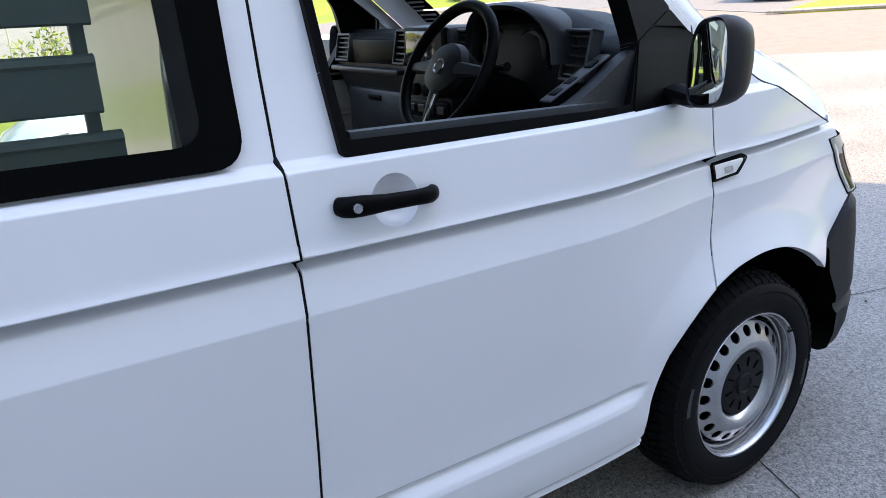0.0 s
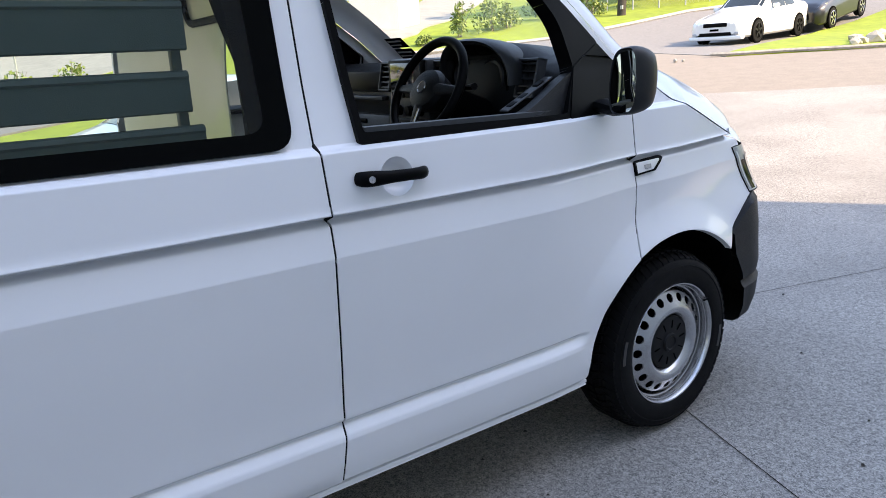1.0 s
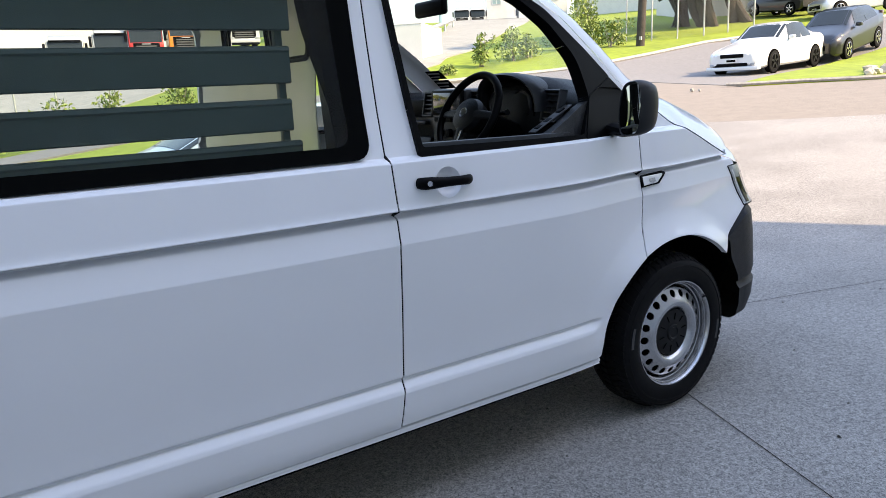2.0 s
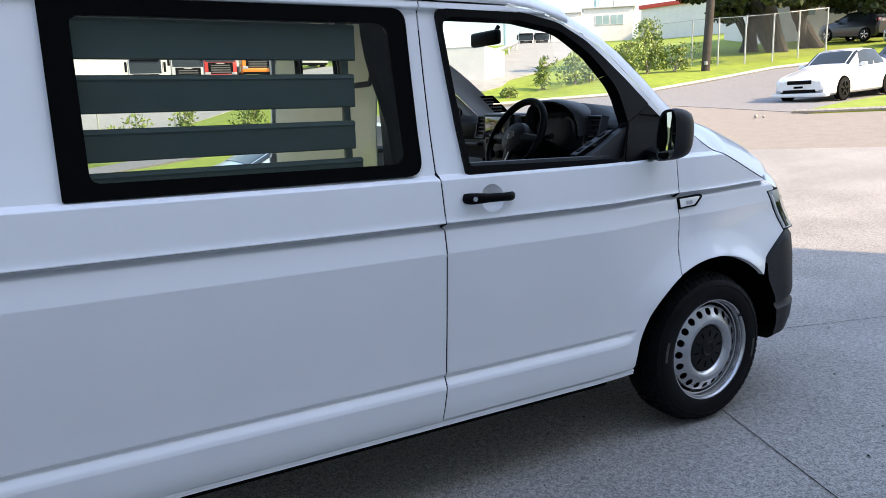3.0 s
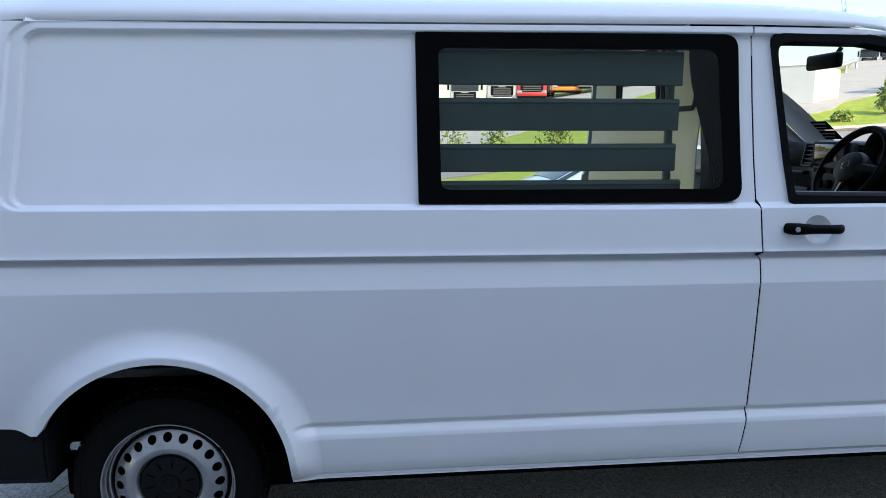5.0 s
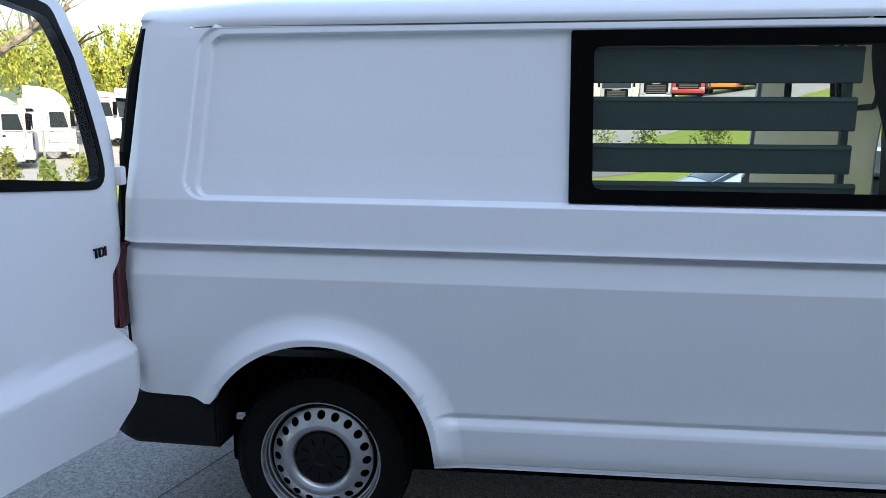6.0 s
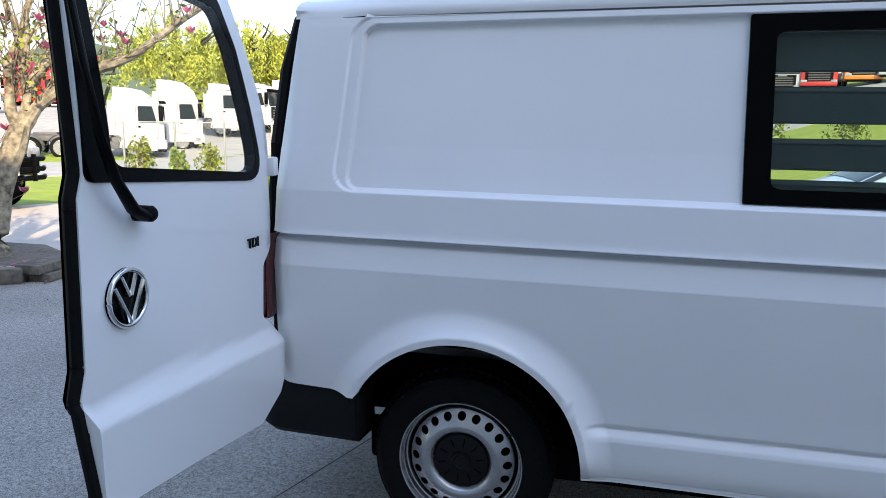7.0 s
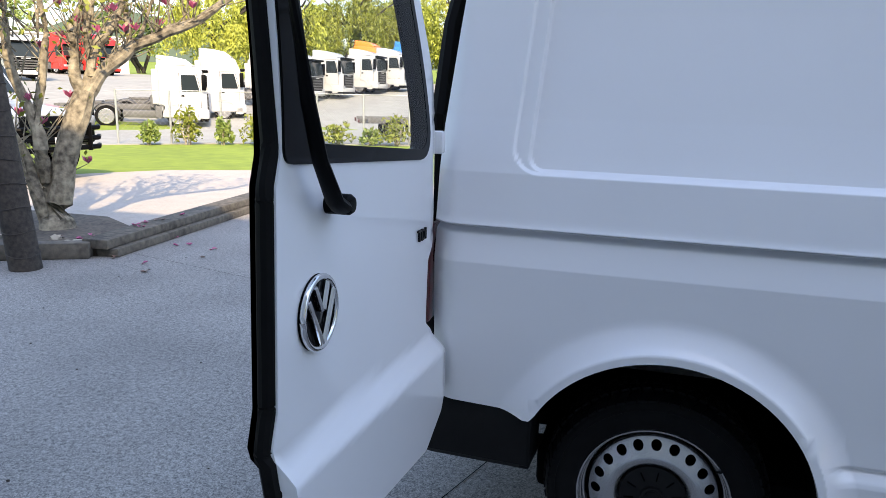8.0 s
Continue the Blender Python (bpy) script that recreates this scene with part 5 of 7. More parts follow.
YARD = [(-10.5, -14), (12, -14), (12.5, 1.0), tuple(spot(25, 14.5).xy), tuple(spot(37, 14).xy), tuple(spot(50, 11.5).xy), (2.0, 7.2), (-8.2, 6.6), (-8.05, 3.10), (-8.9, 2.55), (-11, 2.2), (-16, 1.6), (-16, -14)]
overlay("concrete_yard", YARD, CONCRETE, 0.0, "exposed aggregate concrete yard")
overlay("driveway_1", [(13.5, 0.0), tuple(spot(18, 21.3).xy)] + ring((27, 20.05), (34, 19.6), (36, 20.3), (45, 24.5), (55, 21), (60, 15)) + [(2.0, 7.2), tuple(spot(50, 11.5).xy), tuple(spot(37, 14).xy), tuple(spot(25, 14.5).xy), (12.5, 1.0)],
        APRON, -0.012, "worn pinkish-grey asphalt driveway")
overlay("driveway_2", ring((60, 15), (70, 11.5), (95, 11.5), (108, 12.5), (115, 14), (130, 14.6), (150, 14)) + [(-24, -1), (-16, 1.6), (-11, 2.2), (-8.9, 2.55), (-8.05, 3.10), (-8.2, 6.6), (2.0, 7.2)],
        APRON_PALE, -0.012, "paler stretch of driveway behind the planting bed")
overlay("street", ring((34, 19.75), (36, 20.4), (45, 24.6), (55, 21.1), (60, 15.1), (66, 17.5), (78, 19.5), (90, 20), (90, 23.5), (75, 24), (62, 25), (52, 27.5), (45, 29), (43, 29.8), (36.5, 33), (28, 38), (20, 46), (10, 60), (8, 50), (18, 37), (24.3, 30.6), (28.1, 26.8), (31.5, 22.4), (33.4, 20.3)), ASPHALT, -0.006, "grey asphalt street climbing past the yard")
overlay("truck_yard", ring((101, 24.5), (112, 25.5), (122, 26), (134, 25.5), (150, 26), (150, 95), (130, 95), (115, 80), (100, 75), (85, 68), (70, 62), (66, 56), (72, 44), (85, 34)), YARD_GRAVEL, -0.010, "pale sealed truck yard", step=1.6)
overlay("hill_road", ring((62, 30.5), (57.4, 30.5), (56, 31.5), (52.8, 43), (51.1, 54), (49.5, 66), (48.3, 90), (48, 126), (55.8, 126), (55.4, 90), (55.2, 74), (55.6, 60), (57.4, 47), (59.5, 36), (63, 36)), YARD_GRAVEL, -0.004, "pale grey service road up the bank", step=1.6)
overlay("planting_bed", [(-8.10, 3.14), (-8.20, 3.6), (-8.55, 4.1), (-9.2, 4.5), (-10.2, 4.5), (-12.5, 3.8), (-16, 3.1), (-16, 1.62), (-11, 2.22), (-8.92, 2.57)], BARK, 0.05, "bare earth bed with bark and fallen petals", step=0.3)

# saw cuts in the concrete, as thin dark grooves' filler strips
def joint(p, q):
    d = (Vector(q) - Vector(p)).normalized()
    n = Vector((-d.y, d.x)) * 0.0022
    ts = np.linspace(0, 1, 40)
    bm = grid(ts, [-1, 1], lambda t, s: (p[0] + (q[0] - p[0]) * t + n.x * s, p[1] + (q[1] - p[1]) * t + n.y * s, float(height(p[0] + (q[0] - p[0]) * t, p[1] + (q[1] - p[1]) * t)) + 0.004))
    tagged(part("saw_cut", bm, UNDER, None, smooth=False), "dark saw-cut joint in the concrete", "trim", kind="structure")
joint((-7.9, 3.29), (7.0, -0.74))
joint((1.25, 3.0), (-1.30, -3.75))
joint((-3.65, 1.95), (-5.6, -4.5))

# grit and leaf crumbs lying on the concrete
r = np.random.default_rng(31)
gv, gf = [], []
for k in range(260):
    x, y = r.uniform(-7.5, 3.5), r.uniform(-1.6, 3.6)
    s_ = r.uniform(0.003, 0.009)
    b0 = len(gv)
    gv += [(x + s_ * math.cos(a) * r.uniform(0.6, 1.4), y + s_ * math.sin(a), 0.002 + 0.5 * s_ * (i % 2)) for i, a in enumerate(np.linspace(0, 5.2, 5))] + [(x, y, 0.002 + s_)]
    gf += [(b0 + i, b0 + (i + 1) % 5, b0 + 5) for i in range(5)]
me = bpy.data.meshes.new("grit")
me.from_pydata(gv, [], gf)
tagged(link_mesh("grit", me, DARK_TRUNK), "dark grit and leaf crumbs on the concrete", "grit", kind="stuff")

# ---- unseen workshop assumed behind the walk, placed so its shade lies on the van ----
shop = empty("workshop", "tall grey unseen workshop wall, placed for its shade", "building")
shop.matrix_world = Matrix.Translation((7.68, -3.95, 0)) @ Matrix.Rotation(radians(3), 4, "Z") @ Matrix.Translation((-7.68, 3.95, 0))
part("wall", box(-16.0, 7.63, -14.0, -4.0, -0.05, 8.11), WALL_METAL, shop, smooth=False)
part("roof", box(-16.2, 7.68, -14.2, -3.95, 8.11, 8.26), CLAD_GREY, shop, smooth=False)
# pale roller door, assumed and out of view
for x0 in (-13.5,):
    d = part("roller_door", box(x0, x0 + 5.0, -4.02, -3.98, 0.0, 4.6), CLAD_WHITE, shop, smooth=False)
    for k in range(14):
        part("door_slat", box(x0 + 0.05, x0 + 4.95, -3.985, -3.965, 0.10 + k * 0.32, 0.38 + k * 0.32, bevel=0.006, seg=1), CLAD_WHITE, d, smooth=False)

# unseen block, added to darken what the front fender reflects
shed = empty("neighbour_shed", "unseen grey block added to darken the van's reflections", "building")
part("wall", box(22.0, 44.0, -20.0, -7.0, -0.2, 7.8), WALL_METAL, shed, smooth=False)
part("roof", box(21.8, 44.2, -20.2, -6.8, 7.8, 8.0), CLAD_GREY, shed, smooth=False)

rng = np.random.default_rng(7)


def leaves(name, centres, size, material, parent, seed, hang=0.0, aspect=0.5, label=""):
    """Many small leaf blades at the centres, one mesh."""
    r = np.random.default_rng(seed)
    n = len(centres)
    a = r.normal(size=(n, 3))
    if hang > 0:
        a = a * (1 - hang) + np.array([0, 0, -1.0]) * hang
    a /= np.linalg.norm(a, axis=1)[:, None]
    b = np.cross(a, r.normal(size=(n, 3)))
    b /= np.linalg.norm(b, axis=1)[:, None] + 1e-9
    s = size * r.uniform(0.6, 1.4, n)[:, None]
    c = np.asarray(centres)
    v = np.empty((n * 4, 3))
    v[0::4], v[1::4], v[2::4], v[3::4] = c - a * s, c + b * s * aspect, c + a * s, c - b * s * aspect
    me = bpy.data.meshes.new(name)
    me.from_pydata(v.tolist(), [], np.arange(n * 4).reshape(-1, 4).tolist())
    ob = link_mesh(name, me, material, parent)
    ob["kind"] = "stuff"
    if label:
        tagged(ob, label)
    return ob


def cloud(blobs, n, seed, shell=0.55):
    """Points scattered in ellipsoid blobs (centre, radii), fuller towards their skins."""
    r = np.random.default_rng(seed)
    out = []
    vol = np.array([b[1][0] * b[1][1] * b[1][2] for b in blobs])
    for (c, rad), k in zip(blobs, np.maximum(1, (n * vol / vol.sum()).astype(int))):
        d = r.normal(size=(k, 3))
        d /= np.linalg.norm(d, axis=1)[:, None]
        d *= r.uniform(0, 1, (k, 1)) ** (1 / 3) * (1 - shell) + shell * r.uniform(0.75, 1.05, (k, 1))
        out.append(np.asarray(c) + d * np.asarray(rad))
    return np.concatenate(out)


def limb(p, q, r0, r1, seed, bend=0.08, n=14, bm=None):
    """A tapered, gently crooked, knobbly limb from p to q."""
    r = np.random.default_rng(seed)
    p, q = Vector(p), Vector(q)
    l = (q - p).length
    waves = [(Vector(r.normal(size=3)) * bend * l * 0.8 / f, f, r.uniform(0, 3)) for f in (1, 2.3, 4.1)]
    pts, rad = [], []
    for k in range(n + 1):
        u = k / n
        pts.append(p.lerp(q, u) + sum((w * math.sin(math.pi * f * u + ph) for w, f, ph in waves), Vector()) * math.sin(math.pi * u))
        rad.append((r0 + (r1 - r0) * u) * (1 + 0.10 * math.sin(9 * u + seed) + r.uniform(-0.05, 0.05)))
    return tube(pts, rad, 10, bm=bm)


# ---- near the yard's edge: flowering tree, post, sleepers ----
def magnolia():
    base = Vector((-9.20, 3.80, 0.0))
    t = empty("magnolia_tree", "magnolia with mottled pale bark, bare limbs and pink flowers", "tree", at=base)
    bm = tube([(0, 0, -0.05), (0.0, 0.0, 0.15), (0.02, 0.02, 0.30), (0.06, 0.05, 0.50), (0.08, 0.07, 0.67), (0.14, 0.13, 0.95), (0.20, 0.19, 1.17), (0.26, 0.24, 1.40)], [0.20, 0.15, 0.125, 0.115, 0.112, 0.108, 0.115, 0.10], 20)
    rr = np.random.default_rng(8)
    for v in bm.verts:
        v.co += Vector(rr.normal(size=3)) * 0.007
    part("trunk", bm, TRUNK, t)
    ends = []
    def L(p, q, r0, r1, s, bend=0.06):
        part("limb", limb(p, q, r0, r1, s, bend), TRUNK, t)
        ends.append((Vector(p), Vector(q)))
    # the long limb that reaches over the yard, and the upright ones
    L((0.24, 0.22, 1.33), (0.62, 0.53, 1.87), 0.072, 0.066, 1)
    L((0.61, 0.52, 1.85), (1.12, 0.90, 2.12), 0.060, 0.047, 2, 0.03)
    L((1.12, 0.90, 2.12), (1.80, 1.32, 2.72), 0.046, 0.028, 3, 0.03)
    L((0.60, 0.52, 1.86), (0.52, 0.60, 2.7), 0.034, 0.012, 4)
    L((0.66, 0.55, 1.88), (0.85, 0.95, 2.8), 0.022, 0.009, 14)
    L((0.24, 0.22, 1.34), (0.19, 0.20, 1.95), 0.058, 0.050, 5)
    L((0.19, 0.20, 1.95), (0.12, 0.35, 3.0), 0.048, 0.017, 6)
    L((0.27, 0.25, 1.36), (0.33, 0.32, 2.30), 0.052, 0.044, 7)
    L((0.33, 0.32, 2.30), (0.45, 0.5, 3.4), 0.043, 0.015, 8)
    L((0.30, 0.27, 1.40), (0.56, 0.50, 2.32), 0.052, 0.044, 15)
    L((0.56, 0.50, 2.32), (0.80, 0.62, 3.2), 0.042, 0.016, 16)
    L((-0.03, -0.03, 0.10), (-0.10, -0.08, 1.15), 0.075, 0.055, 9)
    L((-0.10, -0.08, 1.15), (-0.22, -0.20, 2.4), 0.053, 0.030, 10)
    L((-0.09, -0.07, 1.0), (0.06, 0.0, 2.4), 0.046, 0.022, 11)
    L((-0.05, -0.10, 0.12), (-0.30, -0.34, 1.4), 0.060, 0.042, 12)
    L((-0.30, -0.34, 1.4), (-0.22, -0.42, 2.9), 0.040, 0.015, 13)
    L((-0.28, -0.30, 1.2), (-0.55, -0.55, 2.6), 0.036, 0.013, 17)
    r = np.random.default_rng(21)
    tips, bm = [], bmesh.new()
    for i in range(330):
        p, q = ends[r.integers(len(ends))]
        s = p.lerp(q, r.uniform(0.25, 1.0))
        e = s + Vector((r.normal() * 0.22, r.normal() * 0.22, abs(r.normal()) * 0.40 + 0.08))
        m = s.lerp(e, 0.5) + Vector(r.normal(size=3)) * 0.03
        tube([s, m, e], [0.009, 0.006, 0.0035], 5, bm=bm)
        tips.append(e)
    tw = part("twig_growth", bm, TRUNK, t)
    tw["kind"] = "stuff"
    for i in range(90):
        e = tips[i * 3]
        fl = bmesh.new()
        for k in range(6):
            a = 2 * math.pi * k / 6 + r.uniform(-0.3, 0.3)
            o = r.uniform(0.25, 0.75)
            d = Vector((math.cos(a) * o, math.sin(a) * o, 0.75))
            sdir = Vector((-math.sin(a), math.cos(a), 0))
            w = 0.030
            vs = [fl.verts.new(e), fl.verts.new(e + d * 0.045 + sdir * w), fl.verts.new(e + d * 0.105), fl.verts.new(e + d * 0.045 - sdir * w)]
            fl.faces.new(vs)
        part("flower", fl, PETAL, t)
    lp = np.concatenate([np.asarray(e) + r.normal(size=(3, 3)) * 0.07 for e in tips])
    leaves("young_leaves", lp, 0.034, LEAF_LIME, t, 5)
    return t


LEAF_LIME = mat("young_leaf", (0.22, 0.24, 0.03), 0.6, second=(0.14, 0.17, 0.02), scale=8)
magnolia()

# leaning timber post with wire wound round it
post = empty("timber_post", "dark weathered leaning post with wire wound round it", "post", at=(-8.31, 2.52, 0.0))
part("post_body", tube([(0.04, 0, -0.02), (-0.06, 0.0, 0.8), (-0.18, 0.0, 1.8), (-0.32, 0.0, 3.0)], [0.122, 0.115, 0.108, 0.10], 16), POST_WOOD, post)
for k in range(9):
    z = 0.12 + 0.19 * k
    cx = 0.04 - 0.122 * z
    part("wire", tube([(cx + (0.124 - 0.007 * z) * math.cos(a), (0.124 - 0.007 * z) * math.sin(a), z + 0.012 * math.sin(2 * a + k)) for a in np.linspace(0, 2 * math.pi, 21)], 0.004, 5, caps=False), OLD_WIRE, post)


def sleeper(name, p, q, w, h, z0, label):
    p, q = Vector((*p, 0)), Vector((*q, 0))
    l = (q - p).length
    ob = part(name, box(0, l, -w / 2, w / 2, 0, h, bevel=0.012), SLEEPER)
    ob.matrix_world = Matrix.Translation((p.x, p.y, z0)) @ Matrix.Rotation(math.atan2(q.y - p.y, q.x - p.x), 4, "Z")
    return tagged(ob, label, "sleeper", "sleepers edging the bed")


sleeper("timber_sleeper", (-7.99, 3.10), (-8.25, 6.45), 0.22, 0.075, 0.0, "weathered timber sleeper edging the yard")
sleeper("timber_sleeper", (-8.06, 3.04), (-8.34, 6.45), 0.25, 0.085, 0.075, "upper weathered timber sleeper lying on another")
sleeper("timber_sleeper", (-8.86, 2.62), (-8.10, 3.04), 0.14, 0.14, 0.0, "short weathered timber sleeper edging the bed")
sleeper("timber_sleeper", (-11.2, 2.26), (-8.92, 2.60), 0.14, 0.12, 0.0, "long weathered timber sleeper edging the bed")
r = np.random.default_rng(3)
for k in range(22):
    x, y, z = r.uniform(-8.0, -6.6), r.uniform(2.6, 4.6), 0.0
    if k > 10:
        x, y, z = r.uniform(-8.8, -8.3), r.uniform(3.0, 3.6), 0.055
    if k > 16:
        y = r.uniform(3.6, 4.8)
        x, z = -8.06 - 0.082 * (y - 3.04) + r.uniform(-0.08, 0.08), 0.162
    bm = bmesh.new()
    for i in range(3):
        a0, s = r.uniform(0, 6), r.uniform(0.030, 0.055)
        d = Vector((math.cos(a0), math.sin(a0), 0))
        n_ = Vector((-d.y, d.x, 0)) * s * 0.45
        o = Vector((r.normal() * 0.012, r.normal() * 0.012, 0.004 + 0.004 * i))
        m_ = o + d * s
        row_ = [[o - d * 0.2 * s, o], [m_ * 0.6 + o * 0.4 - n_ + Vector((0, 0, 0.012)), m_ * 0.6 + o * 0.4], [m_ * 0.6 + o * 0.4 + n_ + Vector((0, 0, 0.012)), m_ + Vector((0, 0, 0.010))]]
        v0, v1, v2, v3, v4 = (bm.verts.new(p_) for p_ in (row_[0][0], row_[1][0], row_[2][1], row_[2][0], row_[1][1]))
        bm.faces.new((v0, v1, v4))
        bm.faces.new((v1, v2, v4))
        bm.faces.new((v2, v3, v4))
        bm.faces.new((v3, v0, v4))
    p = part("fallen_petal", bm, PETAL if k % 4 else PETAL_DRY)
    p.location = (x, y, z)
    tagged(p, "fallen pink magnolia petal on the ground" if k % 4 else "browned dry magnolia petal on the ground", "petal", "fallen petals")
for k in range(12):
    bm = bmesh.new()
    bmesh.ops.create_icosphere(bm, subdivisions=1, radius=0.05)
    for v in bm.verts:
        v.co += Vector(r.normal(size=3)) * 0.010
        v.co.z *= 0.55
    p = part("stone", bm, ROCK)
    p.location = (r.uniform(-9.3, -8.4), r.uniform(2.95, 3.5), 0.065)
    tagged(p, "small pale stone in the bed", "stone", "stones in the bed")


# ---- vehicles ----
def wheel_parts(parent, x, y, rad, width, rim_mat, outward, label=""):
    s = -1 if outward < 0 else 1
    w = part("wheel", lathe([(rad * 0.66, s * 0.0), (rad * 0.97, s * -0.01), (rad, s * -0.04), (rad, -s * (width - 0.03)), (rad * 0.9, -s * width)], 28), TYRE, parent)
    w.location = (x, y, rad)
    bm = lathe([(0.0, s * -0.015), (rad * 0.16, s * -0.012), (rad * 0.2, s * -0.03), (rad * 0.62, s * -0.035), (rad * 0.66, s * 0.004), (rad * 0.70, s * 0.0)], 28)
    part("rim", bm, rim_mat, w)
    bm = bmesh.new()
    for k in range(5):
        merge(bm, box(-0.028, 0.028, -0.028 if s > 0 else -0.006, 0.006 if s > 0 else 0.028, rad * 0.12, rad * 0.64), Matrix.Rotation(2 * math.pi * k / 5, 4, "Y"))
    part("spokes", bm, rim_mat, w, smooth=False)
    return w


def car(name, label, m, paint, length, width, keys, wheels, rim, wr=0.315, plate=True, category="car", trim_mat=None):
    """A car with its nose at -x. keys: rows of (x, bottom z, belt z, top z, half-width factor, roof half-width factor)."""
    c = empty(name, label, category)
    ks = np.array(keys)
    hw = width / 2
    def prof(x):
        return [float(np.interp(x, ks[:, 0], ks[:, i])) for i in range(1, 6)]
    def pt(x, i, off=0.0):
        zb, zbelt, zt, f, fr = prof(x)
        w, wr_ = hw * f, hw * fr
        mid = zb + (zbelt - zb) * 0.55
        pts = [(w * 0.90, zb), (w * 0.985, zb + 0.06), (w, mid), (w * 0.975, zbelt - 0.05), (w * 0.93, zbelt), (wr_ + (w * 0.93 - wr_) * 0.45, zbelt + (zt - zbelt) * 0.55), (wr_, zt - 0.05), (wr_ * 0.86, zt - 0.012), (wr_ * 0.4, zt), (0, zt + 0.004)]
        y, z = pts[i]
        return (x, y + off * (1 if i < 7 else 0), z + off * (1 if i >= 5 else 0))
    xs = list(np.linspace(ks[0, 0], ks[-1, 0], 57))
    for s in (1, -1):
        bm = grid(xs, range(10), lambda x, i: (lambda p: (p[0], s * p[1], p[2]))(pt(x, i)))
        ends = bmesh.new()
        for xe in (xs[0], xs[-1]):
            ends.faces.new([ends.verts.new((p[0], s * p[1], p[2])) for p in [pt(xe, i) for i in range(10)] + [(xe, 0, pt(xe, 0)[2])]])
        merge(bm, ends)
        part("body", bm, paint, c, angle=40)
        for wx in wheels:
            # flat dark disc on the body in place of the shaded wheel opening
            bm = lathe([(0.0, s * (hw + 0.004)), (wr + 0.035, s * (hw + 0.004)), (wr + 0.05, s * (hw - 0.02))], 28)
            bmesh.ops.transform(bm, matrix=Matrix.Translation((wx, 0, wr)), verts=bm.verts)
            part("wheel_arch", bm, UNDER, c)
            wheel_parts(c, wx, s * (hw + 0.016), wr, 0.2, rim, s)
    return c, prof, pt


def pane_on(c, pt, x0, x1, i0, i1, both=True, off=0.006, name="side_glass", n=8, shear=0.0):
    for s in ((1, -1) if both else (1,)):
        def f(u, v):
            i = i0 + v * (i1 - i0)
            k = min(int(i), i1 - 1)
            x = x0 + u * (x1 - x0) + shear * v
            a, b = Vector(pt(x, k, off)), Vector(pt(x, k + 1, off))
            p = a.lerp(b, i - k)
            return (p.x, s * p.y, p.z)
        part(name, grid(np.linspace(0, 1, n), np.linspace(0, 1, 5), f), CAR_GLASS, c)


def on_slope(front, rear):
    """A pose with the nose (-x) at one place and the tail at another, both on the ground."""
    f, r_ = Vector(front), Vector(rear)
    x = (r_ - f).normalized()
    y = Vector((0, 0, 1)).cross(x).normalized()
    z = x.cross(y)
    m = Matrix((x, y, z)).transposed().to_4x4()
    m.translation = f
    return m


def place_car(c, az, dist, heading, wb, x_front):
    """Puts the front axle (at x_front in the car) at a bearing and distance; heading: the bearing of its nose."""
    p = spot(az, dist)
    d = Vector((-math.cos(radians(heading)), -math.sin(radians(heading))))
    q = Vector((p.x + d.x * wb, p.y + d.y * wb, 0))
    q.z = float(height(q.x, q.y))
    c.matrix_world = on_slope(p, q) @ Matrix.Translation((-x_front, 0, 0))


def plate_on(c, x, z, w=0.36, h=0.12):
    part("number_plate", box(x - 0.012, x, -w / 2, w / 2, z - h / 2, z + h / 2, bevel=0.004, seg=1), WHITE_LENS, c)
    part("plate_bar", box(x - 0.016, x - 0.011, -w * 0.38, w * 0.38, z - 0.03, z + 0.03), UNDER, c)


SEDAN = [(0.0, 0.30, 0.58, 0.60, 0.72, 0.60), (0.05, 0.20, 0.62, 0.66, 0.86, 0.70), (0.25, 0.17, 0.66, 0.74, 0.95, 0.75), (0.75, 0.17, 0.74, 0.84, 1.0, 0.78), (1.30, 0.17, 0.83, 0.93, 1.0, 0.78), (1.40, 0.17, 0.85, 0.98, 1.0, 0.76),
         (2.05, 0.17, 0.90, 1.37, 1.0, 0.70), (2.4, 0.17, 0.92, 1.43, 1.0, 0.71), (3.05, 0.17, 0.94, 1.40, 1.0, 0.70), (3.65, 0.18, 0.97, 1.10, 0.98, 0.66), (3.8, 0.18, 0.97, 1.06, 0.98, 0.70), (4.30, 0.22, 0.93, 1.03, 0.92, 0.74), (4.40, 0.35, 0.80, 0.86, 0.84, 0.70)]
sedan, sp, spt = car("sedan", "white lowered sedan with black wheels parked in the street", None, CAR_WHITE, 4.4, 1.72, SEDAN, (0.85, 3.52), DARK_PLASTIC)
pane_on(sedan, spt, 1.45, 2.08, 6, 9, name="windscreen")
pane_on(sedan, spt, 1.80, 2.62, 4, 6, shear=0.22, name="front_side_glass")
pane_on(sedan, spt, 2.68, 3.30, 4, 6, shear=0.02, name="rear_side_glass")
pane_on(sedan, spt, 3.05, 3.60, 6, 9, name="rear_window")
for s in (1, -1):
    part("headlight", grid(np.linspace(0, 1, 6), np.linspace(0, 1, 4), lambda u, v: (0.06 + 0.26 * u, s * (0.50 + 0.28 * u), 0.53 + 0.10 * v + 0.03 * u)), CLEAR_LENS, sedan)
    part("door_mirror", box(1.72, 1.88, *(sorted((s * 0.84, s * 1.0))), 0.90, 1.02, bevel=0.03), CAR_WHITE, sedan)
    part("fog_lamp", box(0.0, 0.06, *(sorted((s * 0.55, s * 0.70))), 0.27, 0.34, bevel=0.01), CLEAR_LENS, sedan)
part("grille", box(-0.02, 0.05, -0.36, 0.36, 0.50, 0.61, bevel=0.02), BLACK, sedan)
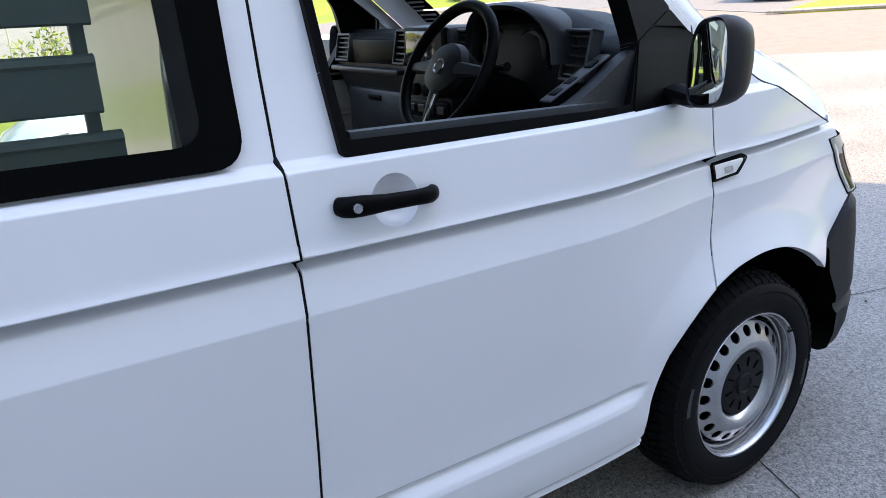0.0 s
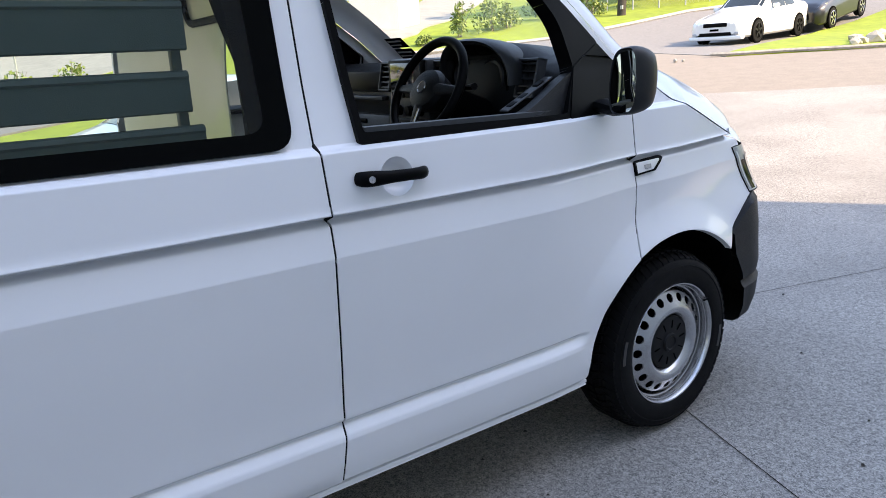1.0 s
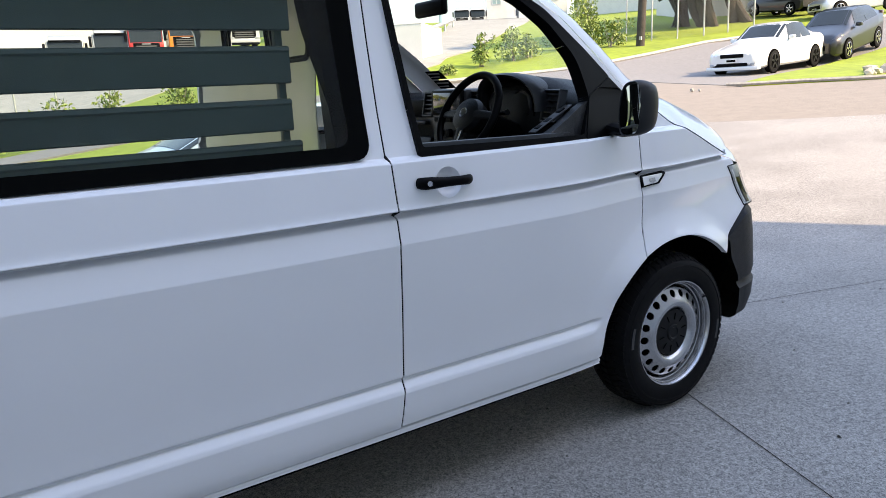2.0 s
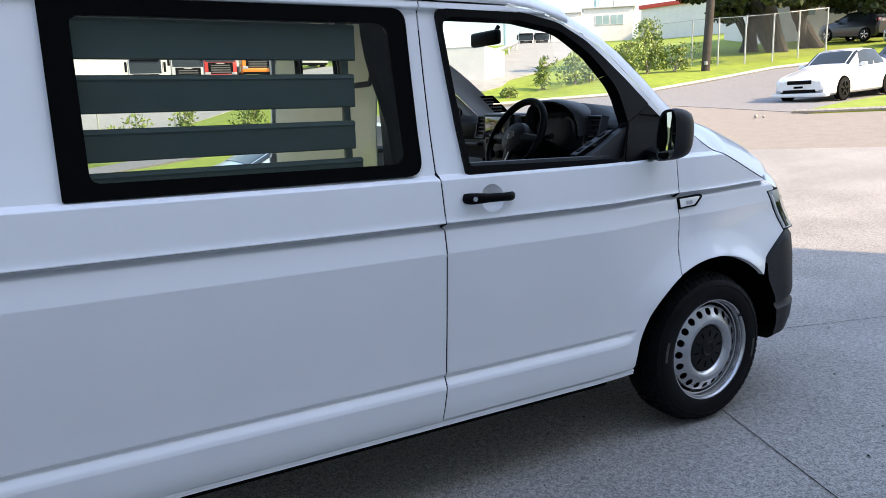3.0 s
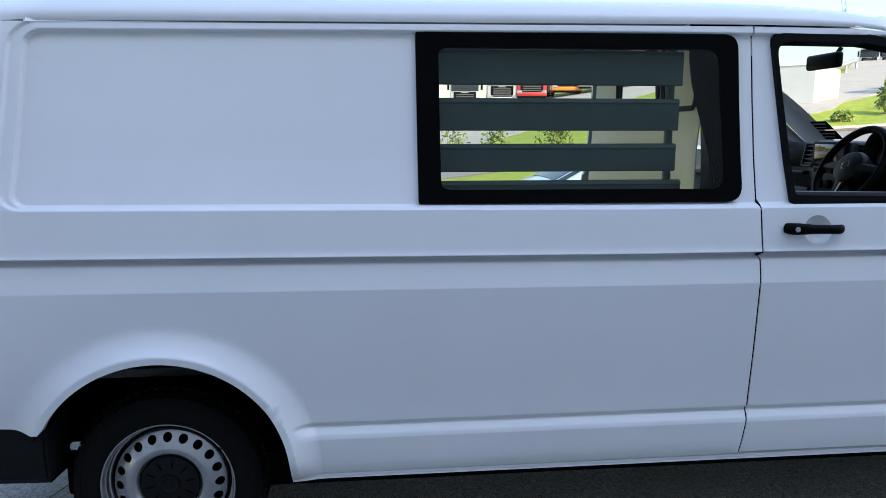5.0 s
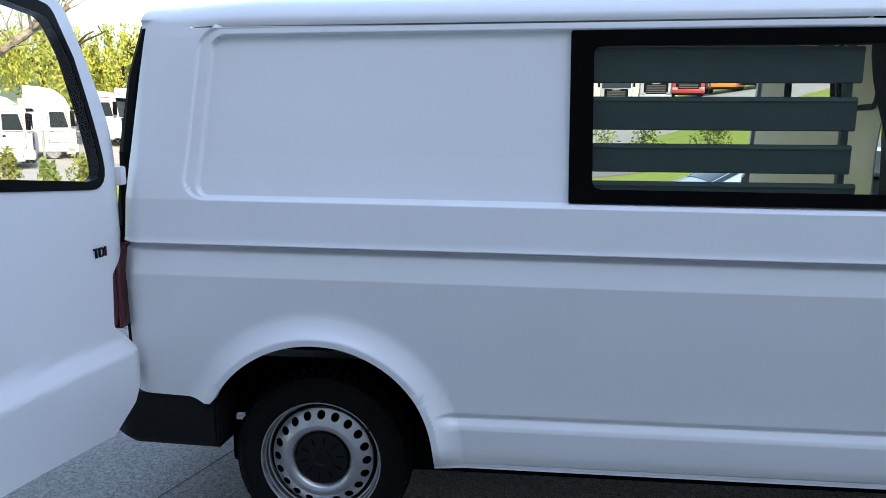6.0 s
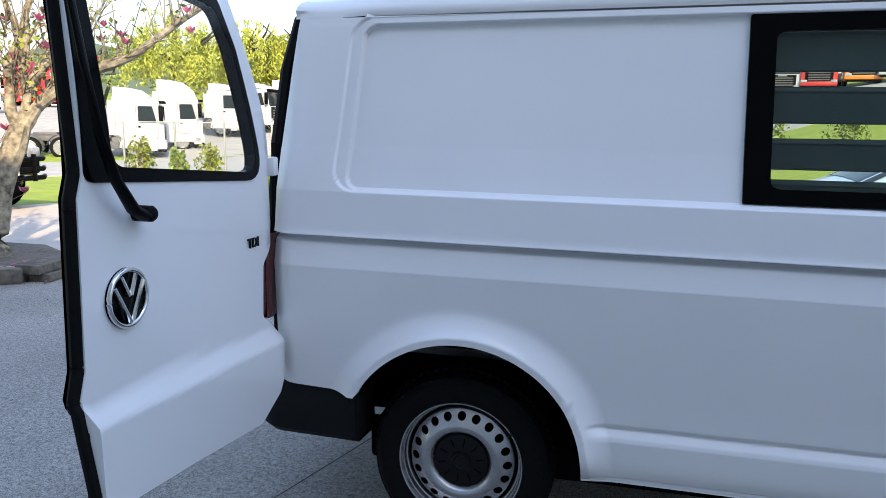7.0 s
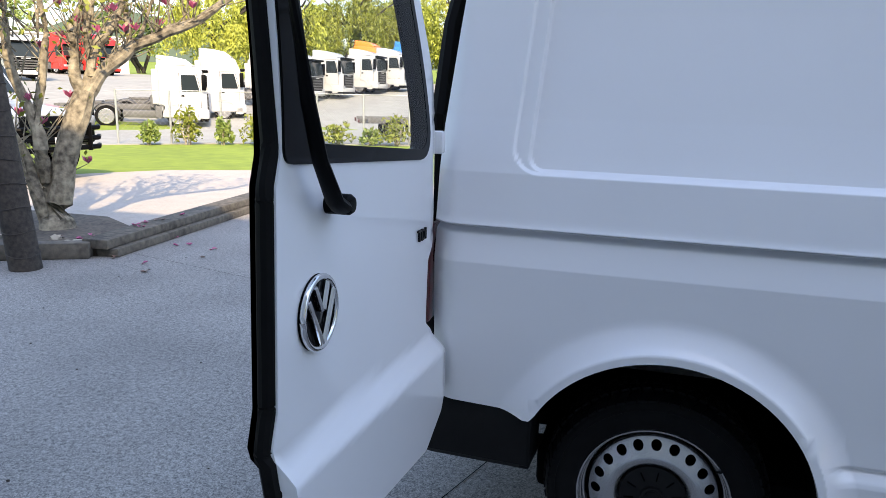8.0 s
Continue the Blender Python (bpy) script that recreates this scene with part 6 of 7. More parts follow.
part("lower_intake", box(-0.02, 0.05, -0.48, 0.48, 0.26, 0.35, bevel=0.02), BLACK, sedan)
part("bumper", box(-0.03, 0.20, -0.80, 0.80, 0.14, 0.25, bevel=0.03), CAR_WHITE, sedan)
plate_on(sedan, -0.03, 0.42)
place_car(sedan, 33.7, 24.3, 186, 2.67, 0.85)

HATCH = [(0.0, 0.32, 0.62, 0.66, 0.72, 0.60), (0.06, 0.22, 0.70, 0.74, 0.86, 0.70), (0.25, 0.19, 0.76, 0.86, 0.96, 0.75), (0.85, 0.19, 0.88, 1.00, 1.0, 0.78), (1.05, 0.19, 0.92, 1.06, 1.0, 0.76),
         (1.80, 0.19, 0.96, 1.46, 1.0, 0.66), (2.3, 0.19, 1.00, 1.50, 1.0, 0.65), (3.3, 0.19, 1.06, 1.44, 1.0, 0.62), (3.85, 0.25, 1.08, 1.20, 0.95, 0.66), (4.00, 0.4, 0.95, 1.0, 0.86, 0.66)]


def hatch(name, label, paint, wheels=(0.78, 3.27), rim=SILVER):
    c, p, pt_ = car(name, label, None, paint, 4.0, 1.74, HATCH, wheels, rim, wr=0.32)
    pane_on(c, pt_, 1.10, 1.78, 6, 9, name="windscreen")
    pane_on(c, pt_, 1.45, 2.30, 4, 6, shear=0.25, name="front_side_glass")
    pane_on(c, pt_, 2.38, 3.30, 4, 6, shear=0.0, name="rear_side_glass")
    pane_on(c, pt_, 3.35, 3.82, 6, 9, name="rear_window")
    for s in (1, -1):
        part("headlight", grid(np.linspace(0, 1, 6), np.linspace(0, 1, 4), lambda u, v: (0.08 + 0.42 * u, s * (0.48 + 0.34 * u), 0.64 + 0.10 * v + 0.10 * u)), CLEAR_LENS, c)
        part("door_mirror", box(1.35, 1.52, *(sorted((s * 0.85, s * 1.02))), 0.95, 1.08, bevel=0.03), paint, c)
        part("tail_lamp", box(3.80, 3.93, *(sorted((s * 0.60, s * 0.80))), 0.85, 1.15, bevel=0.02), RED_LENS, c)
    part("grille", box(-0.02, 0.05, -0.45, 0.45, 0.40, 0.58, bevel=0.02), BLACK, c)
    plate_on(c, -0.02, 0.40)
    return c


h1 = hatch("hatchback", "black hatchback parked behind the white sedan", CAR_BLACK)
place_car(h1, 29.0, 27.9, 187, 2.49, 0.78)
h2 = hatch("estate_car", "dark estate car parked by the fence under the trees", CAR_BLACK)
place_car(h2, 32.6, 47.0, 78, 2.49, 0.78)
h3 = hatch("silver_car", "pale car parked further up the street", CAR_SILVER)
place_car(h3, 28.6, 42.0, 150, 2.49, 0.78)
h4 = hatch("compact_car", "pale blue compact car parked beyond the van", CAR_BLUE)
h4.matrix_world = pose(-1.75, 6.2, -0.14, 0, 0, 0)

FOURBY = [(0.0, 0.55, 0.95, 1.0, 0.90, 0.80), (0.10, 0.50, 1.02, 1.08, 0.97, 0.84), (1.20, 0.48, 1.10, 1.18, 1.0, 0.84), (1.35, 0.48, 1.12, 1.24, 1.0, 0.82), (1.80, 0.48, 1.14, 1.84, 1.0, 0.74), (3.9, 0.48, 1.18, 1.86, 1.0, 0.73), (4.4, 0.50, 1.18, 1.80, 0.98, 0.72), (4.5, 0.6, 1.1, 1.3, 0.95, 0.8)]
fb, fp, fpt = car("four_wheel_drive", "silver four-wheel drive with a black bull bar", None, CAR_SILVER, 4.5, 1.9, FOURBY, (0.9, 3.55), SILVER, wr=0.40)
pane_on(fb, fpt, 1.40, 1.78, 6, 9, name="windscreen")
pane_on(fb, fpt, 1.75, 4.2, 4, 6, name="side_glass")
for z in (0.50, 0.64, 0.80):
    part("bull_bar", tube([(-0.02, -0.9, z), (-0.22, -0.7, z), (-0.25, 0, z), (-0.22, 0.7, z), (-0.02, 0.9, z)], 0.04, 8), BLACK, fb)
for y in (-0.5, 0.5):
    part("bull_bar_upright", tube([(-0.25, y, 0.45), (-0.25, y, 0.88)], 0.035, 8), BLACK, fb)
part("grille", box(-0.05, 0.02, -0.8, 0.8, 0.55, 0.98, bevel=0.03), BLACK, fb)
for s in (1, -1):
    part("headlight", box(-0.06, 0.02, *(sorted((s * 0.55, s * 0.82))), 0.82, 0.98, bevel=0.03), CLEAR_LENS, fb)
plate_on(fb, -0.28, 0.62)
fb.matrix_world = pose(-12.32, 6.95, 0.0, 0, 0, 176)


def tractor(label, paint, axles=(1.35, 4.6, 5.95), chassis=7.2, cab_h=3.55, roof_fairing=True, bare=True):
    """A lorry tractor unit; nose at -x."""
    t = empty("truck", label, "truck", "trucks in the yard")
    prof = rounded([(0.0, 0.45), (0.0, 1.55), (0.18, 2.65), (0.42, cab_h - 0.45), (2.25, cab_h - 0.40), (2.25, 1.05), (2.0, 1.05), (1.95, 0.45)], [0.1, 0.1, 0.15, 0.25, 0.1, 0.05, 0.1, 0.05])
    part("cab", prism(prof, -1.22, 1.22, bevel=0.07), paint, t, angle=50)
    if roof_fairing:
        part("roof_fairing", prism(rounded([(0.45, cab_h - 0.46), (0.9, cab_h - 0.12), (1.5, cab_h), (2.22, cab_h + 0.05), (2.22, cab_h - 0.46)], [0.05, 0.2, 0.3, 0.1, 0.02]), -1.05, 1.05, bevel=0.06), paint, t, angle=50)
    part("windscreen", prism([(0.05, 1.66), (0.19, 2.62), (0.16, 2.64), (0.005, 1.64)], -1.12, 1.12, bevel=0.008), CAR_GLASS, t, smooth=False)
    part("sun_visor", box(-0.08, 0.20, -1.05, 1.05, 2.60, 2.72, bevel=0.03), BLACK, t)
    part("grille", prism([(-0.03, 0.70), (-0.03, 1.60), (0.03, 1.60), (0.03, 0.70)], -0.92, 0.92), BLACK, t, smooth=False)
    part("logo_bar", box(-0.045, -0.02, -0.3, 0.3, 1.50, 1.56), STEEL, t, smooth=False)
    part("front_bumper", box(-0.07, 0.5, -1.23, 1.23, 0.42, 0.74, bevel=0.06), paint, t)
    part("lower_valance", box(-0.04, 0.5, -1.15, 1.15, 0.28, 0.42, bevel=0.03), BLACK, t)
    for k in range(4):
        part("grille_bar", box(-0.05, -0.02, -0.72, 0.72, 0.82 + 0.17 * k, 0.90 + 0.17 * k), CHASSIS, t, smooth=False)
    for s in (1, -1):
        y = s * 1.225
        part("cab_door", prism(rounded([(0.28, 0.95), (1.22, 0.95), (1.22, 2.55), (0.46, 2.55), (0.28, 1.7)], 0.08), y - 0.008 * s, y + 0.003 * s), paint, t, smooth=False)
        # grey tube standing in for the shadow in the door gap
        part("door_shadow_gap", tube([(p_[0], y + 0.001 * s, p_[1]) for p_ in [(0.27, 0.94), (1.23, 0.94), (1.23, 2.56), (0.45, 2.56), (0.27, 1.7), (0.27, 0.94)]], 0.012, 4), CHASSIS, t)
        part("door_handle", box(1.02, 1.16, *sorted((y, y + s * 0.03)), 1.45, 1.53, bevel=0.01), BLACK, t)
        part("side_deflector", box(2.10, 2.45, *sorted((s * 1.08, s * 1.22)), 1.1, cab_h - 0.6, bevel=0.03), paint, t)
        part("side_skirt", box(2.05, 2.35, *sorted((s * 1.0, s * 1.235)), 0.42, 1.0, bevel=0.03), CHASSIS, t)
        part("side_glass", prism(rounded([(0.32, 1.68), (1.14, 1.68), (1.14, 2.46), (0.50, 2.46)], 0.06), y - 0.01 * s, y + 0.006 * s), CAR_GLASS, t, smooth=False)
        part("headlight", box(-0.07, 0.12, *(sorted((s * 0.78, s * 1.20))), 0.62, 0.86, bevel=0.03), CLEAR_LENS, t)
        part("door_mirror", box(0.02, 0.22, *(sorted((s * 1.28, s * 1.46))), 1.75, 2.5, bevel=0.04), BLACK, t)
        part("wheel_arch", prism([(axles[0] + 0.68 * math.cos(a), 0.50 + 0.68 * math.sin(a)) for a in np.linspace(0, math.pi, 20)] + [(axles[0] - 0.58, 0.50)] + [(axles[0] + 0.58 * math.cos(a), 0.50 + 0.58 * math.sin(a)) for a in np.linspace(math.pi, 0, 20)], *sorted((s * 1.0, s * 1.25))), paint, t)
        part("step", box(axles[0] - 1.0, axles[0] - 0.6, *sorted((s * 1.0, s * 1.23)), 0.35, 1.0, bevel=0.03), paint, t)
        for ax in axles:
            wheel_parts(t, ax, s * 1.2, 0.50, 0.32, SILVER, s)
            if ax > 2.5:
                part("mudguard", tube([(ax + 0.62 * math.cos(a), s * 1.02, 0.5 + 0.62 * math.sin(a)) for a in np.linspace(0.2, math.pi - 0.2, 12)], 0.17, 6, squash=0.15), CHASSIS, t)
        part("side_tank", box(2.3, min(axles[1] - 0.7, 3.9), *sorted((s * 0.80, s * 1.15)), 0.45, 0.80, bevel=0.08), CHASSIS, t)
        part("chassis_rail", box(0.6, chassis, *sorted((s * 0.35, s * 0.48)), 0.80, 1.05, bevel=0.01), CHASSIS, t)
    part("fifth_wheel", box(axles[-1] - 1.1, axles[-1] - 0.1, -0.45, 0.45, 1.05, 1.20, bevel=0.04), CHASSIS, t)
    part("engine_back", box(2.2, 2.6, -0.8, 0.8, 0.9, 1.5, bevel=0.05), CHASSIS, t)
    return t


big = tractor("white tractor truck parked beside another in the yard", TRUCK_WHITE, axles=(1.10, 4.55, 5.95), chassis=7.0, cab_h=3.7)
f, r_ = Vector((-26.5, 33.2, -0.30)), Vector((-30.3, 30.7, -0.35))
big.matrix_world = on_slope(f, r_) @ Matrix.Translation((-1.10, 0, 0))
low = tractor("white tractor truck with bare chassis in the yard", TRUCK_WHITE, axles=(1.35, 4.5, 5.85), chassis=6.8, cab_h=3.3)
f, r_ = Vector((-26.2, 28.9, -0.48)), Vector((-30.0, 26.4, -0.48))
low.matrix_world = on_slope(f, r_) @ Matrix.Translation((-1.35, 0, 0))
kinds = [(TRUCK_WHITE, "white tractor truck parked in a row"), (TRUCK_ORANGE, "tractor truck with an orange cab parked in a row"), (TRUCK_BLUE, "blue tractor truck parked in a row"), (TRUCK_RED, "red tractor truck parked in a row")]
protos = [tractor(l, m_, cab_h=3.15 if m_ is TRUCK_WHITE else 3.75) for m_, l in kinds]
row = [(119.2, 47, 0, 4), (117.2, 49.5, 0, 4), (114.8, 52, 0, 4), (112.2, 55, 0, 4), (110.2, 57.5, 0, 4), (112.0, 64, 1, 4), (109.0, 64, 2, 4), (131.4, 76, 3, 345), (133.4, 78, 3, 345), (136.5, 60, 0, 325), (104, 62, 0, 280), (101, 62, 0, 280), (82.5, 60, 0, 262), (79.6, 60, 0, 262), (77.3, 60, 3, 262), (74.6, 60, 1, 262), (72.6, 60, 0, 262), (70.5, 61, 0, 262)]
used = set()
for az, d, k, hd in row:
    p = spot(az, d)
    m = pose(p.x, p.y, p.z, 0, 0, hd - 180)
    if k in used:
        copy_thing(protos[k], m)
    else:
        protos[k].matrix_world = m
        used.add(k)
# low flat trailer behind the yard fence
tr = empty("flat_trailer", "low dark flat trailer with red lamps behind the yard fence", "trailer", at=spot(114.4, 29.0))
tr.rotation_euler = (0, 0, radians(28))
for y in (-0.45, 0.45):
    part("rail", box(-0.2, 5.4, y - 0.06, y + 0.06, 0.62, 0.86, bevel=0.015), CHASSIS, tr)
for k in range(6):
    part("cross_member", box(0.1 + k, 0.22 + k, -0.95, 0.95, 0.66, 0.80, bevel=0.01), CHASSIS, tr)
for s in (-1, 1):
    for ax in (1.1, 2.2):
        wheel_parts(tr, ax, s * 1.0, 0.40, 0.24, SILVER, s)
    part("tail_lamp", box(-0.26, -0.20, *sorted((s * 0.62, s * 0.95)), 0.66, 0.80, bevel=0.015), RED_LENS, tr)
# parked trucks on the hill
for az, d in ((54.2, 118), (53.0, 119), (51.8, 120), (50.7, 121), (49.6, 122)):
    p = spot(az, d)
    copy_thing(protos[0], pose(p.x, p.y, p.z, 0, 0, 235 - 180))

# ---- street side: pole, trees, fence, buildings ----
p = spot(41.0, 34.5)
pole = empty("power_pole", "tall dark timber power pole on the grass verge", "pole", at=p)
part("pole_body", tube([(0, 0, -0.1), (0.10, -0.10, 4.0), (0.22, -0.22, 9.0)], [0.19, 0.17, 0.14], 14), POST_WOOD, pole)
part("pole_plate", box(-0.20, -0.14, -0.22, -0.10, 0.2, 0.35), STEEL, pole)


def big_tree(az, d, h, spread, seed, lean=0.0, leafm=None, lowest=0.30, n=7000):
    p = spot(az, d)
    t = empty("tree", "dark evergreen tree with several leaning trunks", "tree", "street trees", at=p)
    r = np.random.default_rng(seed)
    blobs, ends = [], []
    for k in range(4):
        a = r.uniform(0, 6.28)
        e = Vector((math.cos(a) * spread * 0.35 + lean, math.sin(a) * spread * 0.35, h * r.uniform(0.40, 0.55)))
        part("trunk", limb((r.normal() * 0.3, r.normal() * 0.3, -0.2), e, 0.26, 0.14, seed * 10 + k, 0.05), DARK_TRUNK, t)
        ends.append(e)
    for k in range(18):
        a, q = r.uniform(0, 6.28), spread * math.sqrt(r.uniform(0, 1))
        b = Vector((q * math.cos(a) + lean, q * math.sin(a), h * r.uniform(lowest, 0.95)))
        if k < 9:
            part("limb", limb(ends[k % 4], b, 0.16, 0.05, seed * 10 + 40 + k, 0.1), DARK_TRUNK, t)
        blobs.append((b, (spread * r.uniform(0.22, 0.36), spread * r.uniform(0.22, 0.36), h * r.uniform(0.06, 0.11))))
    leaves("crown", cloud(blobs, n, seed), 0.20, leafm or LEAF_DARK, t, seed, aspect=0.6)
    return t


big_tree(36.4, 42, 7.0, 4.0, 1)
big_tree(34.4, 43.5, 7.0, 4.0, 2)
big_tree(31.0, 49, 8.0, 4.5, 3)
big_tree(28.0, 50, 10.0, 5.0, 4)
big_tree(38.4, 43, 6.6, 3.4, 5)


def shrub(az, d, w, h, seed, n=900, m_=None, label="leafy green shrub on the bank", dz=0.0, size=0.075):
    p = spot(az, d, dz)
    t = empty("shrub", label, "shrub", "shrubs on the bank", at=p)
    r = np.random.default_rng(seed)
    bm = bmesh.new()
    blobs = []
    for k in range(7):
        e = Vector((r.normal() * w * 0.22, r.normal() * w * 0.22, h * r.uniform(0.55, 1.0)))
        tube([(r.normal() * 0.05, r.normal() * 0.05, -0.1), e * 0.5 + Vector((r.normal() * 0.05, 0, 0)), e], [0.02, 0.014, 0.006], 5, bm=bm)
        blobs.append((e * 0.75, (w * 0.20, w * 0.20, h * 0.24)))
        blobs.append((Vector((e.x * 1.2, e.y * 1.2, h * 0.25)), (w * 0.22, w * 0.22, h * 0.22)))
    part("stems", bm, TRUNK, t)
    leaves("foliage", cloud(blobs, n, seed, 0.35), size, m_ or LEAF, t, seed, aspect=0.5)
    return t


shrub(45.0, 34.5, 2.2, 2.5, 11, 2200)
shrub(46.6, 36.0, 1.6, 1.6, 12, 900)
shrub(43.2, 35.0, 1.5, 1.3, 13, 700)
for k, (az, d, w, h) in enumerate(((52.8, 30.5, 0.9, 1.5), (50.4, 31.5, 1.3, 1.4), (49.3, 32, 1.0, 1.1), (55.5, 29.0, 0.5, 0.4), (80.5, 26, 1.2, 1.5), (75.6, 26, 1.4, 1.6), (84, 25.5, 1.6, 1.6), (88, 25.5, 1.2, 1.3))):
    shrub(az, d, w, h, 20 + k, 520)
# weeds and saplings along the yard's edge
for k, (az, d, w, h) in enumerate(((109.5, 25.4, 1.2, 1.2), (112, 25.2, 1.4, 1.2), (114, 25.6, 0.8, 0.6), (116.5, 25.6, 0.9, 0.8), (119, 25.4, 0.7, 1.0), (122.5, 25.2, 0.8, 1.2), (125, 25.2, 0.6, 0.9), (127.5, 25.2, 0.9, 1.3), (130, 25.2, 0.7, 0.9), (106, 25.4, 1.2, 1.3), (103, 25.2, 1.0, 1.0))):
    shrub(az, d, w, h, 50 + k, 420, label="weedy green sapling along the yard fence", m_=LEAF_LIME if k % 2 else LEAF)


def fence_run(rows, h, label, rails=True):
    f = empty("mesh_fence", label, "fence")
    pts = [spot(a, d) for a, d in rows]
    for i, p_ in enumerate(pts):
        part("post", tube([p_ - Vector((0, 0, 0.2)), p_ + Vector((0, 0, h))], 0.035, 8), STEEL, f)
    for a, b in zip(pts, pts[1:]):
        part("rail", tube([a + Vector((0, 0, h - 0.03)), b + Vector((0, 0, h - 0.03))], 0.016, 6), STEEL, f)
        bm = bmesh.new()
        l = (b - a).length
        n = int(l / 0.16)
        for k in range(-int(h / 0.16), n):
            for s in (1, -1):
                u0, u1 = k * 0.16, k * 0.16 + h
                z0, z1 = 0.0, h
                if u0 < 0:
                    z0 = -u0
                    u0 = 0
                if u1 > l:
                    z1 -= u1 - l
                    u1 = l
                if u1 <= u0:
                    continue
                q0, q1 = (u0, u1) if s > 0 else (l - u0, l - u1)
                tube([a.lerp(b, q0 / l) + Vector((0, 0, z0)), a.lerp(b, q1 / l) + Vector((0, 0, z1))], 0.0022, 3, bm=bm, caps=False)
        w = part("wire_mesh", bm, STEEL, f, smooth=False)
        w["kind"] = "stuff"
    return f


fence_run([(44.5, 38), (42.0, 37.5), (40.2, 37.0), (38.4, 37.0), (36.6, 37.5), (35.0, 38.5), (33.3, 39.5)], 2.1, "galvanised chain-link fence on steel posts behind the verge")
fence_run([(132, 26.0), (128.5, 25.8), (125, 25.8), (121.5, 25.9), (118, 26.1), (114.5, 26.1), (111, 26.0), (107.5, 25.8), (104, 25.6)], 1.7, "galvanised chain-link fence round the truck yard")
fence_run([(92, 29), (89, 29.5), (86, 30.5), (83.5, 32)], 1.8, "galvanised chain-link fence beside the grass")


def block(name, label, az0, d0, az1, d1, depth, z0, h, wall, roofm, roof_h=0.25, windows=(), roof_over=0.2, cat="building"):
    """A plain building whose front runs between two bearings; windows as (from, to, low, high) along the front."""
    a, b = spot(az0, d0), spot(az1, d1)
    b.z = a.z = max(a.z, b.z) if z0 is None else z0
    l = (b - a).length
    t = empty(name, label, cat)
    t.matrix_world = Matrix.Translation(a) @ Matrix.Rotation(math.atan2(b.y - a.y, b.x - a.x), 4, "Z")
    sgn = 1 if (b - a).cross(Vector((0, 0, 1))).dot(a) < 0 else -1
    part("wall", box(0, l, *sorted((0.0, sgn * depth)), -1.5, h), wall, t, smooth=False)
    y0, y1 = sorted((-sgn * roof_over, sgn * (depth + roof_over)))
    part("roof", box(-roof_over, l + roof_over, y0, y1, h, h + roof_h, bevel=0.03), roofm, t, smooth=False)
    for u0, u1, v0, v1 in windows:
        w = part("window", box(u0, u1, *sorted((-sgn * 0.05, sgn * 0.02)), v0, v1, bevel=0.01), CLAD_WHITE, t, smooth=False)
        mid = (u0 + u1) / 2
        part("pane", box(u0 + 0.06, mid - 0.03, *sorted((-sgn * 0.058, -sgn * 0.045)), v0 + 0.06, v1 - 0.06), GLASS_FAR, w, smooth=False)
        part("pane", box(mid + 0.03, u1 - 0.06, *sorted((-sgn * 0.058, -sgn * 0.045)), v0 + 0.06, v1 - 0.06), GLASS_FAR, w, smooth=False)
    return t


GLASS_FAR = mat("window_glass", (0.28, 0.40, 0.40), 0.12, coat=0.5, var=0.2, scale=1.0)
block("site_cabin", "white portable site cabin with two windows on the bank", 49.9, 78, 46.3, 78, 3.0, 1.46 + 78 * math.tan(radians(5.0)), 2.65, CLAD_WHITE, CLAD_GREY, 0.12, windows=((1.2, 2.6, 1.0, 2.0), (2.7, 4.0, 1.0, 2.0)))
block("site_cabin", "white site cabin with an air unit beside the other", 52.3, 84, 50.2, 84, 3.0, 1.46 + 84 * math.tan(radians(5.0)), 2.5, CLAD_WHITE, CLAD_GREY, 0.12, windows=((0.6, 1.6, 1.0, 2.0),))
block("warehouse", "long white warehouse with a red fascia", 45.7, 74, 33.0, 66, 12.0, 1.46 + 74 * math.tan(radians(4.3)), 3.1, CLAD_WHITE, ROOF_RED, 0.35)
block("weatherboard_house", "white weatherboard building behind the trees", 37.5, 50, 27.0, 54, 8.0, None, 3.4, CLAD_WHITE, CLAD_GREY, 0.3, windows=((6, 7.2, 1.0, 2.1), (2, 3.2, 1.0, 2.1)))
block("box_trailer", "white box trailer parked at the foot of the bank", 60.9, 33.6, 57.3, 33, 4.0, 2.55, 1.55, CLAD_WHITE, CLAD_WHITE, 0.05, roof_over=0.02, cat="trailer")
block("low_building", "low building with a blue-grey metal roof", 68, 66, 60.8, 66, 8.0, 1.46 + 66 * math.tan(radians(4.2)), 1.0, CLAD_BLUE, CLAD_BLUE, 0.8)
block("yard_office", "long white office behind the truck yard", 90, 72, 78, 70, 8.0, None, 3.6, CLAD_WHITE, CLAD_GREY, 0.3)
block("white_shed", "white shed across the truck yard", 142, 88, 130, 92, 10.0, None, 3.8, CLAD_WHITE, CLAD_WHITE, 0.2)

# guard rail up the hill road
g = empty("guard_rail", "galvanised guard rail along the hill road", "rail")
pts = [spot(a, d) for a, d in ((58.2, 43), (57.2, 48), (56.3, 54), (55.5, 60), (54.9, 66))]
for q in pts:
    part("post", box(q.x - 0.06, q.x + 0.06, q.y - 0.06, q.y + 0.06, q.z - 0.2, q.z + 0.75), STEEL, g)
part("beam", tube([q + Vector((0, 0, 0.62)) for q in pts], 0.16, 6, squash=0.9), STEEL, g)

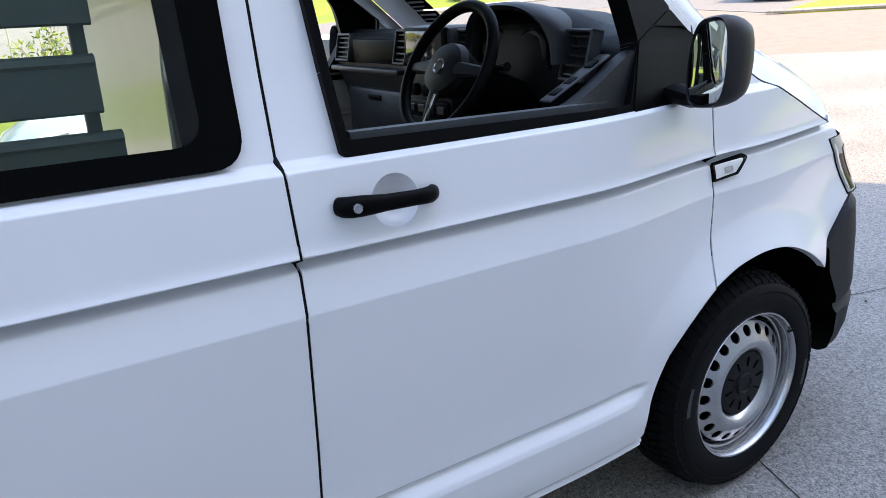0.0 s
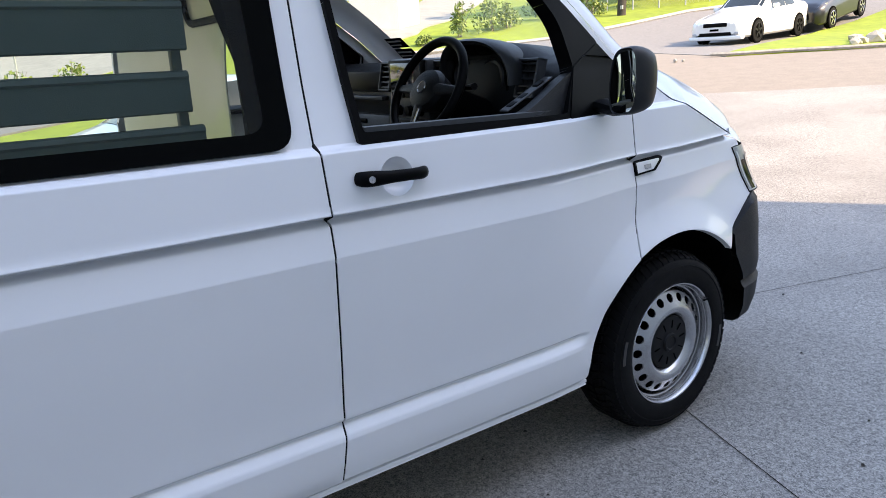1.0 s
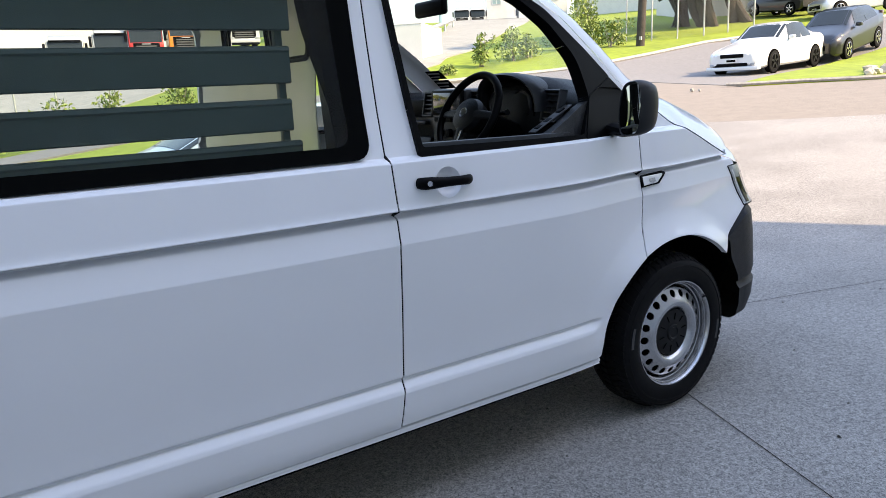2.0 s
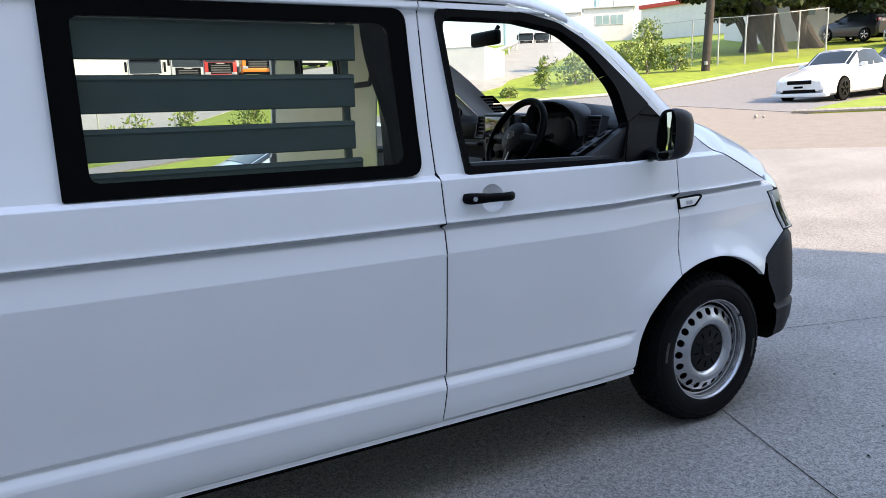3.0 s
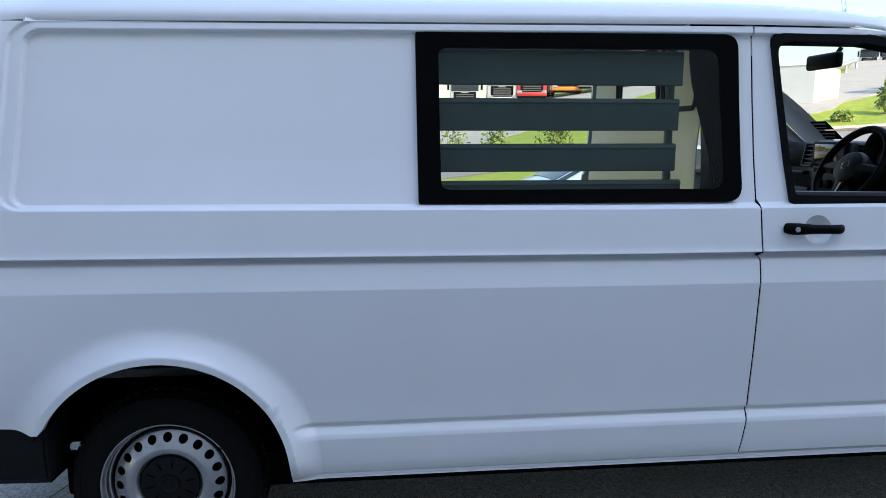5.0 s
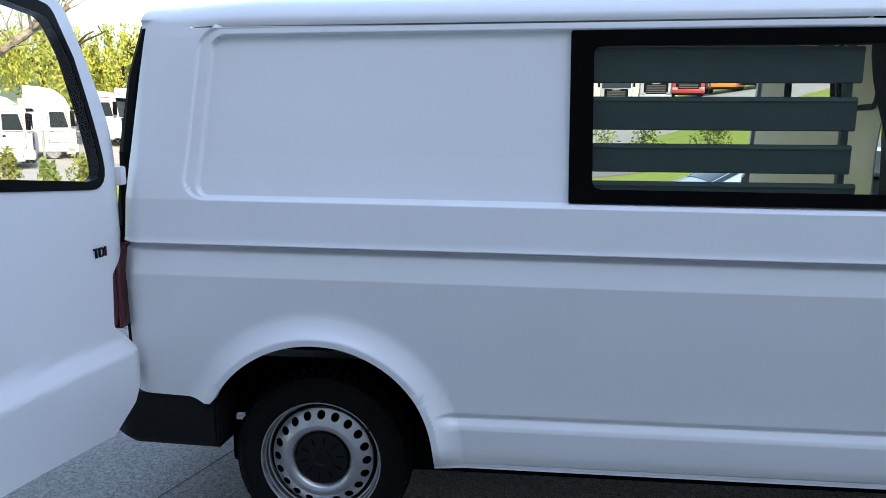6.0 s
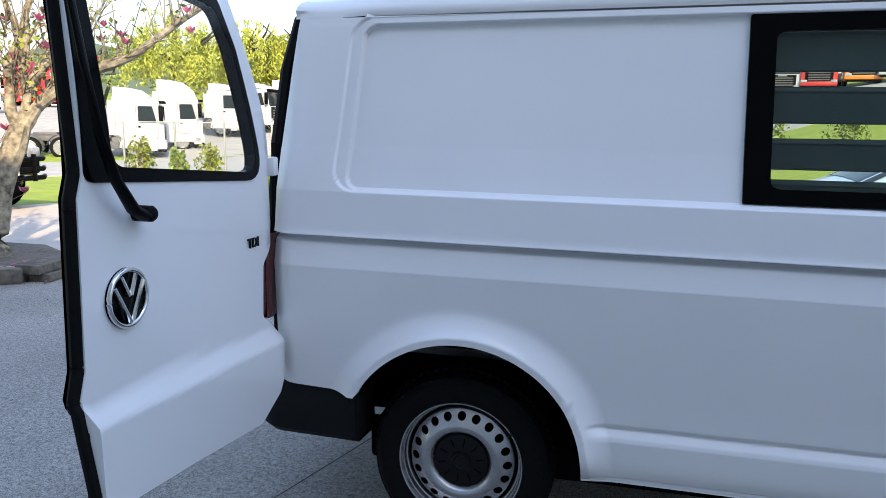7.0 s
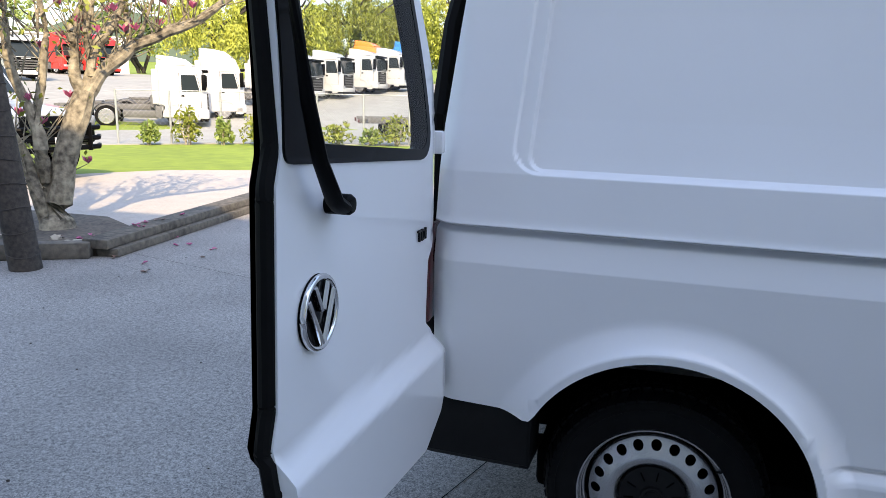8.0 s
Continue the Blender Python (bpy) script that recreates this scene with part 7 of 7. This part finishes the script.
# verge by the driveway: grass island, kerb, rocks, a stone in the road
overlay("grass_verge", ring((33.9, 19.75), (30, 20.05), (27, 20.15), (22, 20.6), (15, 22.3), (12, 36), (18, 37), (24.3, 30.8), (28.1, 27.0), (31.5, 22.5), (33.4, 20.4)), GRASS, 0.06, "bright grass verge between street and driveway")
kp = [spot(a, d, 0.05) for a, d in ((35.0, 19.65), (34, 19.6), (30, 19.9), (27, 20.0), (22, 20.45), (15, 22.15))]
tagged(part("kerb", tube(kp, 0.055, 6, squash=0.9), KERB), "low concrete kerb along the verge", "kerb", kind="structure")
kp = [spot(a, d, 0.02) for a, d in ((62, 24.2), (52, 27.6), (48, 28.3), (45, 29.1), (43, 29.9), (40, 31.2), (36.5, 33.1), (28, 38.1), (20, 46.2))]
tagged(part("kerb", tube(kp, 0.12, 6, squash=0.8), KERB), "pale concrete kerb across the street", "kerb", kind="structure")
r = np.random.default_rng(9)
for k in range(46):
    a_z = r.uniform(16, 26.3)
    q = spot(a_z, 20.7 + (25 - a_z) * 0.12 + r.uniform(0, 1.5), 0.05)
    bm = bmesh.new()
    bmesh.ops.create_icosphere(bm, subdivisions=1, radius=1.0)
    for v in bm.verts:
        v.co *= r.uniform(0.75, 1.2)
    s = r.uniform(0.10, 0.24)
    bmesh.ops.scale(bm, vec=(s, s * r.uniform(0.7, 1.2), s * 0.7), verts=bm.verts)
    ob = part("rock", bm, ROCK, smooth=False)
    ob.location = q + Vector((0, 0, s * 0.4))
    tagged(ob, "pale angular rock piled on the verge", "rock", "rocks on the verge")
q = spot(37.3, 18.8)
for dx, s in ((0.0, 0.055), (0.12, 0.04)):
    bm = bmesh.new()
    bmesh.ops.create_icosphere(bm, subdivisions=1, radius=s)
    for v in bm.verts:
        v.co *= r.uniform(0.8, 1.15)
    ob = part("stone", bm, KERB, smooth=False)
    ob.location = q + Vector((dx, -dx, s * 0.6))
    tagged(ob, "small grey stone lying on the driveway", "stone")


# ---- far trees and hills ----
def willow(az, d, h, w, seed, m_=None, n=11000):
    p_ = spot(az, d)
    t = empty("willow", "yellow-green weeping willow behind the truck yard", "tree", "willows", at=p_)
    r_ = np.random.default_rng(seed)
    part("trunk", limb((0, 0, -0.3), (0.3, 0.2, h * 0.5), 0.5, 0.25, seed), DARK_TRUNK, t)
    pts_ = []
    for k in range(70):
        a, rr = r_.uniform(0, 6.28), w * math.sqrt(r_.uniform(0.02, 1))
        top = h * (1 - 0.45 * (rr / w) ** 2) * r_.uniform(0.82, 1.05)
        lng = h * r_.uniform(0.25, 0.6)
        m2 = n // 70
        zz = top - lng * r_.uniform(0, 1, m2)
        pts_.append(np.stack([rr * math.cos(a) + r_.normal(0, 0.28, m2), rr * math.sin(a) + r_.normal(0, 0.28, m2), zz], 1))
    leaves("crown", np.concatenate(pts_), 0.23, m_ or LEAF_YELLOW, t, seed, hang=0.6, aspect=0.32)
    for k in range(5):
        part("limb", limb((0.3, 0.2, h * 0.5), (r_.normal() * w * 0.4, r_.normal() * w * 0.4, h * 0.85), 0.2, 0.06, seed * 7 + k), DARK_TRUNK, t)
    return t


for k, (az, d, h, w) in enumerate(((124.5, 82, 9.5, 6.5), (119.5, 86, 10.5, 6.5), (114.5, 88, 11.0, 6.0), (110.5, 92, 10.0, 6.0), (106.5, 84, 11.5, 5.5), (102.5, 88, 10.0, 6.0))):
    willow(az, d, h, w, 70 + k, m_=LEAF_YELLOW if k not in (2, 3) else LEAF_LIME)
for k, (az, d) in enumerate(((117, 95), (112.5, 97), (129, 110), (135, 100), (98, 92), (94, 95), (141, 90))):
    big_tree(az, d, 9.0, 5.0, 90 + k, leafm=LEAF, n=2600)
bm = grid(np.linspace(60, 175, 60), [0, 1, 2], lambda a, v: (420 * math.cos(radians(a)), 420 * math.sin(radians(a)), (-5, 17 + 6 * math.sin(a * 0.21) + 4 * math.sin(a * 0.53 + 1), 20 + 7 * math.sin(a * 0.21) + 4 * math.sin(a * 0.53 + 1))[v] + (10 if v == 2 else 0)))
tagged(part("backdrop_hills", bm, HILL), "low dark green hills on the horizon", "hills", kind="structure")
# lighting mast and crane jibs over the roofs
q = spot(47.7, 96)
mast = empty("light_mast", "tall slender mast with two floodlights", "mast", at=q)
part("mast_pole", tube([(0, 0, 0), (0, 0, 8.3)], [0.10, 0.06], 8), STEEL, mast)
for s in (-0.5, 0.5):
    part("floodlight", box(s - 0.25, s + 0.25, -0.2, 0.2, 8.1, 8.5, bevel=0.05), CHASSIS, mast)
for az, d, dz, lean, l in ((49.0, 210, 27.0, 0.30, 24.0), (55.8, 230, 31.0, -0.22, 22.0)):
    q = spot(az, d)
    crane = empty("crane", "far pale blue lattice crane jib over the roofs", "crane", at=q)
    part("mast", tube([(0, 0, -1), (0, 0, dz - 8)], 0.5, 6), CRANE_BLUE, crane)
    u = Vector((math.sin(radians(az)), -math.cos(radians(az)), 0)) * lean + Vector((0, 0, 1))
    base = Vector((0, 0, dz - 10))
    for e in (-0.55, 0.55):
        o = Vector((math.sin(radians(az)), -math.cos(radians(az)), 0)) * e
        part("chord", tube([base + o, base + u * l + o * 0.4], 0.14, 5), CRANE_BLUE, crane)
    for k in range(9):
        o = Vector((math.sin(radians(az)), -math.cos(radians(az)), 0)) * (0.55 if k % 2 else -0.55)
        part("lacing", tube([base + u * (l * k / 9) + o, base + u * (l * (k + 1) / 9) - o], 0.08, 4), CRANE_BLUE, crane)
